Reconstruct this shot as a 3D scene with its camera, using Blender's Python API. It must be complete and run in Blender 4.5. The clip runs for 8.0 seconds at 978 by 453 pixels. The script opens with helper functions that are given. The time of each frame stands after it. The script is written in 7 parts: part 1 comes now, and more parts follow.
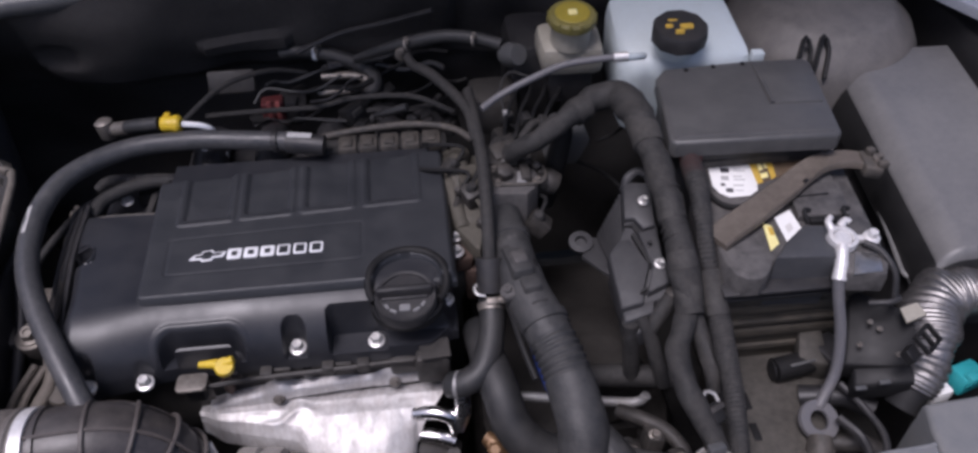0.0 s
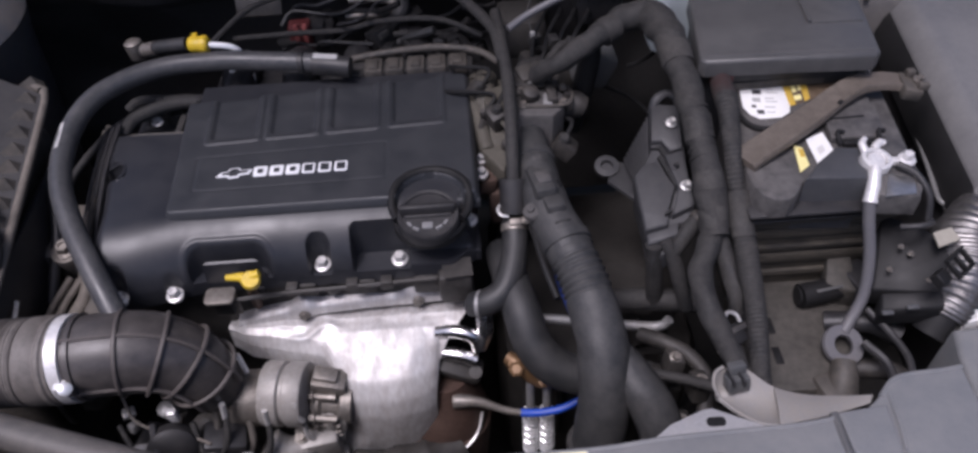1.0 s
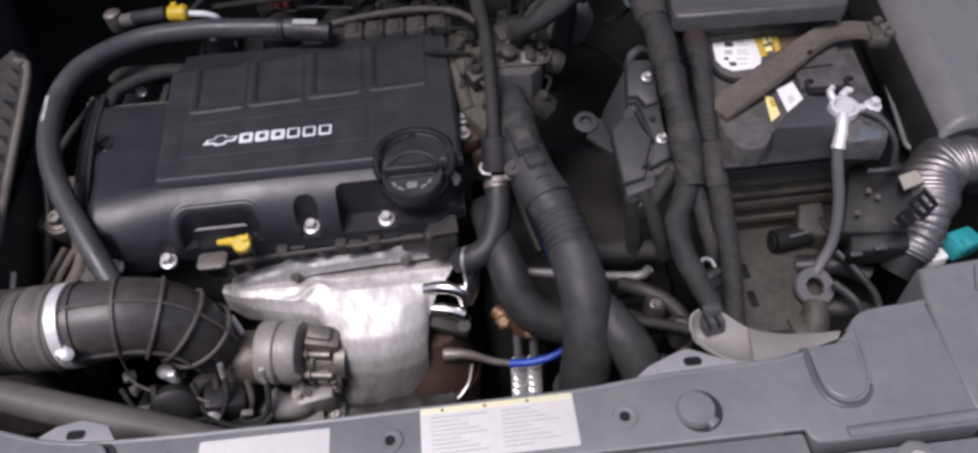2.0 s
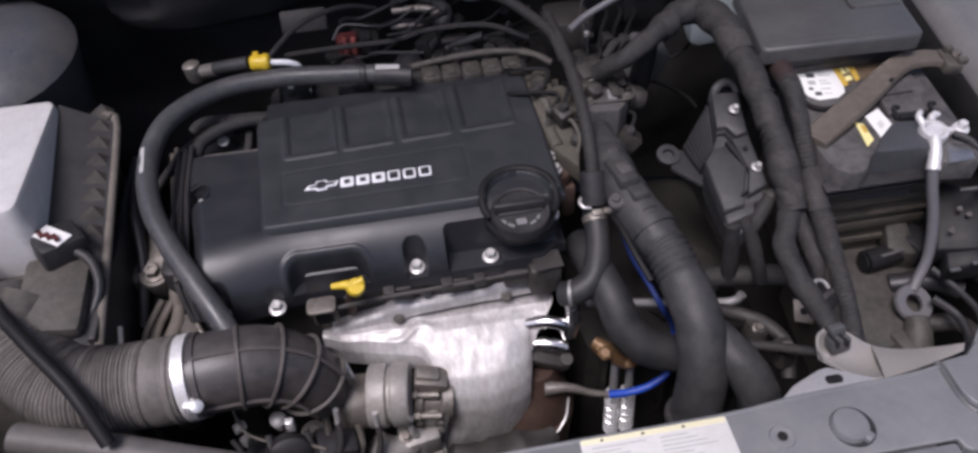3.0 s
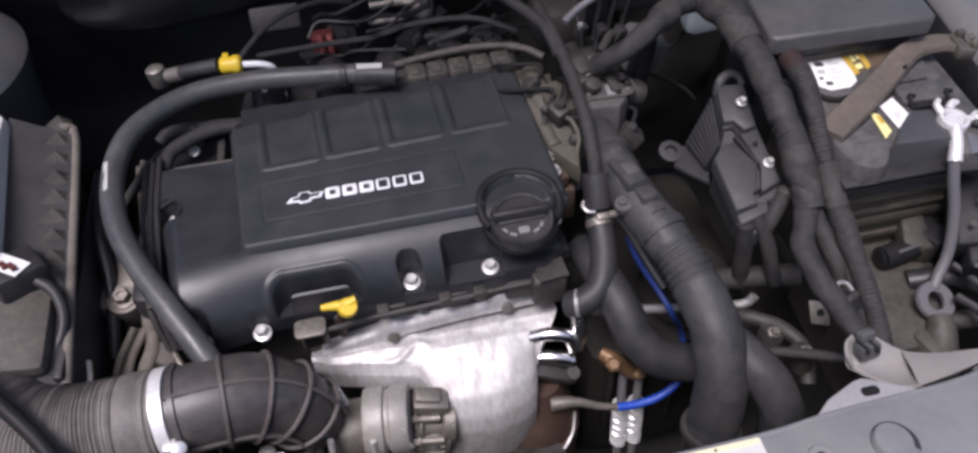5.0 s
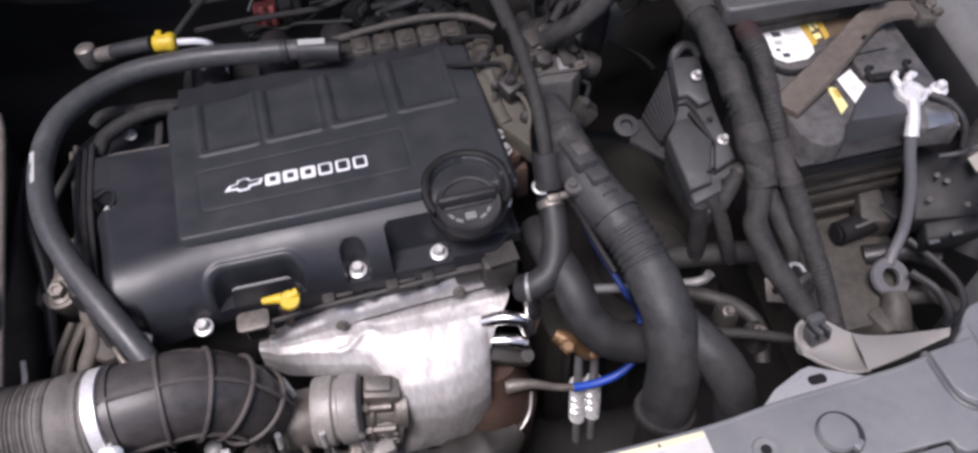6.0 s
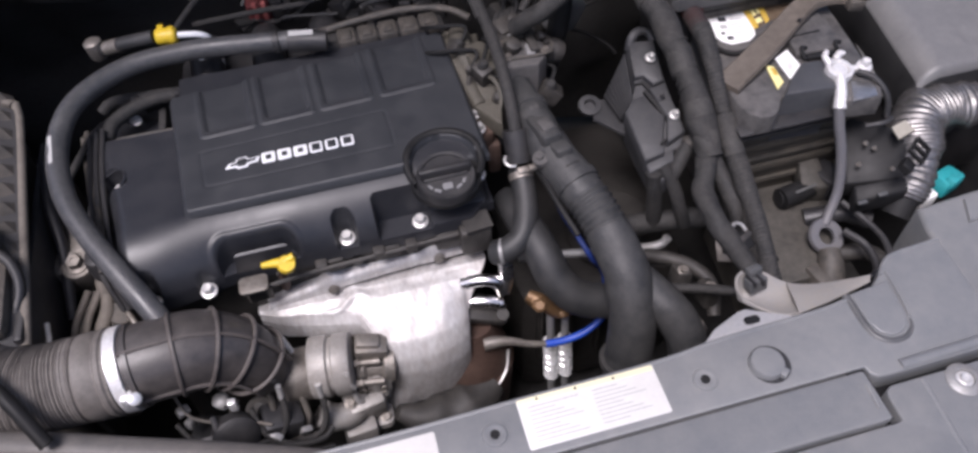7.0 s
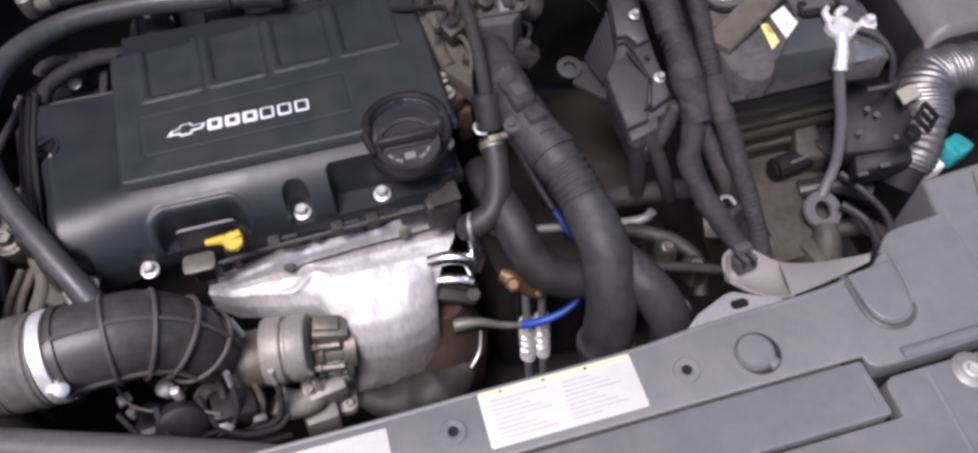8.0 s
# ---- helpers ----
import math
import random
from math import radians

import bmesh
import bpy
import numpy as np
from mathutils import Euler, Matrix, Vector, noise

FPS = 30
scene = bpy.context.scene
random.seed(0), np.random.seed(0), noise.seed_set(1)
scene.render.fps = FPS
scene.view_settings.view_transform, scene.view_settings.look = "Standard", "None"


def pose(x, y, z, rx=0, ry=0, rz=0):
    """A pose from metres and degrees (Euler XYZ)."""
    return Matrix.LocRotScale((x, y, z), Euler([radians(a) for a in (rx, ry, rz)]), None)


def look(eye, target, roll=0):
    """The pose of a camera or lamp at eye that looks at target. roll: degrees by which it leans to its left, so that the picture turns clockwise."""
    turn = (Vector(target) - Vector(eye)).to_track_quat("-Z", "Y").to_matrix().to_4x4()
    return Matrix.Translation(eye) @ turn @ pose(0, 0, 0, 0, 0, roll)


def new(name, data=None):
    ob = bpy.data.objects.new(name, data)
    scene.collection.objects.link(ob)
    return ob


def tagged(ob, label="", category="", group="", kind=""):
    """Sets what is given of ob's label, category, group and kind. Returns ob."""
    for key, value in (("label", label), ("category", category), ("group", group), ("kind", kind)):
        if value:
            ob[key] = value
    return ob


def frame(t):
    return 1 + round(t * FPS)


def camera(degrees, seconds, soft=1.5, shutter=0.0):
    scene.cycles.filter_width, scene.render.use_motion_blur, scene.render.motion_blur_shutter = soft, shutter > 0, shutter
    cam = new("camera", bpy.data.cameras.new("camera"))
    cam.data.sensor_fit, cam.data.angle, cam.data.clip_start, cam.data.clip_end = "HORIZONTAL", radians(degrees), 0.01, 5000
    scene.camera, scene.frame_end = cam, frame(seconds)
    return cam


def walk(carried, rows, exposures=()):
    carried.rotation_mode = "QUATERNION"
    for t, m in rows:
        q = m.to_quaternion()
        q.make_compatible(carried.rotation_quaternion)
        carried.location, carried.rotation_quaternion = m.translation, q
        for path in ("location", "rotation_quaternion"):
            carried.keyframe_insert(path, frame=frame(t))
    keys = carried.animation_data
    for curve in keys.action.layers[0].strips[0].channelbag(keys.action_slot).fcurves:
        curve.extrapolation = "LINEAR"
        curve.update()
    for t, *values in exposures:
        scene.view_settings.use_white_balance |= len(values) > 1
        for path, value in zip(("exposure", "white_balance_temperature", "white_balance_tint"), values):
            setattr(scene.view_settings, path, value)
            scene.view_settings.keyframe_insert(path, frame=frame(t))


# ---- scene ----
cam = camera(65.5, 8.0, soft=2.8)
PATH = [
    (0, (0.008, -0.004, 1.442), (0.131, 1.463, 0.088), -1.5),
    (0.2, (0.008, -0.018, 1.454), (0.127, 1.443, 0.094), -1.3),
    (0.5, (0.002, -0.032, 1.453), (0.114, 1.402, 0.063), -1.7),
    (0.7, (0.006, -0.03, 1.444), (0.089, 1.385, 0.033), -2.1),
    (1, (0.018, -0.026, 1.415), (0.041, 1.356, -0.031), -3.4),
    (1.2, (0.035, -0.03, 1.408), (0.024, 1.335, -0.053), -4.0),
    (1.5, (0.063, -0.033, 1.396), (0.045, 1.286, -0.107), -4.5),
    (1.8, (0.061, -0.048, 1.408), (0.074, 1.257, -0.108), -4.5),
    (2, (0.022, -0.049, 1.429), (0.068, 1.259, -0.083), -4.5),
    (2.2, (-0.059, -0.05, 1.446), (0.013, 1.279, -0.047), -4.5),
    (3.3, (-0.149, -0.031, 1.442), (0.024, 1.342, -0.002), -3.3),
    (3.5, (-0.144, -0.018, 1.432), (0.036, 1.351, -0.015), -3.2),
    (3.8, (-0.148, 0.02, 1.415), (0.061, 1.37, -0.046), -2.9),
    (4, (-0.162, 0.035, 1.407), (0.072, 1.388, -0.047), -2.3),
    (4.2, (-0.182, 0.029, 1.387), (0.079, 1.424, -0.022), -2.2),
    (5.3, (-0.162, 0.022, 1.422), (0.066, 1.322, -0.081), -3.3),
    (5.5, (-0.15, 0.033, 1.417), (0.084, 1.308, -0.106), -3.2),
    (5.7, (-0.131, 0.056, 1.412), (0.112, 1.315, -0.124), -3.0),
    (6, (-0.123, 0.058, 1.421), (0.126, 1.289, -0.136), -3.1),
    (6.2, (-0.122, 0.049, 1.424), (0.136, 1.285, -0.127), -3.0),
    (6.5, (-0.124, -0.004, 1.458), (0.142, 1.222, -0.099), -3.2),
    (6.8, (-0.126, -0.023, 1.469), (0.147, 1.197, -0.092), -3.2),
    (7, (-0.124, -0.025, 1.472), (0.146, 1.19, -0.094), -3.3),
    (7.2, (-0.124, -0.027, 1.47), (0.143, 1.185, -0.099), -3.2),
    (7.5, (-0.119, -0.02, 1.455), (0.139, 1.188, -0.118), -3.5),
    (7.8, (-0.097, -0.012, 1.441), (0.166, 1.175, -0.147), -3.2),
    (8, (-0.082, 0.015, 1.416), (0.178, 1.165, -0.199), -3.1),
]
walk(cam, [(t, look(eye, target, roll)) for t, eye, target, roll in PATH],
     [(0.0, -0.30, 6080, 23), (1.0, -0.20, 6080, 23), (1.5, -0.17, 6230, 20), (2.0, -0.19, 6250, 20), (4.0, -0.08, 6190, 21), (5.5, 0.16, 6250, 20), (7.0, 0.19, 6250, 20), (8.0, 0.12, 6250, 20)])

# ---- light ----
world = bpy.data.worlds.new("sky")
world.use_nodes = True
scene.world = world
_nt = world.node_tree
_sky = _nt.nodes.new("ShaderNodeTexSky")
_sky.sky_type = "NISHITA"
_sky.sun_disc = False
_sky.sun_elevation = radians(67)
_sky.sun_rotation = radians(226)
_sky.air_density, _sky.dust_density = 1.0, 4.0
_bg = _nt.nodes["Background"]
_bg.inputs["Strength"].default_value = 0.13
_nt.links.new(_sky.outputs["Color"], _bg.inputs["Color"])
sun_data = bpy.data.lights.new("sun", "SUN")
sun_data.energy, sun_data.angle, sun_data.color = 3.2, radians(24), (1.0, 0.975, 0.96)
sun = new("sun", sun_data)
sun.matrix_world = look((-1.1, -0.45, 4.4), (0, 0.6, 0.8))

# ---- materials ----
def material(name, base, rough=0.5, metal=0.0, dust=0.0, dust_colour=(0.16, 0.145, 0.125), bump=0.15, grain=500.0, blotch=22.0, spec=0.5, coat=0.0, vary=0.14, stretch=(1, 1, 1)):
    """A worn surface: base colour with grain, blotches of dust and uneven gloss."""
    m = bpy.data.materials.new(name)
    m.use_nodes = True
    nt = m.node_tree
    bsdf = nt.nodes["Principled BSDF"]
    tc = nt.nodes.new("ShaderNodeTexCoord")
    big, fine = nt.nodes.new("ShaderNodeTexNoise"), nt.nodes.new("ShaderNodeTexNoise")
    big.inputs["Scale"].default_value, big.inputs["Detail"].default_value, big.inputs["Roughness"].default_value = blotch, 6, 0.65
    fine.inputs["Scale"].default_value, fine.inputs["Detail"].default_value = grain, 3
    place = nt.nodes.new("ShaderNodeVectorMath")
    place.operation = "MULTIPLY"
    place.inputs[1].default_value = stretch
    nt.links.new(tc.outputs["Object"], place.inputs[0])
    for n in (big, fine):
        nt.links.new(place.outputs["Vector"], n.inputs["Vector"])
    tone = nt.nodes.new("ShaderNodeMapRange")
    tone.inputs["From Min"].default_value, tone.inputs["From Max"].default_value = 0.25, 0.75
    tone.inputs["To Min"].default_value, tone.inputs["To Max"].default_value = 1 - vary, 1 + vary
    nt.links.new(fine.outputs["Fac"], tone.inputs["Value"])
    scale = nt.nodes.new("ShaderNodeVectorMath")
    scale.operation = "SCALE"
    scale.inputs[0].default_value = base
    nt.links.new(tone.outputs["Result"], scale.inputs["Scale"])
    mid = nt.nodes.new("ShaderNodeTexNoise")
    mid.inputs["Scale"].default_value, mid.inputs["Detail"].default_value, mid.inputs["Roughness"].default_value = blotch * 4.3, 5, 0.7
    nt.links.new(place.outputs["Vector"], mid.inputs["Vector"])
    both = nt.nodes.new("ShaderNodeMath")
    both.operation = "MULTIPLY_ADD"
    both.inputs[1].default_value = 0.55
    nt.links.new(mid.outputs["Fac"], both.inputs[0])
    half = nt.nodes.new("ShaderNodeMath")
    half.operation = "MULTIPLY"
    half.inputs[1].default_value = 0.5
    nt.links.new(big.outputs["Fac"], half.inputs[0])
    nt.links.new(half.outputs["Value"], both.inputs[2])
    spread = nt.nodes.new("ShaderNodeMapRange")
    spread.inputs["From Min"].default_value, spread.inputs["From Max"].default_value = 0.40, 0.66
    spread.inputs["To Max"].default_value = dust
    nt.links.new(both.outputs["Value"], spread.inputs["Value"])
    mix = nt.nodes.new("ShaderNodeMix")
    mix.data_type = "RGBA"
    nt.links.new(spread.outputs["Result"], mix.inputs["Factor"])
    nt.links.new(scale.outputs["Vector"], mix.inputs["A"])
    mix.inputs["B"].default_value = (*dust_colour, 1)
    nt.links.new(mix.outputs["Result"], bsdf.inputs["Base Color"])
    gloss = nt.nodes.new("ShaderNodeMapRange")
    gloss.inputs["From Min"].default_value, gloss.inputs["From Max"].default_value = 0.3, 0.7
    gloss.inputs["To Min"].default_value, gloss.inputs["To Max"].default_value = max(rough - 0.1, 0.03), min(rough + 0.14, 1.0)
    nt.links.new(big.outputs["Fac"], gloss.inputs["Value"])
    nt.links.new(gloss.outputs["Result"], bsdf.inputs["Roughness"])
    bsdf.inputs["Metallic"].default_value = metal
    bsdf.inputs["Specular IOR Level"].default_value = spec
    bsdf.inputs["Coat Weight"].default_value = coat
    bsdf.inputs["Coat Roughness"].default_value = 0.12
    if bump:
        b = nt.nodes.new("ShaderNodeBump")
        b.inputs["Strength"].default_value, b.inputs["Distance"].default_value = bump, 0.0015
        nt.links.new(fine.outputs["Fac"], b.inputs["Height"])
        nt.links.new(b.outputs["Normal"], bsdf.inputs["Normal"])
    return m


BLACK = material("shiny_black_plastic", (0.012, 0.012, 0.0125), 0.5, dust=0.3, dust_colour=(0.030, 0.029, 0.028), spec=0.2, bump=0.05)
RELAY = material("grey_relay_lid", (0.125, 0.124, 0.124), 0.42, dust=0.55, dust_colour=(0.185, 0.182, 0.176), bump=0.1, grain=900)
BATT = material("dusty_battery_case", (0.044, 0.042, 0.041), 0.55, dust=0.85, dust_colour=(0.122, 0.115, 0.110), bump=0.1)
PALE = material("pale_glossy_lid", (0.60, 0.59, 0.58), 0.2, vary=0.04, dust=0.3, dust_colour=(0.3, 0.28, 0.26), bump=0.03)
OLIVE = material("olive_yellow_plastic", (0.30, 0.24, 0.03), 0.45, dust=0.3, dust_colour=(0.16, 0.13, 0.04))
GREASY = material("greasy_brown_black", (0.024, 0.0225, 0.021), 0.55, dust=0.7, dust_colour=(0.066, 0.059, 0.052), bump=0.3, grain=300)
FIREPAD = material("firewall_pad", (0.034, 0.0325, 0.032), 0.8, dust=0.5, dust_colour=(0.058, 0.054, 0.051), bump=0.3, grain=250, spec=0.25)
PLASTIC = material("black_plastic", (0.018, 0.018, 0.020), 0.48, dust=0.4, dust_colour=(0.055, 0.051, 0.047))
COVER = material("grained_cover_plastic", (0.025, 0.027, 0.031), 0.45, dust=0.25, dust_colour=(0.06, 0.06, 0.062), bump=0.25, grain=900)
GLOSSY = material("smooth_black_plastic", (0.018, 0.0195, 0.024), 0.36, dust=0.40, dust_colour=(0.050, 0.049, 0.051), bump=0.04, blotch=9, spec=0.45)
RUBBER = material("dusty_rubber", (0.018, 0.019, 0.020), 0.55, dust=0.7, dust_colour=(0.046, 0.044, 0.043), bump=0.2, blotch=15)
HOSE = material("grey_hose_rubber", (0.040, 0.042, 0.046), 0.40, dust=0.7, dust_colour=(0.094, 0.092, 0.091), bump=0.15, blotch=30)
# Label header yellow, paled in its colour for the glare of overexposure.
LABELHEAD = material("washed_out_yellow_band", (0.70, 0.66, 0.45), 0.5, bump=0.0, vary=0.06)
LOOM = material("dusty_loom", (0.013, 0.013, 0.013), 0.75, dust=0.85, dust_colour=(0.043, 0.040, 0.037), bump=0.5, grain=260, blotch=36)
RIB = material("worn_rubber_rib", (0.066, 0.058, 0.054), 0.5, dust=0.6, dust_colour=(0.13, 0.115, 0.105))
ELBOW = material("brown_black_rubber", (0.041, 0.0375, 0.037), 0.36, dust=0.55, dust_colour=(0.108, 0.096, 0.088), bump=0.06)
DIRTY = material("dirty_plastic", (0.040, 0.037, 0.033), 0.62, dust=0.75, dust_colour=(0.115, 0.10, 0.084), bump=0.2)
TAN = material("dust_covered_plastic", (0.095, 0.083, 0.070), 0.7, dust=0.8, dust_colour=(0.17, 0.15, 0.127), bump=0.2)
PANEL = material("grey_panel_plastic", (0.148, 0.154, 0.159), 0.38, dust=0.7, dust_colour=(0.205, 0.205, 0.200), bump=0.08, grain=1000, blotch=12, vary=0.14)
STREAK = material("streaked_dirt_plastic", (0.020, 0.018, 0.015), 0.7, dust=0.9, dust_colour=(0.095, 0.082, 0.062), bump=0.2, blotch=16, stretch=(0.5, 1, 3.4))
ECMGREY = material("dusty_control_unit", (0.024, 0.0245, 0.027), 0.55, dust=0.7, dust_colour=(0.047, 0.046, 0.046), bump=0.25, grain=500, blotch=30)
SKIRT = material("dark_lid_edge", (0.011, 0.011, 0.0115), 0.5, dust=0.35, dust_colour=(0.030, 0.029, 0.028), bump=0.08, grain=900)
DARKBLUE = material("dusty_blue_wire", (0.018, 0.050, 0.26), 0.5, dust=0.4, dust_colour=(0.05, 0.06, 0.11))
MAROON = material("faded_maroon_tape", (0.034, 0.017, 0.017), 0.65, dust=0.7, dust_colour=(0.052, 0.044, 0.041), bump=0.3)
INKDARK = material("dark_print", (0.05, 0.05, 0.055), 0.5, bump=0.0)
BROWNLABEL = material("faded_brown_label", (0.085, 0.058, 0.036), 0.5, dust=0.5, dust_colour=(0.15, 0.115, 0.08), bump=0.03)
CAPGREY = material("grey_terminal_cap", (0.046, 0.048, 0.053), 0.42, dust=0.35, dust_colour=(0.085, 0.083, 0.082), bump=0.05)
FOILTAG = material("crinkled_silver_tag", (0.55, 0.54, 0.53), 0.3, metal=0.9, dust=0.3, bump=0.5, grain=160)
STRAPTAN = material("dusty_strap_rubber", (0.085, 0.071, 0.058), 0.62, dust=0.8, dust_colour=(0.140, 0.118, 0.098), bump=0.1, blotch=30)
ZINC = material("dull_zinc", (0.74, 0.73, 0.72), 0.42, metal=0.35, dust=0.35, dust_colour=(0.42, 0.40, 0.38), bump=0.12, grain=300)
FUSELID = material("fuse_box_lid_plastic", (0.060, 0.060, 0.061), 0.42, dust=0.5, dust_colour=(0.098, 0.096, 0.093), bump=0.1, grain=900, blotch=18)
DUSTTAPE = material("dusty_cloth_tape", (0.024, 0.023, 0.022), 0.75, dust=0.8, dust_colour=(0.060, 0.056, 0.051), bump=0.4, grain=420, blotch=34)
CHARGE = material("dusty_charge_pipe", (0.024, 0.025, 0.026), 0.58, dust=0.8, dust_colour=(0.060, 0.058, 0.056), bump=0.3, grain=260, blotch=24)
CHARGEDUST = material("dust_caked_sensor", (0.052, 0.050, 0.049), 0.65, dust=0.8, dust_colour=(0.098, 0.092, 0.088), bump=0.3, grain=300, blotch=40)
OLIVECAST = material("dusty_olive_casting", (0.060, 0.055, 0.044), 0.65, dust=0.75, dust_colour=(0.100, 0.091, 0.074), bump=0.35, grain=260, blotch=34)
CAPPRINT = material("worn_cap_print", (0.20, 0.20, 0.20), 0.5, bump=0.0)
LEADGREY = material("lead_post", (0.30, 0.30, 0.30), 0.5, metal=0.4, dust=0.5)
DEEP = material("oily_dark_metal", (0.028, 0.026, 0.024), 0.6, metal=0.1, dust=0.5, dust_colour=(0.055, 0.050, 0.045), bump=0.3, grain=300, spec=0.2)
RUSTDARK = material("dull_rust", (0.055, 0.032, 0.024), 0.7, dust=0.7, dust_colour=(0.10, 0.065, 0.050), bump=0.3, grain=200)
LABEL = material("dusty_label_paper", (0.62, 0.61, 0.585), 0.5, dust=0.3, dust_colour=(0.48, 0.46, 0.42), bump=0.03, vary=0.05)
DUCT = material("dusty_corrugated_plastic", (0.105, 0.095, 0.086), 0.6, dust=0.7, dust_colour=(0.20, 0.182, 0.165), bump=0.2)
SHELF = material("grimy_tray_plastic", (0.034, 0.031, 0.026), 0.7, dust=0.8, dust_colour=(0.082, 0.075, 0.064), bump=0.3, blotch=26)
PALETAB = material("pale_tab_plastic", (0.27, 0.27, 0.275), 0.4, dust=0.4, dust_colour=(0.33, 0.32, 0.30), bump=0.05)
LIDGREY = material("grey_lid_plastic", (0.075, 0.077, 0.079), 0.4, dust=0.45, dust_colour=(0.13, 0.127, 0.12), bump=0.12, grain=900)
BODY = material("grey_car_paint", (0.30, 0.32, 0.36), 0.3, dust=0.2, dust_colour=(0.3, 0.29, 0.28), bump=0.0, coat=0.4)
DARKMETAL = material("dark_cast_metal", (0.028, 0.0265, 0.025), 0.6, metal=0.15, dust=0.55, dust_colour=(0.062, 0.056, 0.049), bump=0.35, grain=300)
CAST = material("cast_aluminium", (0.27, 0.25, 0.225), 0.5, metal=0.6, dust=0.75, dust_colour=(0.14, 0.12, 0.10), bump=0.35, grain=260)
COMPRESSOR = material("dusty_pale_casting", (0.34, 0.325, 0.305), 0.5, metal=0.2, dust=0.7, dust_colour=(0.22, 0.20, 0.18), bump=0.3, grain=260, blotch=30)
GREYPIPE = material("dusty_grey_pipe", (0.085, 0.081, 0.078), 0.5, dust=0.7, dust_colour=(0.135, 0.124, 0.114), bump=0.2, blotch=16)
SHIELD = material("embossed_aluminium", (0.63, 0.62, 0.61), 0.52, metal=0.38, dust=0.9, dust_colour=(0.41, 0.38, 0.36), bump=0.25, grain=140, blotch=24, vary=0.10, stretch=(1.6, 0.8, 0.6))
STEEL = material("zinc_steel", (0.72, 0.71, 0.69), 0.35, metal=0.55, dust=0.2, bump=0.05)
POLISHED = material("polished_steel", (0.80, 0.79, 0.78), 0.26, metal=1.0, dust=0.15, bump=0.02)
CHROME = material("bright_steel", (0.86, 0.86, 0.85), 0.25, metal=0.5, bump=0.02)
RUST = material("rusted_steel", (0.075, 0.045, 0.035), 0.6, metal=0.4, dust=0.6, dust_colour=(0.125, 0.080, 0.060), bump=0.3, grain=200)
BRASS = material("brass_fitting", (0.17, 0.095, 0.042), 0.45, metal=0.4, dust=0.6, dust_colour=(0.20, 0.135, 0.085))
YELLOW = material("yellow_plastic", (0.66, 0.46, 0.022), 0.4, dust=0.3, dust_colour=(0.42, 0.30, 0.07))
RED = material("red_plastic", (0.085, 0.014, 0.015), 0.5, dust=0.4, dust_colour=(0.10, 0.05, 0.045))
WHITE = material("white_paper", (0.80, 0.80, 0.78), 0.5, dust=0.15, dust_colour=(0.65, 0.63, 0.58), bump=0.03, vary=0.05)
PALEYELLOW = material("yellow_print", (0.80, 0.72, 0.32), 0.5, bump=0.0, vary=0.06)
AMBER = material("amber_print", (0.55, 0.36, 0.045), 0.45, bump=0.0, dust=0.2)
PRINT = material("grey_print", (0.42, 0.42, 0.41), 0.5, bump=0.0)
INK = material("light_lettering", (0.72, 0.73, 0.74), 0.4, bump=0.0, vary=0.05)
TEAL = material("teal_plastic", (0.02, 0.30, 0.32), 0.4, dust=0.1)
BLUE = material("blue_tape", (0.014, 0.065, 0.42), 0.38, dust=0.2, dust_colour=(0.07, 0.10, 0.22))
FOIL = material("silver_convoluted_tube", (0.30, 0.29, 0.285), 0.40, metal=0.85, dust=0.9, dust_colour=(0.13, 0.122, 0.115), bump=0.2, blotch=40)
CABLE = material("grey_cable", (0.11, 0.11, 0.12), 0.5, dust=0.3, bump=0.05)
TANKWHITE = material("milky_plastic", (0.50, 0.56, 0.58), 0.35, vary=0.05, dust=0.3, dust_colour=(0.42, 0.46, 0.44), bump=0.05, blotch=14)
TANKTAN = material("aged_milky_plastic", (0.36, 0.34, 0.285), 0.4, vary=0.06, dust=0.7, dust_colour=(0.26, 0.235, 0.19), bump=0.05)
FELT = material("firewall_felt", (0.055, 0.053, 0.051), 0.9, dust=0.4, dust_colour=(0.080, 0.076, 0.071), bump=0.4, grain=250, spec=0.2)
STRUTR = material("dusty_strut_top", (0.105, 0.099, 0.094), 0.5, dust=0.8, dust_colour=(0.175, 0.162, 0.148), bump=0.15, blotch=9)
STRUT = material("strut_top_paint", (0.050, 0.055, 0.066), 0.35, dust=0.6, dust_colour=(0.10, 0.09, 0.08), bump=0.1)
ASPHALT = material("asphalt", (0.05, 0.05, 0.05), 0.85, dust=0.4, dust_colour=(0.08, 0.078, 0.072), bump=0.6, grain=90, blotch=2)


# ---- building helpers ----
BASE = {}


def finish(name, bm, m, at, sharp=38):
    bmesh.ops.recalc_face_normals(bm, faces=bm.faces)
    bmesh.ops.translate(bm, vec=-Vector(at), verts=bm.verts)
    me = bpy.data.meshes.new(name)
    bm.to_mesh(me)
    bm.free()
    me.materials.append(m)
    me.polygons.foreach_set("use_smooth", [True] * len(me.polygons))
    me.set_sharp_from_angle(angle=radians(sharp))
    return new(name, me)


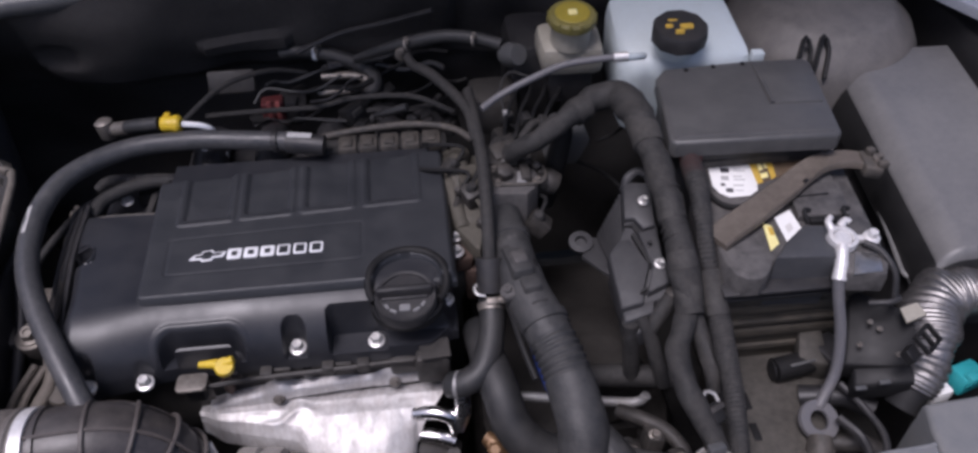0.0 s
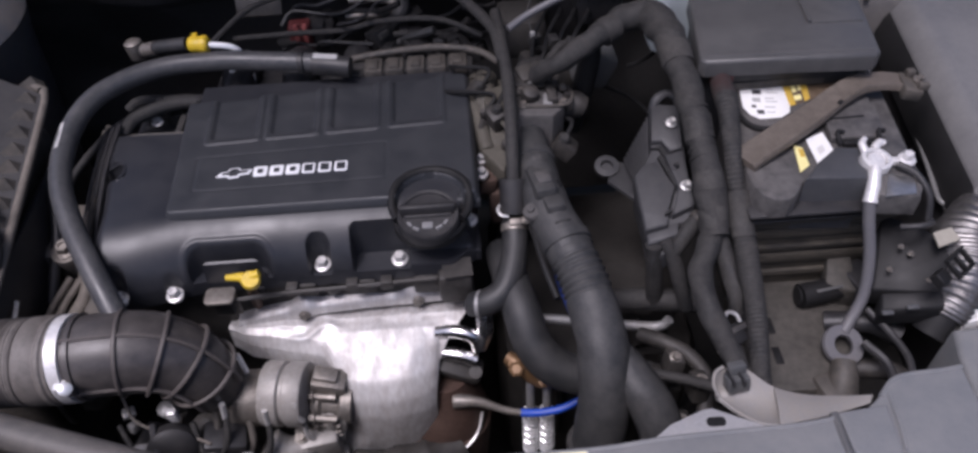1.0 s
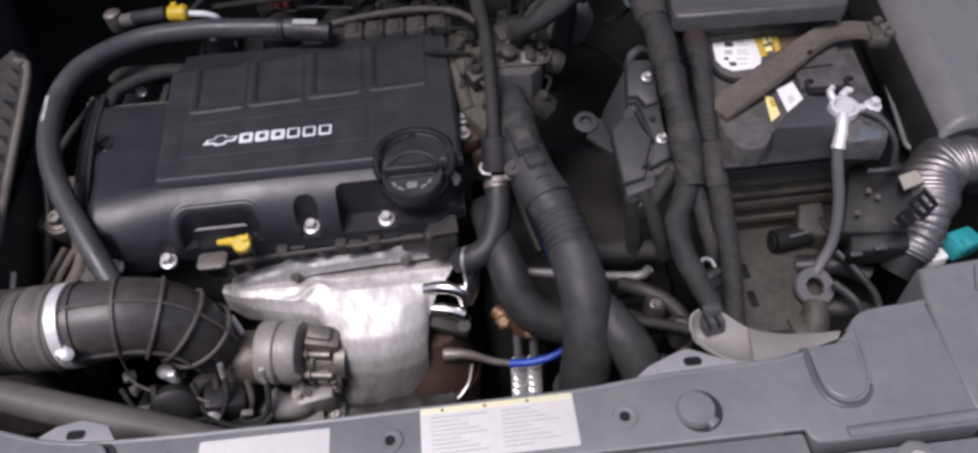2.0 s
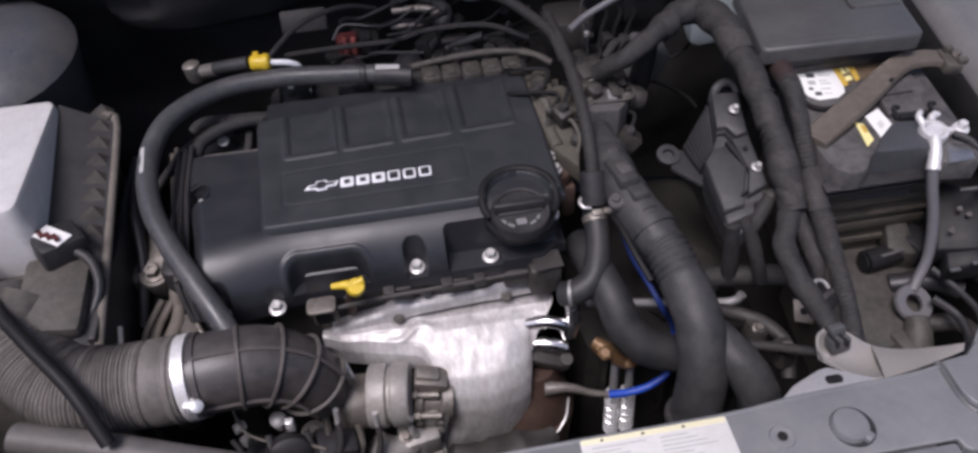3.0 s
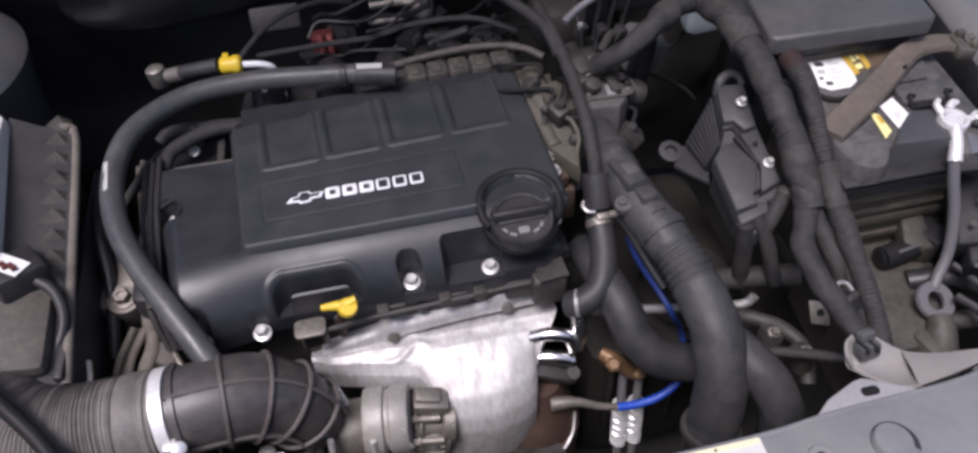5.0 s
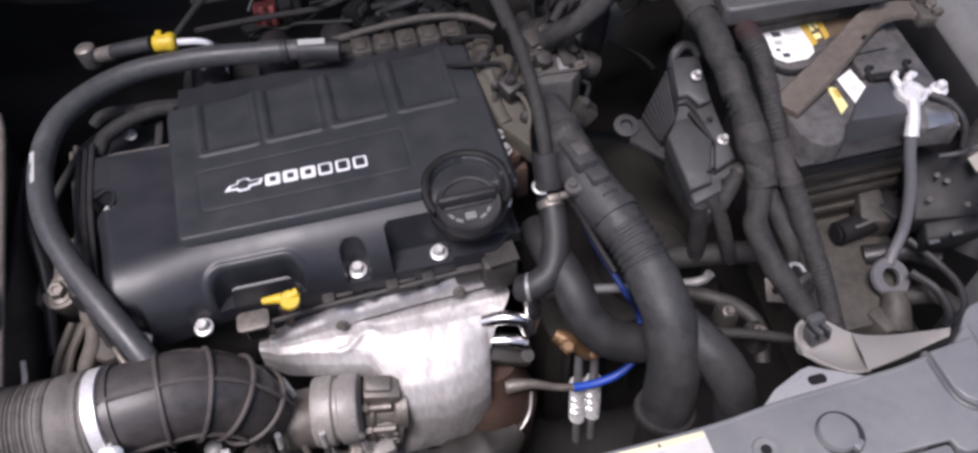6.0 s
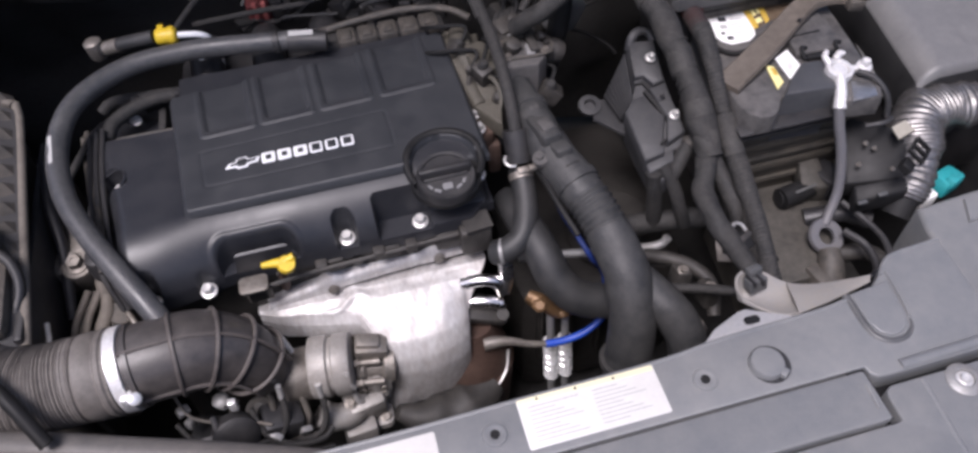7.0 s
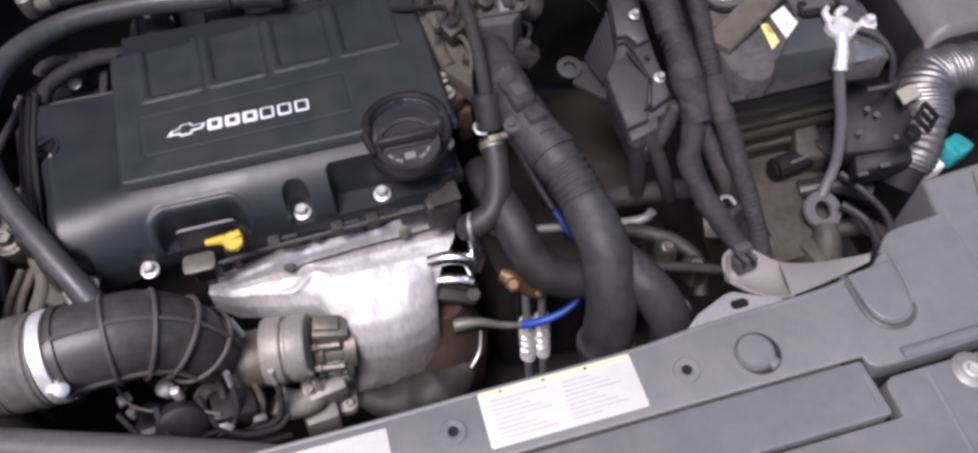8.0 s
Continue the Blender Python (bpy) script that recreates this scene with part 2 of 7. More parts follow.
def thing(name, label, category, at, group="", kind=""):
    """An Empty at a thing's base."""
    ob = tagged(new(name), label, category, group, kind)
    ob.empty_display_size = 0.02
    ob.location = at
    BASE[ob] = Vector(at)
    return ob


def part(name, bm, m, parent, label="", sharp=38):
    """One mesh under a thing or a part; the bmesh is in world metres."""
    at = BASE[parent]
    ob = finish(name, bm, m, at, sharp)
    ob.parent = parent
    BASE[ob] = at
    return tagged(ob, label)


def single(name, bm, m, label, category, kind="", group="", sharp=38):
    """A thing that is one mesh; its origin is the middle of its foot."""
    vs = [v.co for v in bm.verts]
    at = Vector(((min(v.x for v in vs) + max(v.x for v in vs)) / 2, (min(v.y for v in vs) + max(v.y for v in vs)) / 2, min(v.z for v in vs)))
    ob = finish(name, bm, m, at, sharp)
    ob.location = at
    BASE[ob] = at
    return tagged(ob, label, category, group, kind)


def B():
    return bmesh.new()


def box(bm, lo, hi, bevel=0.003, turn=None, seg=2):
    """A box with rounded edges between two corners; turn: degrees about its centre (x, y, z)."""
    t = bmesh.new()
    bmesh.ops.create_cube(t, size=1)
    size = [max(b - a, 1e-4) for a, b in zip(lo, hi)]
    mid = Vector([(a + b) / 2 for a, b in zip(lo, hi)])
    bmesh.ops.scale(t, vec=size, verts=t.verts)
    if bevel:
        bmesh.ops.bevel(t, geom=t.edges[:], offset=min(bevel, min(size) * 0.45), segments=seg, affect="EDGES", profile=0.5)
    m = Matrix.Translation(mid)
    if turn:
        m = m @ Euler([radians(a) for a in turn]).to_matrix().to_4x4()
    bmesh.ops.transform(t, matrix=m, verts=t.verts)
    join(bm, t)
    return bm


def join(bm, t):
    me = bpy.data.meshes.new("t")
    t.to_mesh(me)
    t.free()
    bm.from_mesh(me)
    bpy.data.meshes.remove(me)


def prism(bm, outline, z0, z1, bevel=0.003, seg=2):
    """A slab from an outline (x, y), its upper edge rounded."""
    t = bmesh.new()
    low = [t.verts.new((x, y, z0)) for x, y in outline]
    high = [t.verts.new((x, y, z1)) for x, y in outline]
    n = len(outline)
    top = t.faces.new(high)
    t.faces.new(low[::-1])
    for i in range(n):
        t.faces.new((low[i], low[(i + 1) % n], high[(i + 1) % n], high[i]))
    bmesh.ops.recalc_face_normals(t, faces=t.faces)
    if bevel:
        bmesh.ops.bevel(t, geom=list(top.edges), offset=bevel, segments=seg, affect="EDGES", profile=0.5)
    join(bm, t)
    return bm


def rounded(x0, y0, x1, y1, r, n=5):
    out = []
    for cx, cy, a in ((x1 - r, y1 - r, 0), (x0 + r, y1 - r, 90), (x0 + r, y0 + r, 180), (x1 - r, y0 + r, 270)):
        out += [(cx + r * math.cos(radians(a + 90 * i / n)), cy + r * math.sin(radians(a + 90 * i / n))) for i in range(n + 1)]
    return out


def spline(pts, step):
    """A smooth line through the points, sampled about every step metres."""
    p = [Vector(q) for q in pts]
    p = [2 * p[0] - p[1]] + p + [2 * p[-1] - p[-2]]
    out = []
    for i in range(1, len(p) - 2):
        n = max(2, int((p[i + 1] - p[i]).length / step))
        for k in range(n):
            t = k / n
            out.append(0.5 * (2 * p[i] + (p[i + 1] - p[i - 1]) * t + (2 * p[i - 1] - 5 * p[i] + 4 * p[i + 1] - p[i + 2]) * t * t + (3 * p[i] - p[i - 1] - 3 * p[i + 1] + p[i + 2]) * t ** 3))
    out.append(p[-2])
    return out


def frames(line):
    """Two directions across a line at each of its points, without twist."""
    out = []
    side = None
    for i, q in enumerate(line):
        d = (line[min(i + 1, len(line) - 1)] - line[max(i - 1, 0)]).normalized()
        if side is None:
            side = d.cross(Vector((0, 0, 1)))
            if side.length < 0.1:
                side = d.cross(Vector((0, 1, 0)))
        side = (side - d * side.dot(d)).normalized()
        out.append((q, side, side.cross(d).normalized(), d))
    return out


def tube(bm, pts, r, seg=14, step=0.008, squash=1.0, dents=0.0):
    """A round hose along the points; r is a number, a list (one a point, in even steps) or a function of the metres along it."""
    line = spline(pts, step)
    lens = [0.0]
    for a, b in zip(line, line[1:]):
        lens.append(lens[-1] + (b - a).length)
    rings = []
    for (q, u, v, d), s in zip(frames(line), lens):
        if callable(r):
            rad = r(s)
        elif isinstance(r, (list, tuple)):
            k = s / lens[-1] * (len(r) - 1)
            i = min(int(k), len(r) - 2)
            rad = r[i] + (r[i + 1] - r[i]) * (k - i)
        else:
            rad = r
        ring = []
        for j in range(seg):
            a = 2 * math.pi * j / seg
            w = rad * (1 + dents * noise.noise(q * 45 + Vector((math.cos(a), math.sin(a), 0)) * 0.8)) if dents else rad
            ring.append(bm.verts.new(q + u * math.cos(a) * w + v * math.sin(a) * w * squash))
        rings.append(ring)
    for a, b in zip(rings, rings[1:]):
        for j in range(seg):
            bm.faces.new((a[j], a[(j + 1) % seg], b[(j + 1) % seg], b[j]))
    bm.faces.new(rings[0][::-1])
    bm.faces.new(rings[-1])
    return bm


def loft(bm, profile, at, axis=(0, 0, 1), seg=28, ring=False):
    """A turned body: profile of (radius, height) along an axis from a place; ring: an open ring, its profile closed."""
    rot = Vector((0, 0, 1)).rotation_difference(Vector(axis)).to_matrix()
    rings = [[bm.verts.new(Vector(at) + rot @ Vector((max(r, 1e-4) * math.cos(2 * math.pi * j / seg), max(r, 1e-4) * math.sin(2 * math.pi * j / seg), h))) for j in range(seg)] for r, h in profile]
    for a, b in zip(rings, rings[1:]):
        for j in range(seg):
            bm.faces.new((a[j], a[(j + 1) % seg], b[(j + 1) % seg], b[j]))
    if ring:
        for j in range(seg):
            bm.faces.new((rings[-1][j], rings[-1][(j + 1) % seg], rings[0][(j + 1) % seg], rings[0][j]))
    else:
        bm.faces.new(rings[0][::-1])
        bm.faces.new(rings[-1])
    return bm


def hexbolt(bm, at, r=0.007, h=0.007, axis=(0, 0, 1)):
    """A flanged hexagon head."""
    loft(bm, [(r * 1.45, 0), (r * 1.45, h * 0.22), (r * 1.1, h * 0.32)], at, axis, 18)
    d = Vector(axis).normalized()
    loft(bm, [(r, 0), (r, h * 0.75), (r * 0.86, h), (r * 0.5, h), (r * 0.45, h * 0.75)], Vector(at) + d * h * 0.3, axis, 6)
    return bm


def relief(bm, x0, x1, y0, y1, nx, ny, height, foot):
    """A moulded top surface: height(x, y) over a grid, with a skirt down to foot."""
    grid = [[bm.verts.new((x0 + (x1 - x0) * i / nx, y0 + (y1 - y0) * j / ny, height(x0 + (x1 - x0) * i / nx, y0 + (y1 - y0) * j / ny))) for i in range(nx + 1)] for j in range(ny + 1)]
    for j in range(ny):
        for i in range(nx):
            bm.faces.new((grid[j][i], grid[j][i + 1], grid[j + 1][i + 1], grid[j + 1][i]))
    rim = grid[0] + [r[-1] for r in grid[1:]] + grid[-1][-2::-1] + [r[0] for r in grid[-2:0:-1]]
    low = [bm.verts.new((v.co.x, v.co.y, foot)) for v in rim]
    for i in range(len(rim)):
        k = (i + 1) % len(rim)
        bm.faces.new((rim[k], rim[i], low[i], low[k]))
    bm.faces.new(low)
    return bm


def ramp(a, b, x):
    """Smooth step from 0 at a to 1 at b."""
    t = min(1.0, max(0.0, (x - a) / (b - a)))
    return t * t * (3 - 2 * t)


def inside(x, y, x0, y0, x1, y1, r, soft):
    """1 inside a rounded rectangle, 0 outside, with a soft rim."""
    dx = max(x0 + r - x, x - (x1 - r), 0)
    dy = max(y0 + r - y, y - (y1 - r), 0)
    d = math.hypot(dx, dy) - r
    return 1 - ramp(-soft, soft, d)


def plate(bm, a, b, c, d, thick=0.0015):
    """A thin flat sheet through four corners."""
    a, b, c, d = (Vector(p) for p in (a, b, c, d))
    n = (b - a).cross(d - a).normalized() * thick
    lo = [bm.verts.new(p) for p in (a, b, c, d)]
    hi = [bm.verts.new(p + n) for p in (a, b, c, d)]
    bm.faces.new(lo[::-1])
    bm.faces.new(hi)
    for i in range(4):
        k = (i + 1) % 4
        bm.faces.new((lo[i], lo[k], hi[k], hi[i]))
    return bm


# ---- setting ----
single("ground", box(B(), (-300, -300, -0.2), (300, 300, 0), 0), ASPHALT, "grey asphalt ground under the car", "ground", "structure")
single("undertray", box(B(), (-0.80, 0.05, 0.20), (0.80, 1.25, 0.215), 0.004), FELT, "black undertray beneath the engine", "undertray", "structure")


def wall_pad(z0, z1, nz, back):
    """A band of the lumpy firewall between two heights."""
    bm = B()
    nx = 150
    rows = []
    for j in range(nz + 1):
        z = z0 + (z1 - z0) * j / nz
        row = []
        for i in range(nx + 1):
            x = -0.86 + 1.72 * i / nx
            y = back + 1.17 - 0.10 * ramp(0.62, 0.95, z) - 0.05 * noise.noise(Vector((x * 4.5, z * 5, 0.3))) - 0.012 * noise.noise(Vector((x * 14, z * 14, 1.3)))
            y -= 0.022 * inside(x, z, -0.58, 0.815, 0.05, 1.10, 0.05, 0.010) + 0.014 * inside(x, z, -0.33, 0.855, -0.20, 0.885, 0.010, 0.006) - 0.012 * inside(x, z, -0.565, 0.855, -0.505, 0.895, 0.02, 0.008)
            row.append(bm.verts.new((x, y, z)))
        rows.append(row)
    rear = [[bm.verts.new((v.co.x, 1.26, v.co.z)) for v in row] for row in (rows[0], rows[-1])]
    for j in range(nz):
        for i in range(nx):
            bm.faces.new((rows[j][i], rows[j][i + 1], rows[j + 1][i + 1], rows[j + 1][i]))
    for i in range(nx):
        bm.faces.new((rows[-1][i], rows[-1][i + 1], rear[1][i + 1], rear[1][i]))
        bm.faces.new((rows[0][i + 1], rows[0][i], rear[0][i], rear[0][i + 1]))
    return bm


single("firewall", wall_pad(0.80, 1.03, 46, 0.0), FIREPAD, "dark padded upper firewall behind the engine", "firewall", "structure")
single("bulkhead", wall_pad(0.25, 0.799, 40, 0.02), FELT, "black felt-lined lower bulkhead behind the engine", "firewall", "structure")
cowl = B()
tube(cowl, [(-0.86, 0.98, 0.962), (-0.60, 1.03, 0.968), (-0.50, 1.045, 0.969), (-0.44, 1.055, 0.975), (-0.30, 1.075, 0.998), (0.1, 1.09, 1.03), (0.6, 1.06, 1.03)], 0.016, 10, 0.03)
prism(cowl, [(-0.86, 1.0), (-0.60, 1.03), (-0.30, 1.085), (0.1, 1.10), (0.86, 1.06), (0.86, 1.4), (-0.86, 1.4)], 1.0, 1.02, 0.004)
single("cowl", cowl, LIDGREY, "dark grey cowl panel with a rubber weatherstrip", "cowl", "structure")
single("cowl_clip", tube(B(), [(-0.452, 1.036, 0.962), (-0.436, 1.033, 0.950), (-0.418, 1.031, 0.944), (-0.400, 1.031, 0.944), (-0.384, 1.033, 0.950), (-0.366, 1.036, 0.957), (-0.345, 1.042, 0.962)], 0.0026, 8, 0.004), LEADGREY, "thin pale wire clip under the cowl edge", "clip")
for side, nm in ((-1, "fender_left"), (1, "fender_right")):
    f = B()
    edge = [(0.84, 0.20), (0.83, 0.60), (0.805, 0.78), (0.786, 0.86), (0.748, 0.956), (0.72, 1.10), (0.70, 1.40), (1.05, 1.40), (1.05, 0.20)] if side > 0 else [(0.83, 0.20), (0.83, 0.60), (0.825, 0.85), (0.81, 1.0), (0.79, 1.40), (1.05, 1.40), (1.05, 0.20)]
    prism(f, [(x * side, y) for x, y in (edge if side > 0 else edge[::-1])], 0.925 if side > 0 else 0.94, 0.94 if side > 0 else 0.955, 0.006)
    single(nm, f, BODY, "silver-grey painted front fender edge", "fender", "structure")
    f = B()
    prism(f, [(x * side, y) for x, y in (([(0.758, 0.20), (0.758, 0.60), (0.782, 0.95), (0.765, 1.40), (0.86, 1.40), (0.86, 0.20)] if side > 0 else [(0.86, 0.20), (0.86, 1.40), (0.77, 1.40), (0.79, 1.0), (0.80, 0.70), (0.80, 0.20)]))], 0.20, 0.900, 0.008)
    single("inner_" + nm, f, PLASTIC if side > 0 else FIREPAD, "black inner fender panel of the engine bay", "inner fender", "structure")
# Out-of-view hood, added to keep sky light off the rear of the bay.
hood = B()
plate(hood, (-0.655, 1.24, 1.06), (0.655, 1.24, 1.06), (0.72, 0.70, 1.84), (-0.72, 0.70, 1.84), 0.03)
single("hood", hood, FELT, "unseen propped-up hood with a dark underside, added to shade the bay", "hood", "structure")
box_front = B()
box(box_front, (-0.80, 0.02, 0.30), (0.80, 0.20, 0.775), 0.02)
single("bumper_beam", box_front, PLASTIC, "black front bumper structure under the cover panel", "bumper", "structure")

# ---- engine ----
engine = thing("engine_block", "dark dusty cast-metal engine block below the cover", "engine", (-0.2, 0.7, 0.215))
b = B()
box(b, (-0.43, 0.59, 0.30), (0.00, 0.86, 0.735), 0.015)
box(b, (-0.40, 0.56, 0.62), (-0.01, 0.60, 0.73), 0.008)
part("block", b, DARKMETAL, engine)
b = B()
prism(b, rounded(-0.475, 0.60, -0.428, 0.80, 0.015), 0.30, 0.765, 0.008)
for k in range(3):
    tube(b, [(-0.437 - 0.009 * k, 0.775, 0.815 - 0.004 * k), (-0.439 - 0.009 * k, 0.69, 0.80 - 0.005 * k), (-0.437 - 0.009 * k, 0.60, 0.765 - 0.003 * k), (-0.43 - 0.006 * k, 0.56, 0.72)], 0.0035, 8)
part("timing_cover", b, PLASTIC, engine)
b = B()
box(b, (-0.405, 0.832, 0.74), (-0.33, 0.865, 0.782), 0.006)
tube(b, [(-0.448, 0.836, 0.792), (-0.432, 0.842, 0.800), (-0.38, 0.838, 0.802), (-0.33, 0.832, 0.802)], 0.0085, 12, 0.006, dents=0.08)
box(b, (-0.378, 0.785, 0.74), (-0.368, 0.84, 0.790), 0.003)
part("rear_rail", b, LOOM, engine)
part("rear_bolt", hexbolt(B(), (-0.408, 0.815, 0.786), 0.0055, 0.007, (0, -0.3, 1)), STEEL, engine)
for x in (-0.405, -0.352):
    part("rear_clip", box(B(), (x, 0.822, 0.785), (x + 0.010, 0.836, 0.812), 0.002, (0, 0, 15)), PLASTIC, engine)
b = B()
box(b, (-0.30, 0.558, 0.715), (-0.04, 0.575, 0.74), 0.003)
for x in (-0.26, -0.20, -0.13, -0.06):
    box(b, (x, 0.548, 0.715), (x + 0.022, 0.565, 0.736), 0.003)
part("head_flange", b, DARKMETAL, engine)
b = B()
box(b, (-0.065, 0.545, 0.71), (-0.015, 0.575, 0.735), 0.004)
box(b, (-0.035, 0.535, 0.70), (0.005, 0.56, 0.745), 0.006)
plate(b, (-0.028, 0.533, 0.748), (0.006, 0.536, 0.748), (0.004, 0.562, 0.75), (-0.03, 0.56, 0.75), 0.002)
part("corner_bracket", b, GREASY, engine, "greasy cast bracket at the head's corner")
b = B()
hexbolt(b, (-0.162, 0.560, 0.715), 0.006, 0.007, (0, -0.5, 1))
part("bolt", b, DARKMETAL, engine)

# ---- cover ----
cover = thing("engine_cover", "black plastic engine cover with four recessed panels and pale lettering", "engine cover", (-0.2, 0.7, 0.74))


def front_line(x):
    """The front edge of the valve cover: proud at the end bolts, set back round the dipstick."""
    y = 0.552 - 0.018 * (1 - ramp(-0.40, -0.29, x)) + 0.022 * ramp(-0.02, 0.014, x)
    return y + 0.016 * ramp(-0.415, -0.427, x)


def valve_height(x, y):
    d = y - front_line(x)
    f = min(1.0, max(0.0, (d + 0.001) / 0.066))
    e = min(1.0, max(0.0, (x + 0.430) / 0.026))
    z = 0.747 + 0.064 * math.sqrt(1 - (1 - f) ** 2) ** 1.2 * math.sqrt(1 - (1 - e) ** 2) * ramp(0.016, -0.004, x)
    z -= 0.045 * ramp(-0.342, -0.346, x) * ramp(0.757, 0.762, y)
    # pockets round the bolts
    for px, py, rx, ry in ((-0.168, 0.564, 0.0125, 0.012), (-0.334, 0.538, 0.011, 0.012), (-0.395, 0.540, 0.011, 0.012)):
        z -= (z - 0.749) * inside(x, y, px - rx, py - ry * 2, px + rx, py + ry, rx * 0.9, 0.0014)
    z -= (z - 0.750) * inside(x, y, -0.130, 0.52, -0.064, 0.583, 0.008, 0.0014)
    z -= (z - 0.756) * inside(x, y, -0.070, 0.52, 0.012, 0.576, 0.006, 0.003) * (z > 0.756)
    z -= max(z - 0.772, 0) * inside(x, y, -0.45, 0.674, -0.394, 0.704, 0.011, 0.0015)
    # the arched pocket behind the dipstick, with a sloping floor, and a shallow slot above it
    pocket = inside(x, y, -0.316, 0.46, -0.224, 0.570, 0.018, 0.0012)
    z -= max(z - 0.752, 0) * pocket
    z += 0.030 * ramp(0.530, 0.556, y) * inside(x, y, -0.299, 0.532, -0.232, 0.557, 0.008, 0.002) * pocket
    z += 0.0025 * (inside(x, y, -0.323, 0.46, -0.217, 0.577, 0.022, 0.003) - inside(x, y, -0.318, 0.46, -0.222, 0.572, 0.018, 0.002))
    return z


b = B()
relief(b, -0.428, 0.017, 0.0, 1.0, 300, 200, lambda x, w: 0.0, -1.0)
for v in b.verts:
    x, w = v.co.x, v.co.y
    y = front_line(x) + (0.850 - front_line(x)) * (w ** 1.25)
    v.co = (x - 0.032 * ramp(0.585, 0.80, y) * ramp(-0.335, -0.40, x), y, 0.732 if v.co.z < -0.5 else valve_height(x, y))
part("valve_cover", b, GLOSSY, cover, "smooth black lower valve cover", 32)

# Paler bead paints the lit line on the deck's rear edge.
b = B()
tube(b, [(-0.452, 0.757, 0.797), (-0.42, 0.757, 0.8095), (-0.345, 0.755, 0.8105)], 0.0018, 8)
part("deck_lit_edge", b, DIRTY, cover)
b = B()
tube(b, [(-0.436, 0.7045, 0.800), (-0.420, 0.7050, 0.808), (-0.411, 0.698, 0.8105), (-0.409, 0.686, 0.8105), (-0.414, 0.675, 0.8095)], 0.0018, 8, 0.003)
part("pocket_rim", b, GLOSSY, cover)
for x, z in ((-0.436, 0.790), (-0.444, 0.782)):
    part("side_rail", tube(B(), [(x - 0.030, 0.800, z + 0.004), (x - 0.017, 0.70, z), (x - 0.008, 0.63, z - 0.006), (x - 0.004, 0.585, z - 0.016)], 0.0042, 10), DIRTY, cover)
part("gasket_rail", tube(B(), [(-0.300, 0.532, 0.735), (-0.225, 0.539, 0.736), (-0.139, 0.542, 0.736), (-0.037, 0.546, 0.736)], 0.0030, 8, dents=0.15), GREASY, cover)
for x in (-0.205, -0.135, -0.095):
    part("lug", box(B(), (x - 0.007, 0.540, 0.728), (x + 0.007, 0.556, 0.741), 0.002), GREASY, cover)
RING = (-0.036, 0.598)


def panel_height(x, y):
    z = 0.819 - 0.012 * (1 - inside(x, y, -0.3385, 0.599, 0.0185, 0.838, 0.008, 0.004))
    for x0, x1 in ((-0.302, -0.244), (-0.2295, -0.1725), (-0.156, -0.099), (-0.080, -0.018)):
        z += 0.0016 * inside(x, y, x0 - 0.005, 0.731, x1 + 0.005, 0.90, 0.006, 0.002) - 0.0008 * inside(x, y, x0 - 0.001, 0.737, x1 + 0.001, 0.90, 0.006, 0.001)
        z -= 0.0038 * inside(x, y, x0 + 0.003, 0.742, x1 - 0.003, 0.90, 0.006, 0.0022)
    z -= 0.0007 * (inside(x, y, -0.312, 0.636, -0.085, 0.706, 0.005, 0.0014) - inside(x, y, -0.3095, 0.6385, -0.0875, 0.7035, 0.004, 0.0014))
    r = math.hypot(x - RING[0], y - RING[1])
    z -= 0.012 * (1 - ramp(0.037, 0.040, r))
    return z


b = B()
relief(b, -0.3405, 0.0205, 0.597, 0.840, 230, 160, panel_height, 0.797)
for v in b.verts:  # the rear edge runs askew and the side flares to the rear
    x, w = v.co.x, (v.co.y - 0.597) / 0.243
    v.co.x -= w * (0.0165 - 0.0135 * (x + 0.34) / 0.36)
    v.co.y = 0.597 + w * (0.212 + 0.030 * (x + 0.34) / 0.36)
part("top_panel", b, COVER, cover, "grained black top panel", 60)
# Collar coloured black to stand in for the shade in the panel's cut-out.
b = B()
tube(b, [(RING[0] + 0.0445 * math.cos(radians(a)), RING[1] + 0.0445 * math.sin(radians(a)), 0.8185 - 0.010 * ramp(30, -30, a) - 0.010 * ramp(150, 210, a)) for a in range(-40, 226, 14)], 0.0050, 10, 0.006)
loft(b, [(0.030, 0), (0.0425, 0.001), (0.0425, 0.010), (0.040, 0.013), (0.0375, 0.012), (0.036, 0.002)], (RING[0] - 0.002, RING[1] - 0.014, 0.790), seg=48)
part("filler_collar", b, BLACK, cover)
b = B()
prism(b, [(-0.289, 0.6545), (-0.276, 0.6545), (-0.274, 0.651), (-0.262, 0.652), (-0.261, 0.656), (-0.250, 0.657), (-0.247, 0.665), (-0.261, 0.6645), (-0.263, 0.669), (-0.275, 0.668), (-0.276, 0.663), (-0.284, 0.662)], 0.8185, 0.8202, 0.0004)
emblem = part("emblem", b, INK, cover, "pale outlined emblem")
b = B()
prism(b, [(-0.283, 0.6565), (-0.2745, 0.6565), (-0.2725, 0.6535), (-0.264, 0.654), (-0.263, 0.658), (-0.253, 0.659), (-0.251, 0.663), (-0.262, 0.6625), (-0.265, 0.667), (-0.273, 0.666), (-0.275, 0.661), (-0.281, 0.660)], 0.8195, 0.8206, 0.0002)
part("emblem_face", b, COVER, emblem)
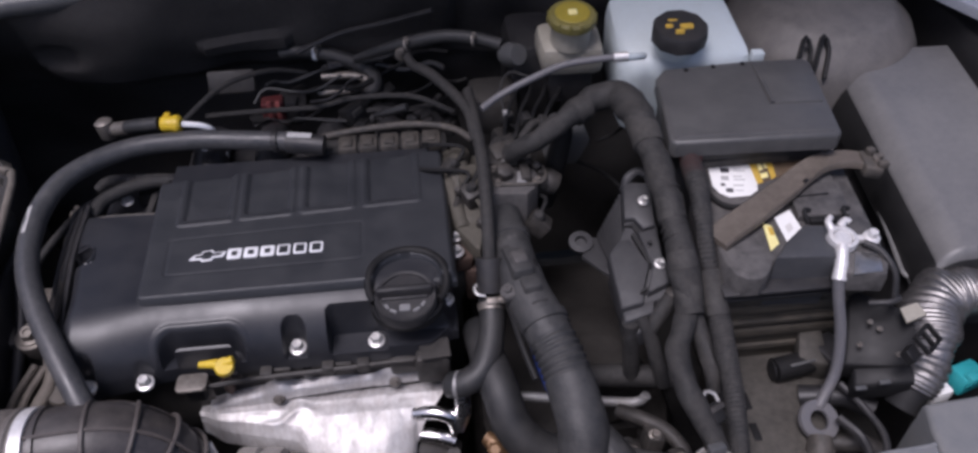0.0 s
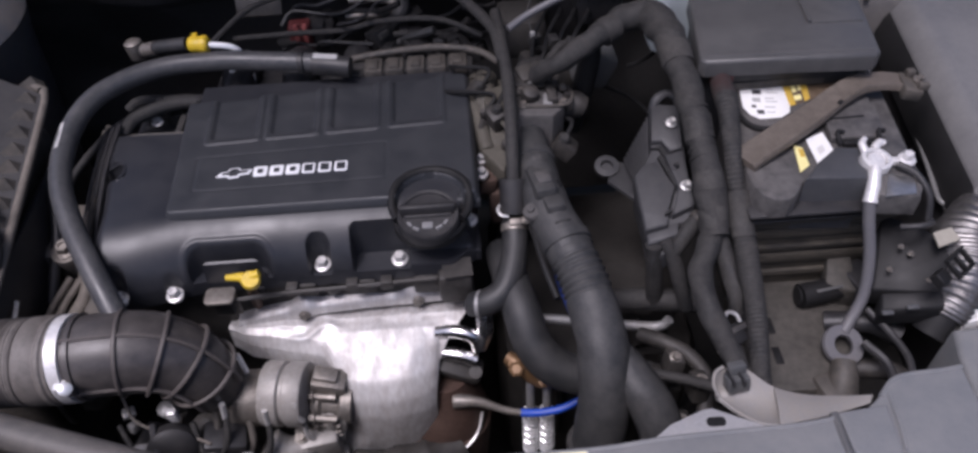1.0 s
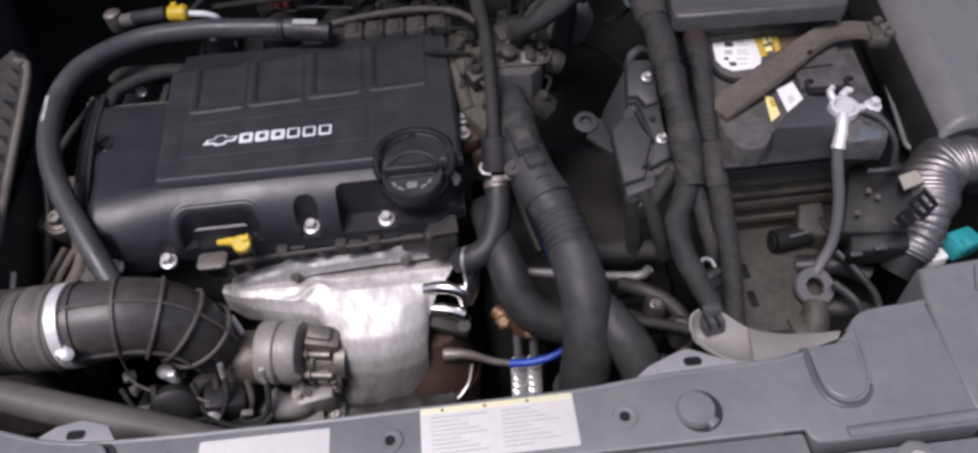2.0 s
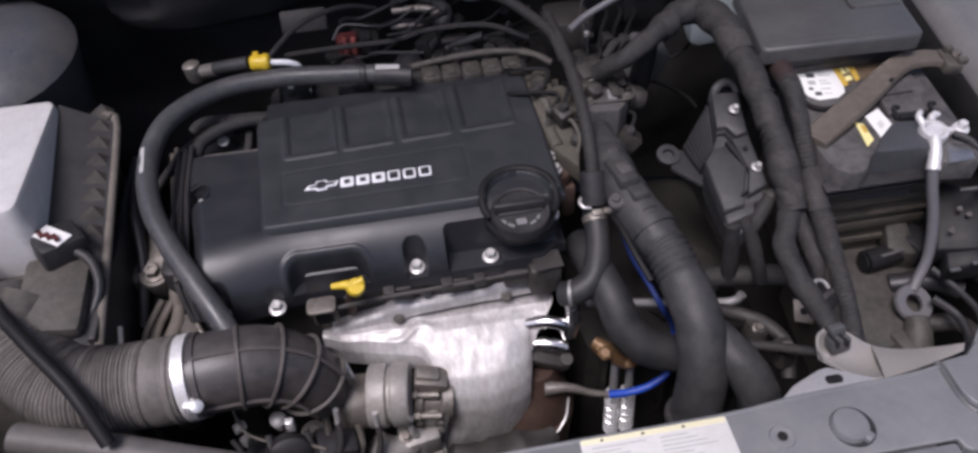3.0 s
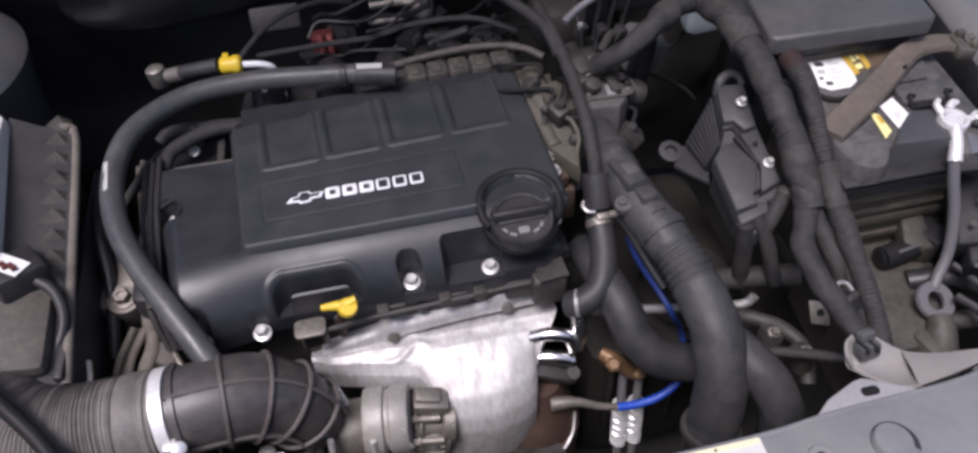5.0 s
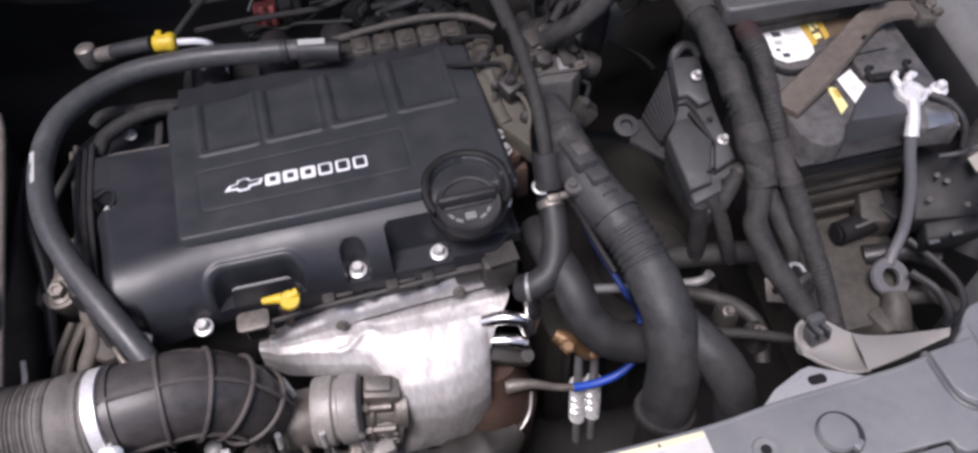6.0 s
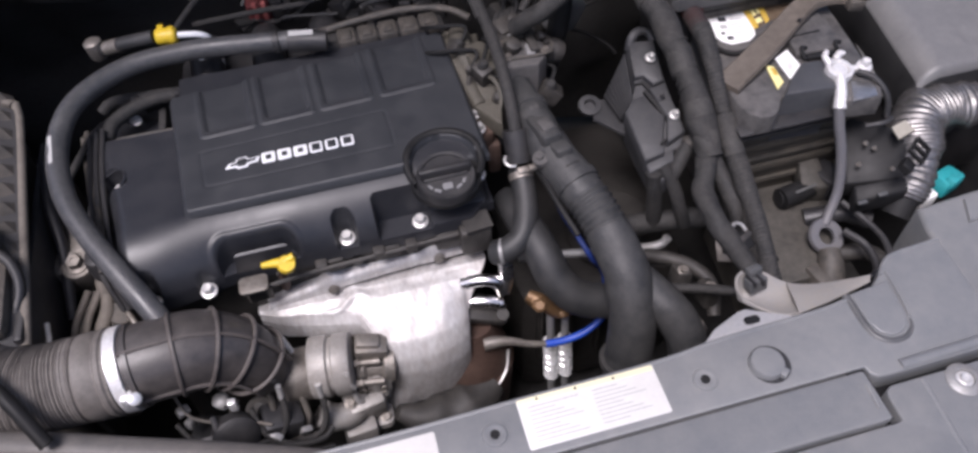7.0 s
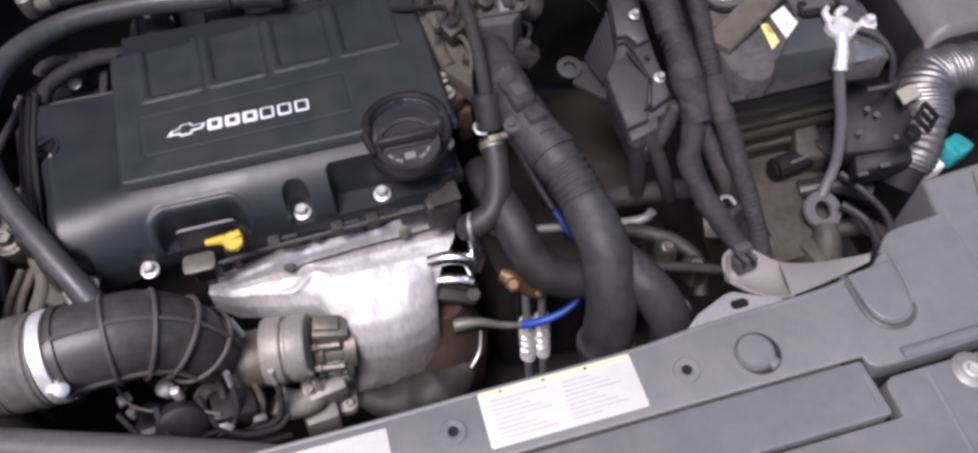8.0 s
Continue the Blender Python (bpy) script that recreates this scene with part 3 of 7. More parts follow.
for k in range(6):
    x0 = -0.2455 + 0.0192 * k
    w, h = (0.0165, 0.0062) if k < 3 else (0.0155, 0.0026)
    b = B()
    prism(b, rounded(x0, 0.6515, x0 + w, 0.6685, 0.0025, 3), 0.8185, 0.8202, 0.0003)
    bar = part("letter_bar", b, INK, cover)
    t = 0.0048 if k < 3 else 0.0026
    part("bar_face", prism(B(), rounded(x0 + t, 0.6515 + t, x0 + w - t, 0.6685 - t, 0.001, 3), 0.8195, 0.8206, 0.0002), COVER, bar)
for x, y, z, r in ((-0.395, 0.537, 0.748, 0.0062), (-0.334, 0.537, 0.748, 0.0068), (-0.168, 0.566, 0.750, 0.0068), (-0.078, 0.566, 0.750, 0.0068), (0.006, 0.604, 0.768, 0.0065), (0.024, 0.668, 0.782, 0.006), (0.025, 0.695, 0.782, 0.005), (-0.421, 0.688, 0.785, 0.0066)):
    b = B()
    loft(b, [(r * 1.2, -0.004), (r * 1.2, 0.001), (r, 0.002)], (x, y, z), seg=16)
    hexbolt(b, (x, y, z + 0.001), r, r * 1.2, (0, -0.12, 1))
    part("bolt", b, STEEL, cover)

cap = thing("oil_filler_cap", "black plastic oil filler cap with a raised grip bar", "oil cap", (RING[0], RING[1] - 0.01, 0.80))
b = B()
loft(b, [(0.031, 0), (0.0355, 0.003), (0.0355, 0.013), (0.0335, 0.017), (0.030, 0.0165), (0.029, 0.0145), (0.0, 0.0145)], (RING[0] - 0.003, RING[1] - 0.022, 0.799), (0, -0.14, 1), 44)
part("disc", b, PLASTIC, cap)
b = B()
box(b, (-0.071, 0.573, 0.810), (-0.008, 0.582, 0.826), 0.0035)
box(b, (-0.066, 0.5695, 0.809), (-0.013, 0.574, 0.816), 0.002)
part("grip", b, PLASTIC, cap)
b = B()
prism(b, rounded(-0.046, 0.555, -0.034, 0.564, 0.002), 0.8085, 0.8125, 0.0004)
for a in (-62, -34, 34, 62):
    c = Vector((-0.040 + 0.023 * math.sin(radians(a)), 0.573 - 0.021 * math.cos(radians(a)), 0.810))
    box(b, tuple(c + Vector((-0.004, -0.0016, -0.001))), tuple(c + Vector((0.004, 0.0016, 0.0022))), 0, (0, 0, a))
part("print", b, CAPPRINT, cap)

dip = thing("oil_dipstick", "yellow plastic dipstick handle on a dark tube", "dipstick", (-0.252, 0.545, 0.70))
b = B()
tube(b, [(-0.266, 0.531, 0.780), (-0.255, 0.530, 0.781), (-0.246, 0.529, 0.781)], [0.0035, 0.0045, 0.006], 10, 0.003)
loft(b, [(0.007, 0), (0.0105, 0.002), (0.0105, 0.009), (0.009, 0.0115), (0.0, 0.0115)], (-0.240, 0.529, 0.773), (0.2, -0.5, 1), 20)
tube(b, [(-0.240, 0.529, 0.781), (-0.229, 0.531, 0.784)], 0.005, 10, 0.003)
part("handle", b, YELLOW, dip)
part("tube", tube(B(), [(-0.243, 0.533, 0.777), (-0.25, 0.545, 0.74), (-0.255, 0.555, 0.70)], 0.006, 10), RUST, dip)

# ---- exhaust side ----
shield = thing("heat_shield", "crumpled bright aluminium heat shield over the exhaust manifold", "heat shield", (-0.13, 0.49, 0.55))


def along(table, v):
    """A value read from a short table of (v, value)."""
    for (a, p), (c, q) in zip(table, table[1:]):
        if v <= c:
            return p + (q - p) * (v - a) / (c - a)
    return table[-1][1]


def shield_sheet():
    """A bent sheet: a rolled lobe over the compressor that sweeps into a round apron falling to the front."""
    bm = B()
    nu, nv = 96, 60
    lobe_y = ((0, 0.558), (0.2, 0.547), (0.4, 0.535), (0.6, 0.524), (0.8, 0.516), (1, 0.513))
    lobe_z = ((0, 0.676), (0.2, 0.680), (0.4, 0.680), (0.6, 0.674), (0.8, 0.660), (1, 0.638))
    apron_y = ((0, 0.558), (0.2, 0.541), (0.4, 0.522), (0.55, 0.504), (0.68, 0.486), (0.77, 0.475), (0.84, 0.469), (0.90, 0.469), (0.95, 0.471), (1, 0.476))
    apron_z = ((0, 0.674), (0.2, 0.679), (0.4, 0.675), (0.55, 0.664), (0.68, 0.645), (0.77, 0.624), (0.84, 0.600), (0.90, 0.572), (0.95, 0.544), (1, 0.510))
    rows = []
    for j in range(nv + 1):
        v = j / nv
        row = []
        for i in range(nu + 1):
            u = i / nu
            top = -0.298 + 0.294 * u
            sweep = ramp(0.40, 0.475, u)
            x = top - 0.046 * ramp(0.45, 1, u) * ramp(0.1, 0.9, v) + 0.003 * sweep * (1 - ramp(0.5, 0.9, u)) * v
            round_ = math.sqrt(max(0.0, 1 - ((x + 0.110) / 0.068) ** 2)) if abs(x + 0.110) < 0.068 else 0.0
            fall = ramp(0.35, 0.8, v) * sweep
            roll = along(lobe_y, v) - 0.29 * (min(top, -0.16) + 0.235) * ramp(0.2, 0.9, v)
            y = roll + (along(apron_y, v) - roll) * sweep - 0.034 * round_ * fall + 0.008 * fall
            z = along(lobe_z, v) + (along(apron_z, v) - along(lobe_z, v)) * sweep + 0.006 * round_ * ramp(0.2, 0.6, v)
            end = ramp(0.10, 0.0, u)
            z -= 0.016 * end * (1 - v)
            y += 0.010 * end
            bead = math.exp(-((v - 0.62 + 0.3 * ramp(0.30, 0.45, u)) / 0.06) ** 2) * (1 - ramp(0.44, 0.52, u)) * 0.003 * ramp(0.22, 0.34, u)
            crease = 0.0022 * math.exp(-((u - 0.80 + 0.10 * v) / 0.012) ** 2) * (1 - ramp(0.3, 0.5, v)) + 0.0018 * math.exp(-((u - 0.66 + 0.05 * v) / 0.010) ** 2) * (1 - ramp(0.25, 0.45, v))
            w = noise.noise(Vector((x * 40, v * 4, 0.7))) * 0.0014 + noise.noise(Vector((x * 90, v * 14, 3.7))) * 0.0004
            fold = noise.noise(Vector((x * 70, v * 2.2, 9.1)))
            w -= 0.0005 * math.exp(-(fold / 0.03) ** 2) * ramp(0.0, 0.3, noise.noise(Vector((x * 25, v * 5, 4.4))) + 0.15) * ramp(0.15, 0.35, v) * (1 - ramp(0.7, 0.85, v)) * sweep
            flare = 0.010 * ramp(0.93, 1, v) * (1 - ramp(0.50, 0.60, u)) * sweep
            row.append(bm.verts.new((x - flare * 1.8, y - w * 0.6 - bead * 0.6 - flare, z + w + bead - crease)))
        rows.append(row)
    for j in range(nv):
        for i in range(nu):
            bm.faces.new((rows[j][i], rows[j][i + 1], rows[j + 1][i + 1], rows[j + 1][i]))
    bmesh.ops.recalc_face_normals(bm, faces=bm.faces)
    bmesh.ops.solidify(bm, geom=bm.faces[:], thickness=0.0015)
    return bm


part("apron", shield_sheet(), SHIELD, shield, sharp=70)
b = B()
prev = None
for k, (q, u, v, d) in enumerate(frames(spline([(-0.283, 0.556, 0.672), (-0.255, 0.556, 0.681), (-0.22, 0.557, 0.688), (-0.17, 0.560, 0.692), (-0.10, 0.565, 0.691), (-0.045, 0.568, 0.690), (-0.004, 0.568, 0.685)], 0.004))):
    w = 1 + 0.75 * math.exp(-((q.x + 0.200) / 0.013) ** 4) + 0.9 * math.exp(-((q.x + 0.063) / 0.020) ** 4)
    e = 0.0008 * noise.noise(q * 70)
    ring = [b.verts.new(q + Vector((0, y, z + e))) for y, z in ((0.014, 0.001), (0.011, 0.0075 * w), (0.000, 0.0092 * w), (-0.0085, 0.0078 * w), (-0.0118 - 0.002 * w, 0.003), (-0.0112 - 0.002 * w, -0.007), (0.002, -0.014), (0.012, -0.008))]
    if prev:
        for i in range(8):
            b.faces.new((prev[i], prev[(i + 1) % 8], ring[(i + 1) % 8], ring[i]))
    else:
        b.faces.new(ring)
    prev = ring
b.faces.new(prev[::-1])
part("brow", b, SHIELD, shield, sharp=60)
for x, y, z in ((-0.200, 0.5432, 0.6890), (-0.063, 0.5510, 0.6905)):
    b = B()
    loft(b, [(0.0075, 0), (0.0070, 0.002), (0.005, 0.0025)], (x, y, z), (0, -0.9, 0.5), 18)
    hexbolt(b, (x, y - 0.002, z + 0.001), 0.0044, 0.004, (0, -0.9, 0.5))
    part("bolt", b, CAST, shield)

turbo = thing("turbocharger", "dusty pale cast turbocharger housing with thin oil pipes", "turbocharger", (-0.2, 0.46, 0.45))
b = B()
loft(b, [(0.028, 0), (0.0372, 0.0015), (0.0385, 0.004), (0.0385, 0.0225), (0.0372, 0.0240), (0.0345, 0.0250), (0.0345, 0.0285), (0.0372, 0.0295), (0.0385, 0.031), (0.0385, 0.0485), (0.037, 0.0505), (0.026, 0.053)], (-0.248, 0.468, 0.642), (1, -0.12, 0), 44)
part("compressor_cover", b, COMPRESSOR, turbo, "pale banded compressor cover")
part("inlet_neck", loft(B(), [(0.030, 0), (0.033, 0.004), (0.033, 0.036), (0.03, 0.040)], (-0.286, 0.468, 0.636), (1, -0.05, 0), 30), CAST, turbo)
b = B()
loft(b, [(0.020, 0), (0.026, 0.004), (0.026, 0.012), (0.021, 0.016), (0.021, 0.034), (0.026, 0.038), (0.026, 0.05)], (-0.198, 0.468, 0.622), (1, -0.1, -0.1), 26)
for dz, dy in ((0.024, -0.006), (0.006, -0.024), (-0.016, -0.02)):
    tube(b, [(-0.205, 0.464 + dy, 0.622 + dz), (-0.165, 0.460 + dy, 0.618 + dz)], 0.0045, 8)
    hexbolt(b, (-0.190, 0.463 + dy, 0.621 + dz), 0.006, 0.007, (-1, 0, 0))
part("centre_housing", b, CAST, turbo)
b = B()
box(b, (-0.192, 0.458, 0.640), (-0.152, 0.486, 0.660), 0.002, (0, 12, -8))
box(b, (-0.188, 0.464, 0.657), (-0.160, 0.482, 0.667), 0.002, (0, 12, -8))
part("bracket", b, CAST, turbo)
b = B()
box(b, (-0.199, 0.440, 0.592), (-0.156, 0.462, 0.622), 0.002, (0, 8, -6))
box(b, (-0.180, 0.436, 0.600), (-0.170, 0.444, 0.628), 0.002, (0, 8, -6))
part("bracket", b, COMPRESSOR, turbo)
# Dark block stands in for the open gap between the two brackets.
part("gap_block", box(B(), (-0.198, 0.452, 0.620), (-0.154, 0.474, 0.641), 0.003, (0, 10, -7)), DARKMETAL, turbo)
b = B()
tube(b, [(-0.250, 0.43, 0.595), (-0.235, 0.425, 0.582), (-0.215, 0.43, 0.575), (-0.195, 0.45, 0.58)], 0.018, 16, dents=0.1)
box(b, (-0.222, 0.425, 0.535), (-0.172, 0.458, 0.594), 0.005, (8, 0, 10))
box(b, (-0.232, 0.405, 0.50), (-0.190, 0.435, 0.560), 0.006, (0, 5, 8))
prism(b, rounded(-0.215, 0.418, -0.165, 0.452, 0.010), 0.530, 0.542, 0.003)
part("turbine_housing", b, COMPRESSOR, turbo)
part("nut", box(B(), (-0.184, 0.436, 0.566), (-0.164, 0.452, 0.590), 0.003, (0, 12, 20)), LEADGREY, turbo)
for at in ((-0.170, 0.444, 0.586), (-0.212, 0.432, 0.597), (-0.205, 0.425, 0.542), (-0.175, 0.428, 0.542)):
    part("bolt", hexbolt(B(), at, 0.0055, 0.006, (0.1, -0.4, 1)), CAST, turbo)
for pts in ([(-0.205, 0.436, 0.668), (-0.204, 0.428, 0.650), (-0.200, 0.428, 0.640)], [(-0.203, 0.433, 0.625), (-0.202, 0.428, 0.605), (-0.198, 0.430, 0.595)]):
    part("stay", tube(B(), pts, 0.003, 8, 0.003), STEEL, turbo)
for pts in ([(-0.240, 0.430, 0.640), (-0.241, 0.414, 0.618), (-0.252, 0.402, 0.602), (-0.275, 0.402, 0.598), (-0.292, 0.41, 0.607)], [(-0.282, 0.43, 0.665), (-0.284, 0.410, 0.640), (-0.300, 0.396, 0.622), (-0.325, 0.396, 0.622)], [(-0.32, 0.425, 0.66), (-0.31, 0.402, 0.635), (-0.285, 0.388, 0.618), (-0.25, 0.388, 0.612), (-0.235, 0.398, 0.615)], [(-0.35, 0.40, 0.645), (-0.32, 0.385, 0.622), (-0.28, 0.380, 0.605), (-0.24, 0.385, 0.590)]):
    part("oil_pipe", tube(B(), pts, [0.0035, 0.0042, 0.0038, 0.0035], 10, 0.004), LOOM, turbo)
for pts, r in (([(-0.240, 0.432, 0.662), (-0.2405, 0.428, 0.640)], 0.0036), ([(-0.282, 0.432, 0.682), (-0.283, 0.427, 0.660)], 0.0036), ([(-0.270, 0.485, 0.700), (-0.262, 0.474, 0.678)], 0.0035)):
    part("banjo", tube(B(), pts, r, 10, 0.004), STEEL, turbo)
b = B()
loft(b, [(0.018, 0), (0.026, 0.004), (0.027, 0.02), (0.02, 0.025)], (-0.345, 0.415, 0.64), (0.3, -1, 0.5), 24)
tube(b, [(-0.36, 0.42, 0.67), (-0.352, 0.39, 0.655), (-0.32, 0.375, 0.64), (-0.28, 0.37, 0.63)], 0.004, 8)
box(b, (-0.32, 0.40, 0.60), (-0.27, 0.44, 0.64), 0.008, (0, 20, 10))
box(b, (-0.41, 0.40, 0.56), (-0.35, 0.46, 0.61), 0.01, (0, 10, -15))
part("actuator", b, PLASTIC, turbo)
part("clip", box(B(), (-0.338, 0.418, 0.672), (-0.328, 0.426, 0.692), 0.002), CHROME, turbo)
b = B()
loft(b, [(0.008, 0), (0.0095, 0.002), (0.0095, 0.010), (0.0075, 0.011), (0.0075, 0.018), (0.0095, 0.019), (0.0095, 0.024), (0.006, 0.026)], (-0.351, 0.448, 0.646), (0.0, -0.35, 1), 16)
part("vacuum_port", b, LEADGREY, turbo, "pale ribbed vacuum port")
loop = [Vector((-0.316 + 0.030 * math.cos(radians(a)), 0.438 + 0.012 * math.sin(radians(a)), 0.632 + 0.028 * math.sin(radians(a)))) for a in range(140, 400, 20)]
part("bypass_loop", tube(B(), loop, 0.0055, 10, 0.004), DIRTY, turbo, "dusty looped bypass hose")
for pts, r, m in (([(-0.405, 0.43, 0.655), (-0.385, 0.405, 0.645), (-0.355, 0.392, 0.640), (-0.325, 0.392, 0.632), (-0.300, 0.400, 0.620)], 0.0032, LOOM), ([(-0.300, 0.446, 0.660), (-0.298, 0.428, 0.640), (-0.310, 0.410, 0.622), (-0.335, 0.402, 0.615)], 0.0045, DIRTY), ([(-0.265, 0.440, 0.640), (-0.262, 0.420, 0.618), (-0.272, 0.408, 0.604), (-0.296, 0.402, 0.600)], 0.0042, DIRTY)):
    part("vacuum_hose", tube(B(), pts, r, 10, 0.004), m, turbo)
for x, y, z, s_, a in ((-0.372, 0.402, 0.650, 0.010, 20), (-0.300, 0.398, 0.628, 0.008, -30), (-0.268, 0.404, 0.612, 0.007, 10)):
    part("hose_clip", box(B(), (x - s_, y - 0.004, z - 0.006), (x + s_, y + 0.004, z + 0.006), 0.002, (10, 25, a)), LEADGREY, turbo)
part("bypass_valve", loft(B(), [(0.010, 0), (0.016, 0.003), (0.016, 0.012), (0.009, 0.014), (0.009, 0.018), (0.0, 0.018)], (-0.316, 0.440, 0.622), (0.0, -0.5, 1), 20), DIRTY, turbo)

cat = thing("catalytic_converter", "rust-brown exhaust catalyst with a sensor pipe", "catalyst", (-0.05, 0.46, 0.40))
b = B()
loft(b, [(0.058, 0), (0.060, 0.05), (0.060, 0.09), (0.056, 0.093), (0.056, 0.10), (0.048, 0.125), (0.036, 0.15), (0.030, 0.17)], (-0.050, 0.492, 0.435), (0.06, 0.06, 1), 40)
part("shell", b, RUST, cat)
b = B()
tube(b, [(-0.03, 0.47, 0.59), (0.0, 0.466, 0.59), (0.03, 0.460, 0.578), (0.052, 0.457, 0.572)], [0.010, 0.0062, 0.0048, 0.0046], 14, 0.005)
part("sensor_pipe", b, CAST, cat)
b = B()
tube(b, [(-0.06, 0.432, 0.52), (-0.03, 0.436, 0.52), (-0.005, 0.455, 0.53), (0.004, 0.475, 0.55)], 0.002, 8)
box(b, (-0.10, 0.402, 0.44), (-0.04, 0.41, 0.49), 0.003, (0, 0, 8))
part("strap", b, STEEL, cat)
cover_low = B()
tube(cover_low, [(-0.160, 0.428, 0.545), (-0.115, 0.420, 0.520), (-0.065, 0.430, 0.508), (-0.025, 0.452, 0.515)], [0.010, 0.028, 0.036, 0.022], 18, 0.006, dents=0.12)
part("lower_shield", cover_low, DARKMETAL, cat)

hanger = thing("lifting_bracket", "bright bent steel bracket beside the heat shield", "bracket", (-0.01, 0.5, 0.61))
b = B()
tube(b, [(-0.042, 0.518, 0.668), (-0.02, 0.512, 0.676), (0.0, 0.506, 0.672), (0.006, 0.50, 0.655)], 0.0085, 12, 0.005)
tube(b, [(-0.046, 0.505, 0.645), (-0.02, 0.498, 0.648), (0.002, 0.492, 0.642)], 0.0085, 12, 0.005)
tube(b, [(0.006, 0.500, 0.655), (0.014, 0.512, 0.675), (0.015, 0.525, 0.70), (0.014, 0.535, 0.71)], [0.009, 0.011, 0.010, 0.007], 12, 0.005)
part("rod", b, POLISHED, hanger)
b = B()
box(b, (-0.045, 0.482, 0.612), (0.008, 0.512, 0.632), 0.004, (15, 20, -10))
loft(b, [(0.008, 0), (0.008, 0.01)], (0.0, 0.485, 0.625), (0, -0.5, 1), 14)
part("foot", b, DARKMETAL, hanger)

tab = B()
prism(tab, rounded(-0.302, 0.524, -0.268, 0.548, 0.006), 0.742, 0.7455, 0.0012)
box(tab, (-0.300, 0.542, 0.70), (-0.270, 0.5455, 0.743), 0.001)
lift = thing("support_tab", "grey steel support tab beside the dipstick", "bracket", (-0.285, 0.535, 0.70))
part("plate", tab, CAST, lift)
# Black block put in for the shaded underside of the tab.
b = B()
box(b, (-0.296, 0.532, 0.712), (-0.274, 0.541, 0.7415), 0.003)
part("sleeve", b, BLACK, lift)

pipe_wire = thing("actuator_wire", "thin bare wire with a pale clip below the intake elbow", "wire", (-0.36, 0.43, 0.64))
part("wire", tube(B(), [(-0.400, 0.455, 0.680), (-0.397, 0.447, 0.668), (-0.388, 0.434, 0.658), (-0.364, 0.424, 0.650), (-0.323, 0.413, 0.650), (-0.300, 0.405, 0.645)], 0.0018, 8, 0.005), CAST, pipe_wire)
b = B()
box(b, (-0.404, 0.438, 0.652), (-0.390, 0.450, 0.664), 0.002, (20, 15, 30))
box(b, (-0.398, 0.428, 0.640), (-0.386, 0.438, 0.652), 0.002, (-10, 20, 60))
part("clip", b, LEADGREY, pipe_wire)

# ---- intake elbow, duct and air box ----
elbow = thing("intake_elbow", "ribbed dark rubber intake elbow into the turbocharger", "air duct", (-0.38, 0.46, 0.69))
path = [(-0.430, 0.4585, 0.7505), (-0.418, 0.459, 0.751), (-0.385, 0.462, 0.750), (-0.352, 0.466, 0.743), (-0.324, 0.467, 0.726), (-0.306, 0.465, 0.702), (-0.297, 0.466, 0.665)]
part("body", tube(B(), path, [0.0435, 0.0445, 0.045, 0.0435, 0.040, 0.036, 0.031], 36, 0.005), ELBOW, elbow)
line = spline(path, 0.004)
fr = frames(line)
for k in (14, 22, 29, 35):
    q, u, v, d = fr[k]
    rr = 0.0455 - 0.00030 * max(0, k - 20)
    b = B()
    ring = [q + u * math.cos(a) * rr + v * math.sin(a) * rr for a in [2 * math.pi * j / 40 for j in range(40)]]
    tube(b, ring + [ring[0]], 0.0026, 8, 0.02)
    part("rib", b, RIB, elbow)
for ang in (-4, 76, 162):
    b = B()
    run = [q + (u * math.cos(radians(ang)) + v * math.sin(radians(ang))) * (0.0450 - 0.012 * max(0, k / len(fr) - 0.45)) for k, (q, u, v, d) in enumerate(fr) if 3 <= k <= 42][::4]
    tube(b, run, 0.0023, 6, 0.01)
    part("rib", b, RIB, elbow)
q, u, v, d = fr[2]
b = B()
loft(b, [(0.0455, -0.0065), (0.0475, -0.006), (0.0475, 0.006), (0.0455, 0.0065)], q, d, 44)
clamp = part("hose_clamp", b, ZINC, elbow, "dull white zinc hose clamp")
b = B()
loft(b, [(0.006, 0), (0.007, 0.003), (0.007, 0.018), (0.004, 0.020)], q + Vector((0.010, -0.046, 0.010)), (0.3, -0.3, 0.5), 12)
box(b, tuple(q + Vector((0.0, -0.050, 0.004))), tuple(q + Vector((0.012, -0.034, 0.018))), 0.002)
part("screw", b, CHROME, clamp)
lip = fr[5]
part("lip", loft(B(), [(0.0440, -0.004), (0.0468, -0.003), (0.0468, 0.002), (0.0440, 0.003)], lip[0], lip[3], 44), ELBOW, elbow)

duct = thing("corrugated_duct", "dusty brown corrugated air duct from the air box", "air duct", (-0.56, 0.49, 0.70))
part("bellows", tube(B(), [(-0.466, 0.459, 0.750), (-0.525, 0.460, 0.752), (-0.565, 0.474, 0.758), (-0.602, 0.512, 0.774), (-0.632, 0.565, 0.792)], lambda s: 0.0462 + 0.0013 * math.sin(s * 2 * math.pi / 0.0037), 30, 0.00074), DUCT, duct, sharp=80)
b = B()
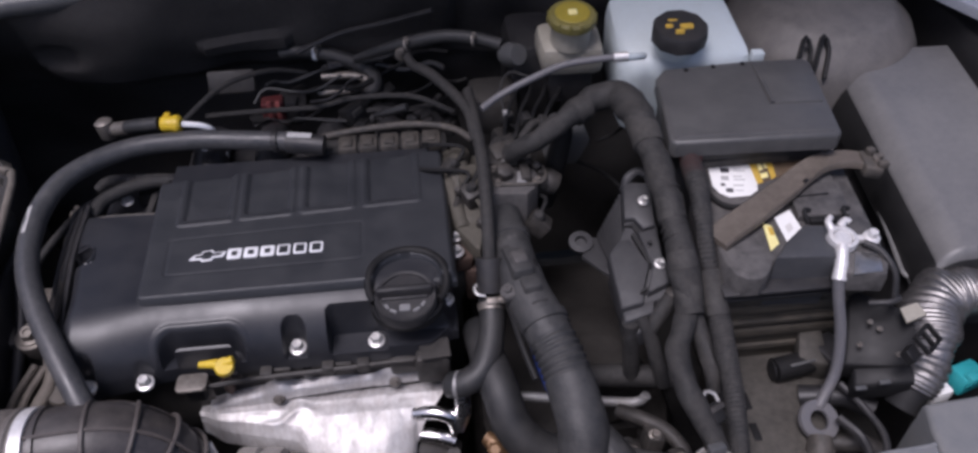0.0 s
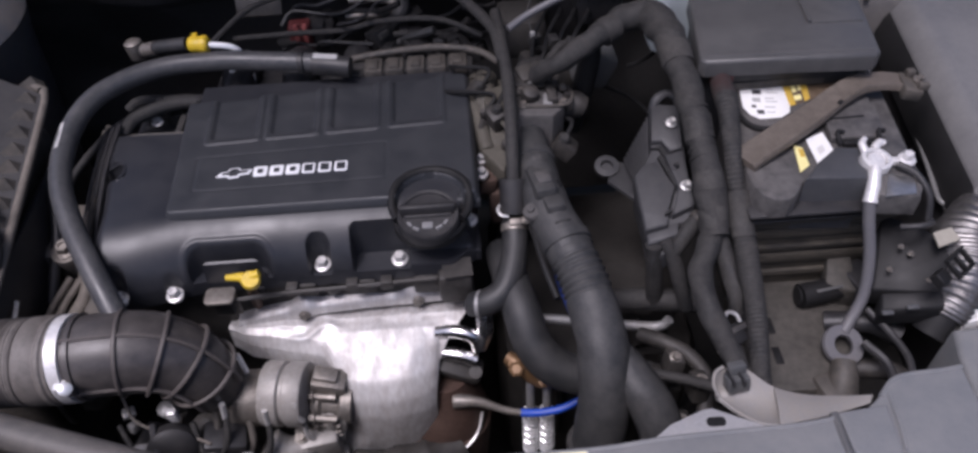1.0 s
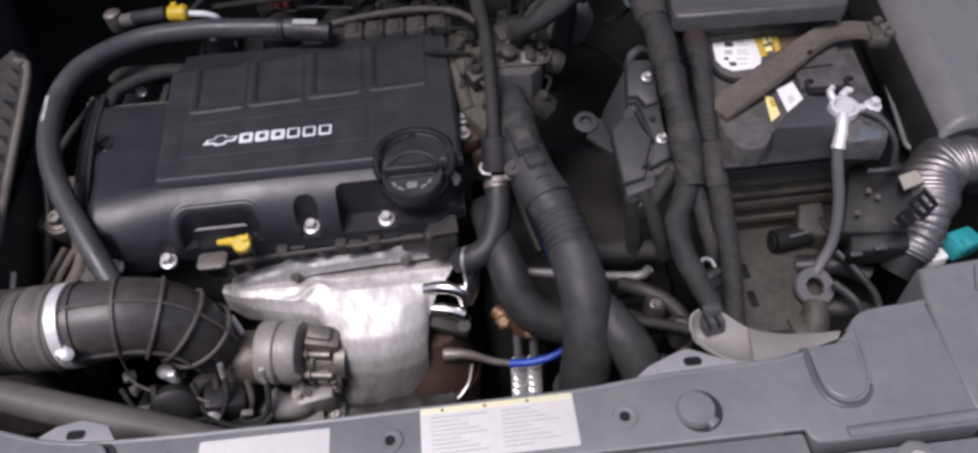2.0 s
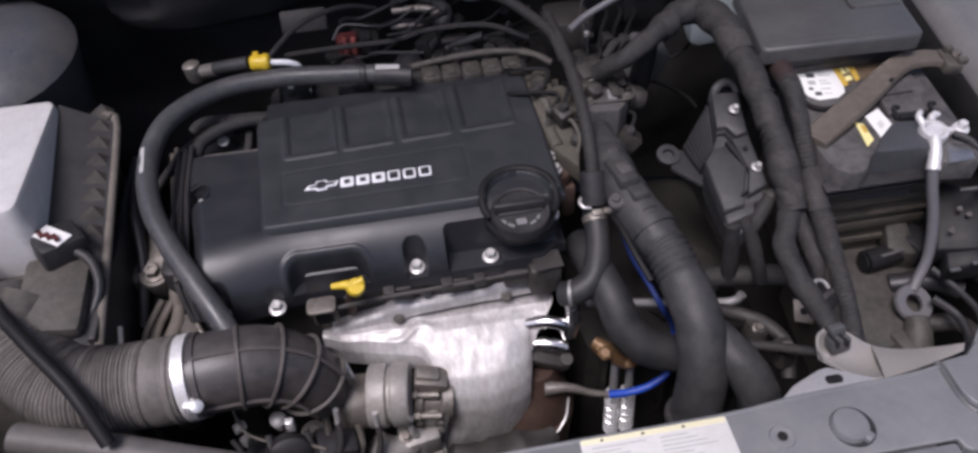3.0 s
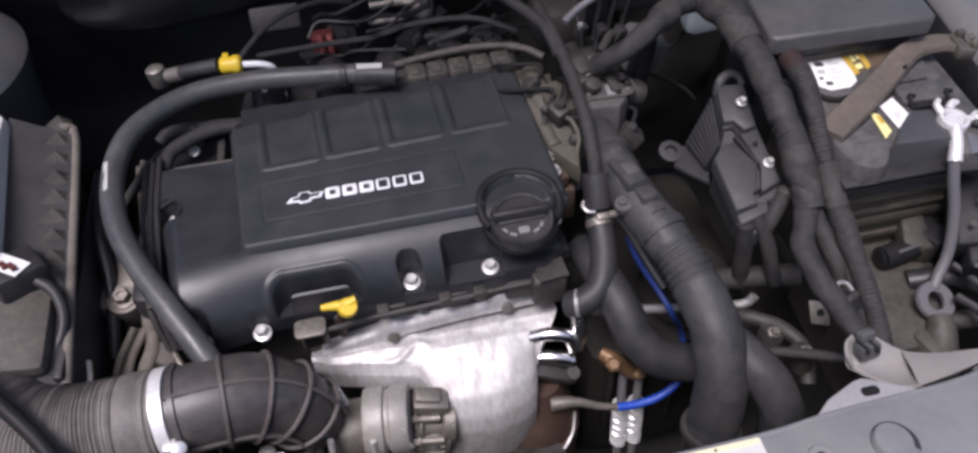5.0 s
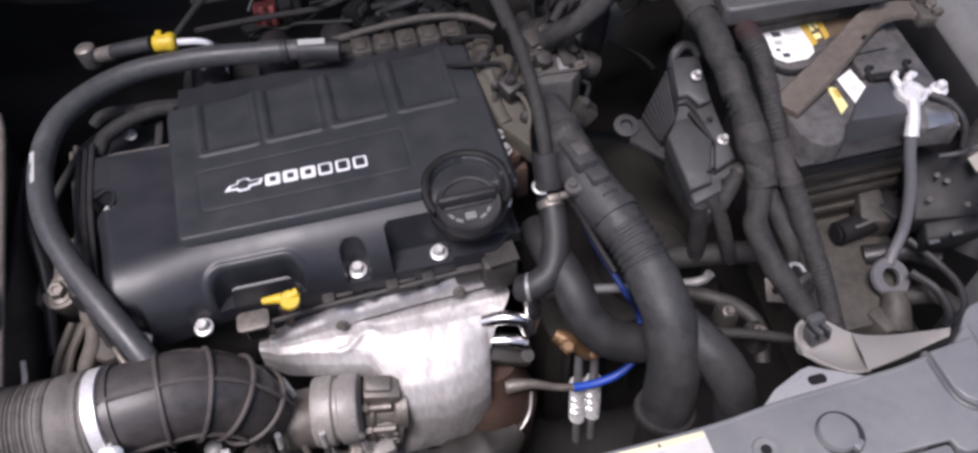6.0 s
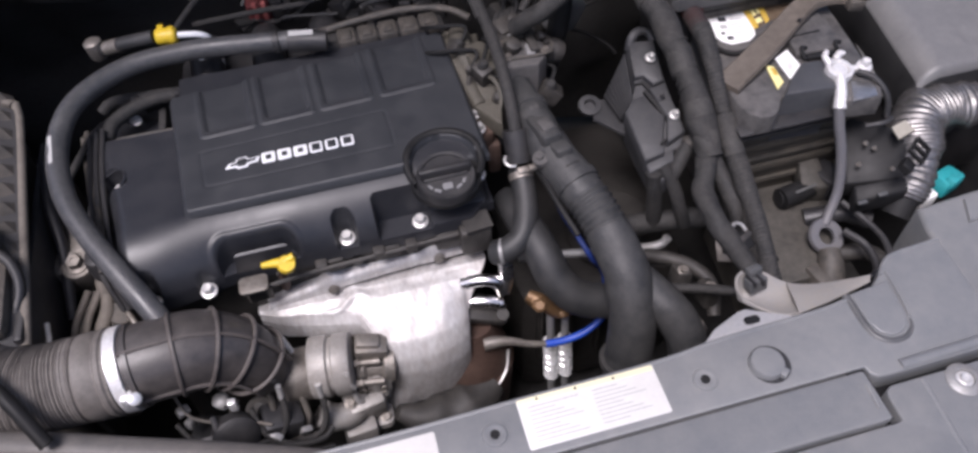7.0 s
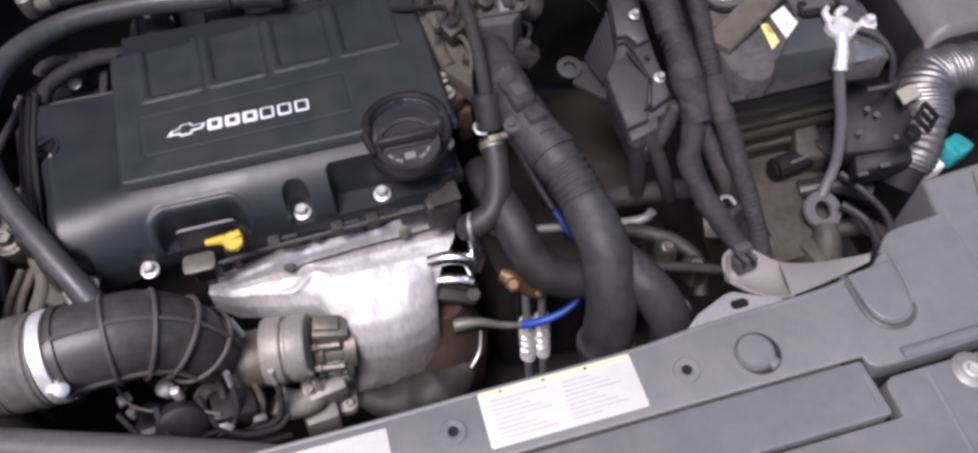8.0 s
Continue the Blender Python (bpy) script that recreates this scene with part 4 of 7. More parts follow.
loft(b, [(0.044, -0.004), (0.0465, -0.003), (0.0470, 0.005), (0.0458, 0.0065), (0.0458, 0.0085), (0.0475, 0.010), (0.0480, 0.027), (0.0466, 0.029), (0.0466, 0.031), (0.0485, 0.033), (0.0485, 0.037), (0.0465, 0.039), (0.0465, 0.042)], (-0.473, 0.459, 0.750), (1, 0, 0), 44)
part("cuff", b, DUCT, duct)

airbox = thing("air_filter_box", "dusty plastic air filter box with a ribbed side", "air filter box", (-0.63, 0.65, 0.45))
b = B()
prism(b, rounded(-0.72, 0.50, -0.545, 0.81, 0.02), 0.45, 0.80, 0.008)
part("body", b, DIRTY, airbox)
# Lid's pale base colour stands in for the sky's reflection.
b = B()
prism(b, rounded(-0.72, 0.60, -0.578, 0.80, 0.014), 0.80, 0.898, 0.008)
part("lid", b, PALE, airbox, "pale glossy lid with the sky's reflection put into its colour")
b = B()
plate(b, (-0.580, 0.505, 0.79), (-0.522, 0.500, 0.775), (-0.520, 0.790, 0.855), (-0.580, 0.80, 0.885), 0.004)
box(b, (-0.528, 0.50, 0.55), (-0.518, 0.805, 0.79), 0.003)
part("side", b, PLASTIC, airbox)
b = B()
tube(b, [(-0.519, 0.50, 0.776), (-0.519, 0.65, 0.816), (-0.520, 0.785, 0.853), (-0.527, 0.800, 0.862), (-0.540, 0.803, 0.868)], 0.0055, 10)
part("edge_bead", b, TAN, airbox)
for k in range(9):
    y = 0.60 + 0.024 * k
    b = B()
    vs = [bm_v for bm_v in (b.verts.new((-0.552, y, 0.785 + (y - 0.5) * 0.29)), b.verts.new((-0.522, y + 0.004, 0.780 + (y - 0.5) * 0.26)), b.verts.new((-0.524, y + 0.019, 0.785 + (y - 0.5) * 0.27)), b.verts.new((-0.532, y + 0.012, 0.797 + (y - 0.5) * 0.28)))]
    for f in ((0, 1, 2), (0, 3, 1), (1, 3, 2), (2, 3, 0)):
        b.faces.new([vs[i] for i in f])
    part("rib", b, DIRTY, airbox)
b = B()
box(b, (-0.60, 0.505, 0.79), (-0.53, 0.60, 0.818), 0.01, (10, 10, 0))
tube(b, [(-0.60, 0.56, 0.79), (-0.61, 0.53, 0.785), (-0.62, 0.50, 0.775)], 0.042, 22)
part("outlet", b, DIRTY, airbox)
b = B()
tube(b, [(-0.535, 0.52, 0.77), (-0.520, 0.505, 0.755), (-0.510, 0.515, 0.75), (-0.512, 0.54, 0.755)], 0.003, 8)
part("wire_clip", b, STEEL, airbox)

sensor = thing("air_flow_sensor", "black air flow sensor plug with a white sticker", "sensor", (-0.56, 0.605, 0.82))
b = B()
box(b, (-0.585, 0.585, 0.815), (-0.535, 0.630, 0.848), 0.006, (0, 10, 35))
part("plug", b, PLASTIC, sensor)
b = B()
plate(b, (-0.580, 0.605, 0.853), (-0.550, 0.587, 0.849), (-0.539, 0.604, 0.847), (-0.569, 0.622, 0.851), 0.001)
part("sticker", b, WHITE, sensor)
for k in range(3):
    b = B()
    box(b, (-0.574 + 0.009 * k, 0.600 - 0.004 * k, 0.852), (-0.569 + 0.009 * k, 0.612 - 0.004 * k, 0.8545), 0, (0, 6, 35))
    part("print", b, RED, sensor)
part("lead", tube(B(), [(-0.545, 0.60, 0.83), (-0.525, 0.585, 0.82), (-0.52, 0.56, 0.80), (-0.535, 0.53, 0.78)], 0.006, 10), PLASTIC, sensor)

# ---- breather hose ----
hose = thing("breather_hose", "long grey rubber breather hose looping round the engine", "hose", (-0.38, 0.7, 0.76))
part("hose", tube(B(), [(-0.175, 0.850, 0.838), (-0.24, 0.856, 0.842), (-0.321, 0.860, 0.846), (-0.398, 0.843, 0.850), (-0.456, 0.793, 0.850), (-0.475, 0.73, 0.842), (-0.469, 0.660, 0.830), (-0.444, 0.600, 0.816), (-0.415, 0.550, 0.802), (-0.390, 0.510, 0.784), (-0.377, 0.488, 0.77)], 0.0128, 20, 0.006, dents=0.02), HOSE, hose)
part("sleeve", tube(B(), [(-0.19, 0.849, 0.838), (-0.165, 0.846, 0.836), (-0.14, 0.842, 0.834)], 0.0142, 18), PLASTIC, hose)
b = B()
plate(b, (-0.4795, 0.694, 0.848), (-0.4740, 0.694, 0.8505), (-0.4770, 0.735, 0.8555), (-0.4825, 0.735, 0.853), 0.0006)
part("print", b, PRINT, hose)
b = B()
loft(b, [(0.0135, -0.004), (0.0148, -0.003), (0.0148, 0.003), (0.0135, 0.004)], (-0.205, 0.852, 0.840), (1, -0.05, 0), 24)
part("clamp", b, PLASTIC, hose)
b = B()
plate(b, (-0.188, 0.843, 0.8510), (-0.156, 0.8395, 0.8492), (-0.155, 0.8485, 0.8505), (-0.187, 0.852, 0.8523), 0.0006)
part("print", b, PRINT, hose)

# ---- rear of the engine ----
manifold = thing("intake_manifold", "dusty black intake manifold behind the engine", "manifold", (-0.15, 0.92, 0.55))
b = B()
box(b, (-0.36, 0.865, 0.58), (0.02, 0.97, 0.775), 0.03)
part("plenum", b, PLASTIC, manifold)
for k in range(4):
    b = tube(B(), [(-0.31 + 0.085 * k, 0.855, 0.765), (-0.31 + 0.085 * k, 0.90, 0.79), (-0.31 + 0.085 * k, 0.95, 0.775), (-0.31 + 0.085 * k, 0.985, 0.70)], 0.024, 14)
    part("runner", b, PLASTIC, manifold)
trough = thing("wiring_trough", "dusty ribbed wiring trough along the cover's rear edge", "wiring", (-0.05, 0.87, 0.79))
b = B()
box(b, (-0.155, 0.853, 0.79), (0.025, 0.885, 0.815), 0.006)
part("channel", b, LOOM, trough)
for k in range(5):
    b = B()
    box(b, (-0.125 + 0.029 * k, 0.850, 0.804), (-0.100 + 0.029 * k, 0.882, 0.820), 0.003)
    box(b, (-0.120 + 0.029 * k, 0.853, 0.818), (-0.106 + 0.029 * k, 0.872, 0.8235), 0.002)
    part("segment", b, DIRTY, trough)
part("loom", tube(B(), [(-0.20, 0.88, 0.81), (-0.12, 0.888, 0.820), (-0.03, 0.890, 0.825), (0.03, 0.876, 0.824), (0.06, 0.85, 0.82)], 0.0052, 12, dents=0.15), DIRTY, trough)


def pipe(name, pts, r, m, label, category="hose", seg=12, dents=0.0):
    return single(name, tube(B(), pts, r, seg, 0.0012 if callable(r) else 0.006, dents=dents), m, label, category, sharp=70 if callable(r) else 38)


valve = thing("vapour_line", "slim vapour line with a yellow quick connector", "pipe", (-0.35, 0.89, 0.80))
b = B()
loft(b, [(0.009, 0), (0.0105, 0.002), (0.0105, 0.024), (0.009, 0.026)], (-0.354, 0.880, 0.862), (1, -0.1, -0.02), 18)
loft(b, [(0.0115, 0), (0.0120, 0.002), (0.0120, 0.006), (0.0115, 0.008)], (-0.338, 0.8785, 0.8617), (1, -0.1, -0.02), 18)
box(b, (-0.350, 0.882, 0.868), (-0.342, 0.890, 0.8735), 0.0015)
part("connector", b, YELLOW, valve, "amber quick connector")
part("elbow", tube(B(), [(-0.327, 0.877, 0.861), (-0.305, 0.876, 0.858), (-0.293, 0.878, 0.850), (-0.291, 0.885, 0.835)], 0.0042, 12, 0.004), INK, valve, "pale plastic elbow")
part("line", tube(B(), [(-0.357, 0.881, 0.862), (-0.39, 0.888, 0.856), (-0.415, 0.897, 0.848), (-0.44, 0.908, 0.838)], 0.0095, 12), RUBBER, valve)
b = B()
tube(b, [(-0.405, 0.892, 0.852), (-0.425, 0.900, 0.845)], 0.0098, 12)
loft(b, [(0.010, 0), (0.012, 0.003), (0.012, 0.025), (0.008, 0.028)], (-0.438, 0.905, 0.830), (-0.1, 0.05, 1), 16)
part("end_fitting", b, CAST, valve, "pale end fitting")
plug = thing("purge_valve", "dark purge valve with a pale clip", "valve", (-0.30, 0.905, 0.76))
b = B()
box(b, (-0.318, 0.895, 0.775), (-0.288, 0.918, 0.800), 0.004)
part("body", b, PLASTIC, plug)
b = B()
box(b, (-0.322, 0.886, 0.783), (-0.302, 0.897, 0.806), 0.003)
box(b, (-0.316, 0.884, 0.804), (-0.308, 0.895, 0.814), 0.002)
box(b, (-0.302, 0.892, 0.785), (-0.286, 0.900, 0.797), 0.002)
part("clip", b, PALE, plug, "pale plastic clip")
redp = thing("red_plug", "red locking plug on the wiring behind the engine", "plug", (-0.228, 0.985, 0.77))
b = B()
box(b, (-0.245, 0.972, 0.775), (-0.212, 0.998, 0.822), 0.004, (0, 0, 5))
part("body", b, RED, redp)
b = B()
for k in range(2):
    box(b, (-0.235 + 0.013 * k, 0.968, 0.795), (-0.228 + 0.013 * k, 0.976, 0.826), 0.002)
part("tab", b, material("pale_red_plastic", (0.30, 0.09, 0.08), 0.45, bump=0.0), redp)
pipe("fuel_line", [(-0.345, 0.93, 0.83), (-0.30, 0.975, 0.85), (-0.26, 1.0, 0.855), (-0.22, 1.02, 0.85), (-0.18, 1.04, 0.83)], 0.004, LOOM, "thin dark fuel line", "pipe", 8)
pipe("vacuum_line", [(-0.32, 0.955, 0.82), (-0.23, 0.955, 0.822), (-0.16, 0.955, 0.822), (-0.10, 0.96, 0.83), (-0.02, 0.945, 0.835), (0.04, 0.92, 0.82)], 0.0042, LOOM, "thin grey vacuum line behind the engine", "pipe", 8)
pipe("heater_hose", [(-0.22, 1.08, 0.845), (-0.18, 1.075, 0.848), (-0.13, 1.06, 0.842), (-0.085, 1.03, 0.835), (-0.075, 1.0, 0.825), (-0.10, 0.985, 0.80)], 0.0115, RUBBER, "curved black heater hose")
pipe("heater_hose", [(-0.155, 1.025, 0.83), (-0.11, 1.02, 0.832), (-0.085, 1.008, 0.828), (-0.11, 0.995, 0.822), (-0.16, 0.998, 0.82)], 0.006, CAST, "thin looped metal heater pipe", "pipe", 10)
pipe("coolant_hose", [(-0.10, 1.02, 0.86), (-0.06, 0.995, 0.885), (-0.02, 0.975, 0.905), (0.03, 0.96, 0.92), (0.075, 0.945, 0.922), (0.11, 0.925, 0.92)], [0.006, 0.008, 0.0095, 0.0095, 0.009, 0.009], RUBBER, "black coolant hose along the firewall", "hose")
pipe("coolant_hose", [(-0.025, 0.975, 0.895), (-0.015, 0.95, 0.885), (0.01, 0.92, 0.885), (0.04, 0.87, 0.88), (0.055, 0.83, 0.878), (0.060, 0.78, 0.868)], [0.0065, 0.0075, 0.0075, 0.0072, 0.0070], LOOM, "black coolant hose branch", "hose")
pipe("wire_loom", [(-0.19, 1.05, 0.86), (-0.12, 1.065, 0.88), (-0.05, 1.05, 0.90), (0.02, 1.02, 0.93)], 0.004, PLASTIC, "thin black wire loom by the firewall", "wiring", 8)
for at, ax in (((-0.02, 0.972, 0.905), (1, -0.3, 0.2)), ((-0.028, 0.972, 0.890), (0.2, -0.6, 0)), ((-0.162, 1.07, 0.846), (1, -0.2, 0)), ((0.073, 0.944, 0.921), (1, -0.3, 0))):
    b = B()
    loft(b, [(0.0095, -0.0025), (0.0108, -0.002), (0.0108, 0.002), (0.0095, 0.0025)], at, ax, 20)
    box(b, tuple(Vector(at) + Vector((-0.003, -0.014, 0.007))), tuple(Vector(at) + Vector((0.003, -0.007, 0.014))), 0.001)
    single("spring_clamp", b, CAST, "small steel spring clamp on a hose", "clamp", group="hose clamps")
single("hose_band", loft(B(), [(0.0118, -0.003), (0.0128, -0.0025), (0.0128, 0.0025), (0.0118, 0.003)], (-0.165, 1.071, 0.847), (1, -0.2, 0), 20), INK, "white plastic band round a heater hose", "band")
b = B()
box(b, (-0.325, 1.02, 0.815), (-0.255, 1.03, 0.850), 0.004, (-30, 0, 0))
single("grey_bracket", b, GREASY, "dull grey bracket plate on the firewall", "bracket")
for k, (x, y, z, s) in enumerate(((-0.20, 1.0, 0.80, 0.026), (-0.06, 0.96, 0.80, 0.022), (0.0, 0.93, 0.80, 0.026))):
    b = B()
    box(b, (x - s, y - s * 0.6, z - s), (x + s * 0.6, y + s * 0.6, z + s * 0.5), 0.004, (10 * k, 15, 20 * k))
    box(b, (x - s * 0.4, y - s * 0.9, z - s * 0.4), (x + s * 0.3, y, z + s * 0.7), 0.003)
    single("wiring_plug", b, PLASTIC, "black wiring plug behind the engine", "plug", group="wiring plugs")

rng = random.Random(5)
for k in range(16):
    x, y, z = rng.uniform(-0.26, 0.04), rng.uniform(0.93, 1.05), rng.uniform(0.78, 0.84)
    pts = [(x, y, z)]
    for q in range(4):
        x, y, z = x + rng.uniform(0.01, 0.045), y + rng.uniform(-0.028, 0.028), z + rng.uniform(-0.012, 0.016)
        pts.append((x, y, z))
    single("wire", tube(B(), pts, rng.choice((0.0022, 0.003, 0.0045, 0.006)), 8, 0.008), rng.choice((BLACK, LOOM, PLASTIC, RUBBER)), "thin dark wire in the tangle behind the engine", "wire", group="wires behind the engine")
for k in range(12):
    x, y, z, s = rng.uniform(-0.25, 0.08), rng.uniform(0.90, 1.05), rng.uniform(0.775, 0.83), rng.uniform(0.008, 0.018)
    plugb = thing("wiring_plug", "small black wiring plug behind the engine", "plug", (x, y, z - s), group="wiring plugs")
    a = (rng.uniform(-25, 25), rng.uniform(-25, 25), rng.uniform(0, 90))
    part("shell", box(B(), (x - s, y - s * 0.7, z - s), (x + s, y + s * 0.7, z + s * 0.6), 0.003, a), BLACK, plugb)
    part("collar", box(B(), (x - s * 0.7, y - s * 0.9, z - s * 0.3), (x + s * 0.4, y + s * 0.9, z + s * 0.3), 0.002, a), LOOM, plugb)

# ---- throttle side ----
throttle = thing("throttle_body", "dusty throttle body with its actuator housing", "throttle body", (0.10, 0.74, 0.70))
b = B()
loft(b, [(0.020, 0), (0.034, 0.002), (0.036, 0.02), (0.030, 0.03), (0.030, 0.05)], (0.055, 0.765, 0.77), (0.2, 0, 1), 28)
box(b, (0.028, 0.70, 0.74), (0.070, 0.83, 0.80), 0.012)
tube(b, [(0.04, 0.84, 0.80), (0.035, 0.80, 0.81), (0.040, 0.76, 0.80), (0.045, 0.72, 0.77)], 0.016, 14)
part("housing", b, OLIVECAST, throttle)
b = B()
prism(b, [(0.074, 0.712), (0.116, 0.706), (0.132, 0.722), (0.136, 0.750), (0.122, 0.772), (0.076, 0.770)], 0.77, 0.836, 0.006)
box(b, (0.080, 0.716, 0.79), (0.125, 0.724, 0.825), 0.003)
part("actuator_cover", b, CHARGEDUST, throttle)
b = B()
box(b, (0.112, 0.726, 0.835), (0.124, 0.765, 0.846), 0.002)
box(b, (0.126, 0.735, 0.80), (0.148, 0.756, 0.832), 0.004)
for y in (0.728, 0.745, 0.76):
    box(b, (0.135, y - 0.003, 0.826), (0.143, y + 0.003, 0.840), 0.001)
part("plug", b, GREASY, throttle)
for k in range(5):
    part("small_hose", tube(B(), [(0.075 + 0.009 * k, 0.775, 0.80), (0.077 + 0.009 * k, 0.785, 0.835), (0.085 + 0.008 * k, 0.80, 0.845), (0.10 + 0.006 * k, 0.82, 0.84)], 0.006, 8), LOOM, throttle)
for x, y, z in ((0.082, 0.728, 0.838), (0.132, 0.728, 0.838), (0.134, 0.758, 0.838), (0.080, 0.757, 0.838)):
    part("screw", hexbolt(B(), (x, y, z), 0.0042, 0.004), CAST, throttle)
part("cover_rim", tube(B(), [(0.078, 0.725, 0.838), (0.137, 0.725, 0.838), (0.137, 0.761, 0.838), (0.078, 0.761, 0.838), (0.078, 0.727, 0.838)], 0.0022, 8, 0.004), DIRTY, throttle)
part("hose_barb", tube(B(), [(0.138, 0.750, 0.818), (0.150, 0.748, 0.818), (0.160, 0.746, 0.814)], [0.016, 0.018, 0.014], 16, 0.003), GREASY, throttle)
part("lever", tube(B(), [(0.050, 0.735, 0.812), (0.058, 0.715, 0.818), (0.062, 0.695, 0.808), (0.056, 0.680, 0.795)], 0.0030, 8, 0.004), OLIVECAST, throttle)
b = B()
prism(b, [(0.024, 0.700), (0.052, 0.652), (0.062, 0.690), (0.074, 0.740), (0.060, 0.790), (0.068, 0.845), (0.026, 0.845), (0.020, 0.790)], 0.772, 0.797, 0.004)
tube(b, [(0.026, 0.845, 0.797), (0.022, 0.80, 0.802), (0.026, 0.75, 0.800), (0.034, 0.70, 0.790)], 0.011, 12, 0.006, dents=0.12)
part("flange", b, OLIVECAST, throttle, "dusty olive-grey cast flange")
part("gasket_or_step_shade", tube(B(), [(0.0215, 0.800, 0.806), (0.0235, 0.76, 0.806), (0.030, 0.715, 0.798), (0.040, 0.690, 0.790)], 0.0035, 8), BLACK, throttle)
part("top_fitting", box(B(), (0.078, 0.772, 0.815), (0.104, 0.800, 0.850), 0.004, (10, 0, 20)), GREASY, throttle)
part("top_fitting", box(B(), (0.104, 0.768, 0.812), (0.132, 0.792, 0.842), 0.004, (-8, 0, -12)), GREASY, throttle)
part("cap_screw", loft(B(), [(0.010, 0), (0.012, 0.004), (0.010, 0.014), (0.006, 0.016)], (0.090, 0.745, 0.836), (0.2, -0.3, 1), 14), GREASY, throttle)
part("cover_ridge", tube(B(), [(0.078, 0.757, 0.838), (0.100, 0.762, 0.841), (0.122, 0.764, 0.838)], 0.0028, 8, 0.004), OLIVECAST, throttle)
b = B()
box(b, (0.107, 0.724, 0.832), (0.119, 0.746, 0.8415), 0.002, (0, 0, -8))
part("connector_tag", b, LEADGREY, throttle, "pale connector tag")
part("edge_strip", tube(B(), [(0.091, 0.7655, 0.8435), (0.105, 0.7670, 0.8445), (0.119, 0.7685, 0.8435)], 0.0016, 8, 0.004), LEADGREY, throttle)
part("oval_port", tube(B(), [(0.0505 + 0.005 * math.cos(radians(a)), 0.7685 + 0.013 * math.sin(radians(a)), 0.8035) for a in range(0, 361, 30)], 0.0018, 8, 0.003), OLIVECAST, throttle)
part("rust_patch", box(B(), (0.048, 0.688, 0.768), (0.070, 0.716, 0.790), 0.004, (0, 10, 15)), RUSTDARK, throttle)
part("clamp_block", box(B(), (0.07, 0.765, 0.815), (0.125, 0.785, 0.842), 0.004), GREASY, throttle)
b = B()
box(b, (0.018, 0.662, 0.752), (0.040, 0.695, 0.776), 0.004, (0, 10, 12))
box(b, (0.032, 0.66, 0.70), (0.052, 0.685, 0.755), 0.006)
tube(b, [(0.022, 0.70, 0.775), (0.036, 0.705, 0.782), (0.046, 0.695, 0.772), (0.048, 0.68, 0.75)], 0.004, 8)
part("rusty_bracket", b, RUSTDARK, throttle, "rusty mounting bracket")

for k, (x, y, z, sx, sy, sz) in enumerate(((0.085, 0.700, 0.795, 0.012, 0.016, 0.012), (0.048, 0.735, 0.815, 0.010, 0.012, 0.014), (0.105, 0.790, 0.835, 0.014, 0.010, 0.012), (0.13, 0.700, 0.79, 0.012, 0.014, 0.012), (0.060, 0.700, 0.785, 0.012, 0.012, 0.016), (0.032, 0.79, 0.815, 0.010, 0.018, 0.010), (0.035, 0.745, 0.80, 0.008, 0.012, 0.018))):
    fitting_box = thing("hose_fitting", "greasy hose fitting on the throttle body", "fitting", (x, y, z - sz), group="throttle fittings")
    part("block", box(B(), (x - sx, y - sy, z - sz), (x + sx, y + sy, z + sz), 0.003, (12 * k, 9 * k - 20, 25 * k)), GREASY, fitting_box)
    part("stub", loft(B(), [(sx * 0.6, 0), (sx * 0.75, 0.004), (sx * 0.6, 0.012), (sx * 0.4, 0.014)], (x, y, z + sz * 0.6), (0.3 - 0.1 * k, -0.3, 1), 14), LOOM if k % 2 else GREASY, fitting_box)
    part("wire", tube(B(), [(x, y, z + sz), (x + 0.012, y + 0.02, z + sz + 0.012), (x + 0.03 - 0.012 * k, y + 0.04, z + sz + 0.006), (x + 0.03 - 0.014 * k, y + 0.065, z + sz - 0.01)], 0.0028, 8), BLACK, fitting_box)

vent = thing("vent_hose", "black vent hose running down to a clamp", "hose", (0.06, 0.7, 0.75))
part("hose", tube(B(), [(0.058, 0.88, 0.878), (0.061, 0.82, 0.876), (0.064, 0.76, 0.866), (0.064, 0.71, 0.858), (0.062, 0.66, 0.842), (0.060, 0.625, 0.815), (0.059, 0.605, 0.785)], 0.0078, 14, dents=0.06), LOOM, vent)
part("cuff", tube(B(), [(0.060, 0.625, 0.812), (0.0595, 0.612, 0.795), (0.059, 0.602, 0.78)], 0.0165, 16), PLASTIC, vent)
b = B()
tube(b, [(0.047, 0.612, 0.786), (0.040, 0.603, 0.786), (0.043, 0.594, 0.784), (0.052, 0.592, 0.783)], 0.002, 8, 0.003)
tube(b, [(0.046, 0.614, 0.803), (0.059, 0.602, 0.806), (0.074, 0.612, 0.803)], 0.0018, 8, 0.003)
part("wire_clamp", b, STEEL, vent)

radhose = thing("radiator_hose", "grey rubber radiator hose with a worm clamp", "hose", (0.045, 0.54, 0.70))
part("hose", tube(B(), [(0.059, 0.600, 0.768), (0.057, 0.575, 0.752), (0.051, 0.548, 0.740), (0.038, 0.524, 0.728), (0.016, 0.516, 0.720), (0.005, 0.523, 0.712)], [0.0150, 0.0155, 0.016, 0.016, 0.0155], 20, dents=0.05), RUBBER, radhose)
b = B()
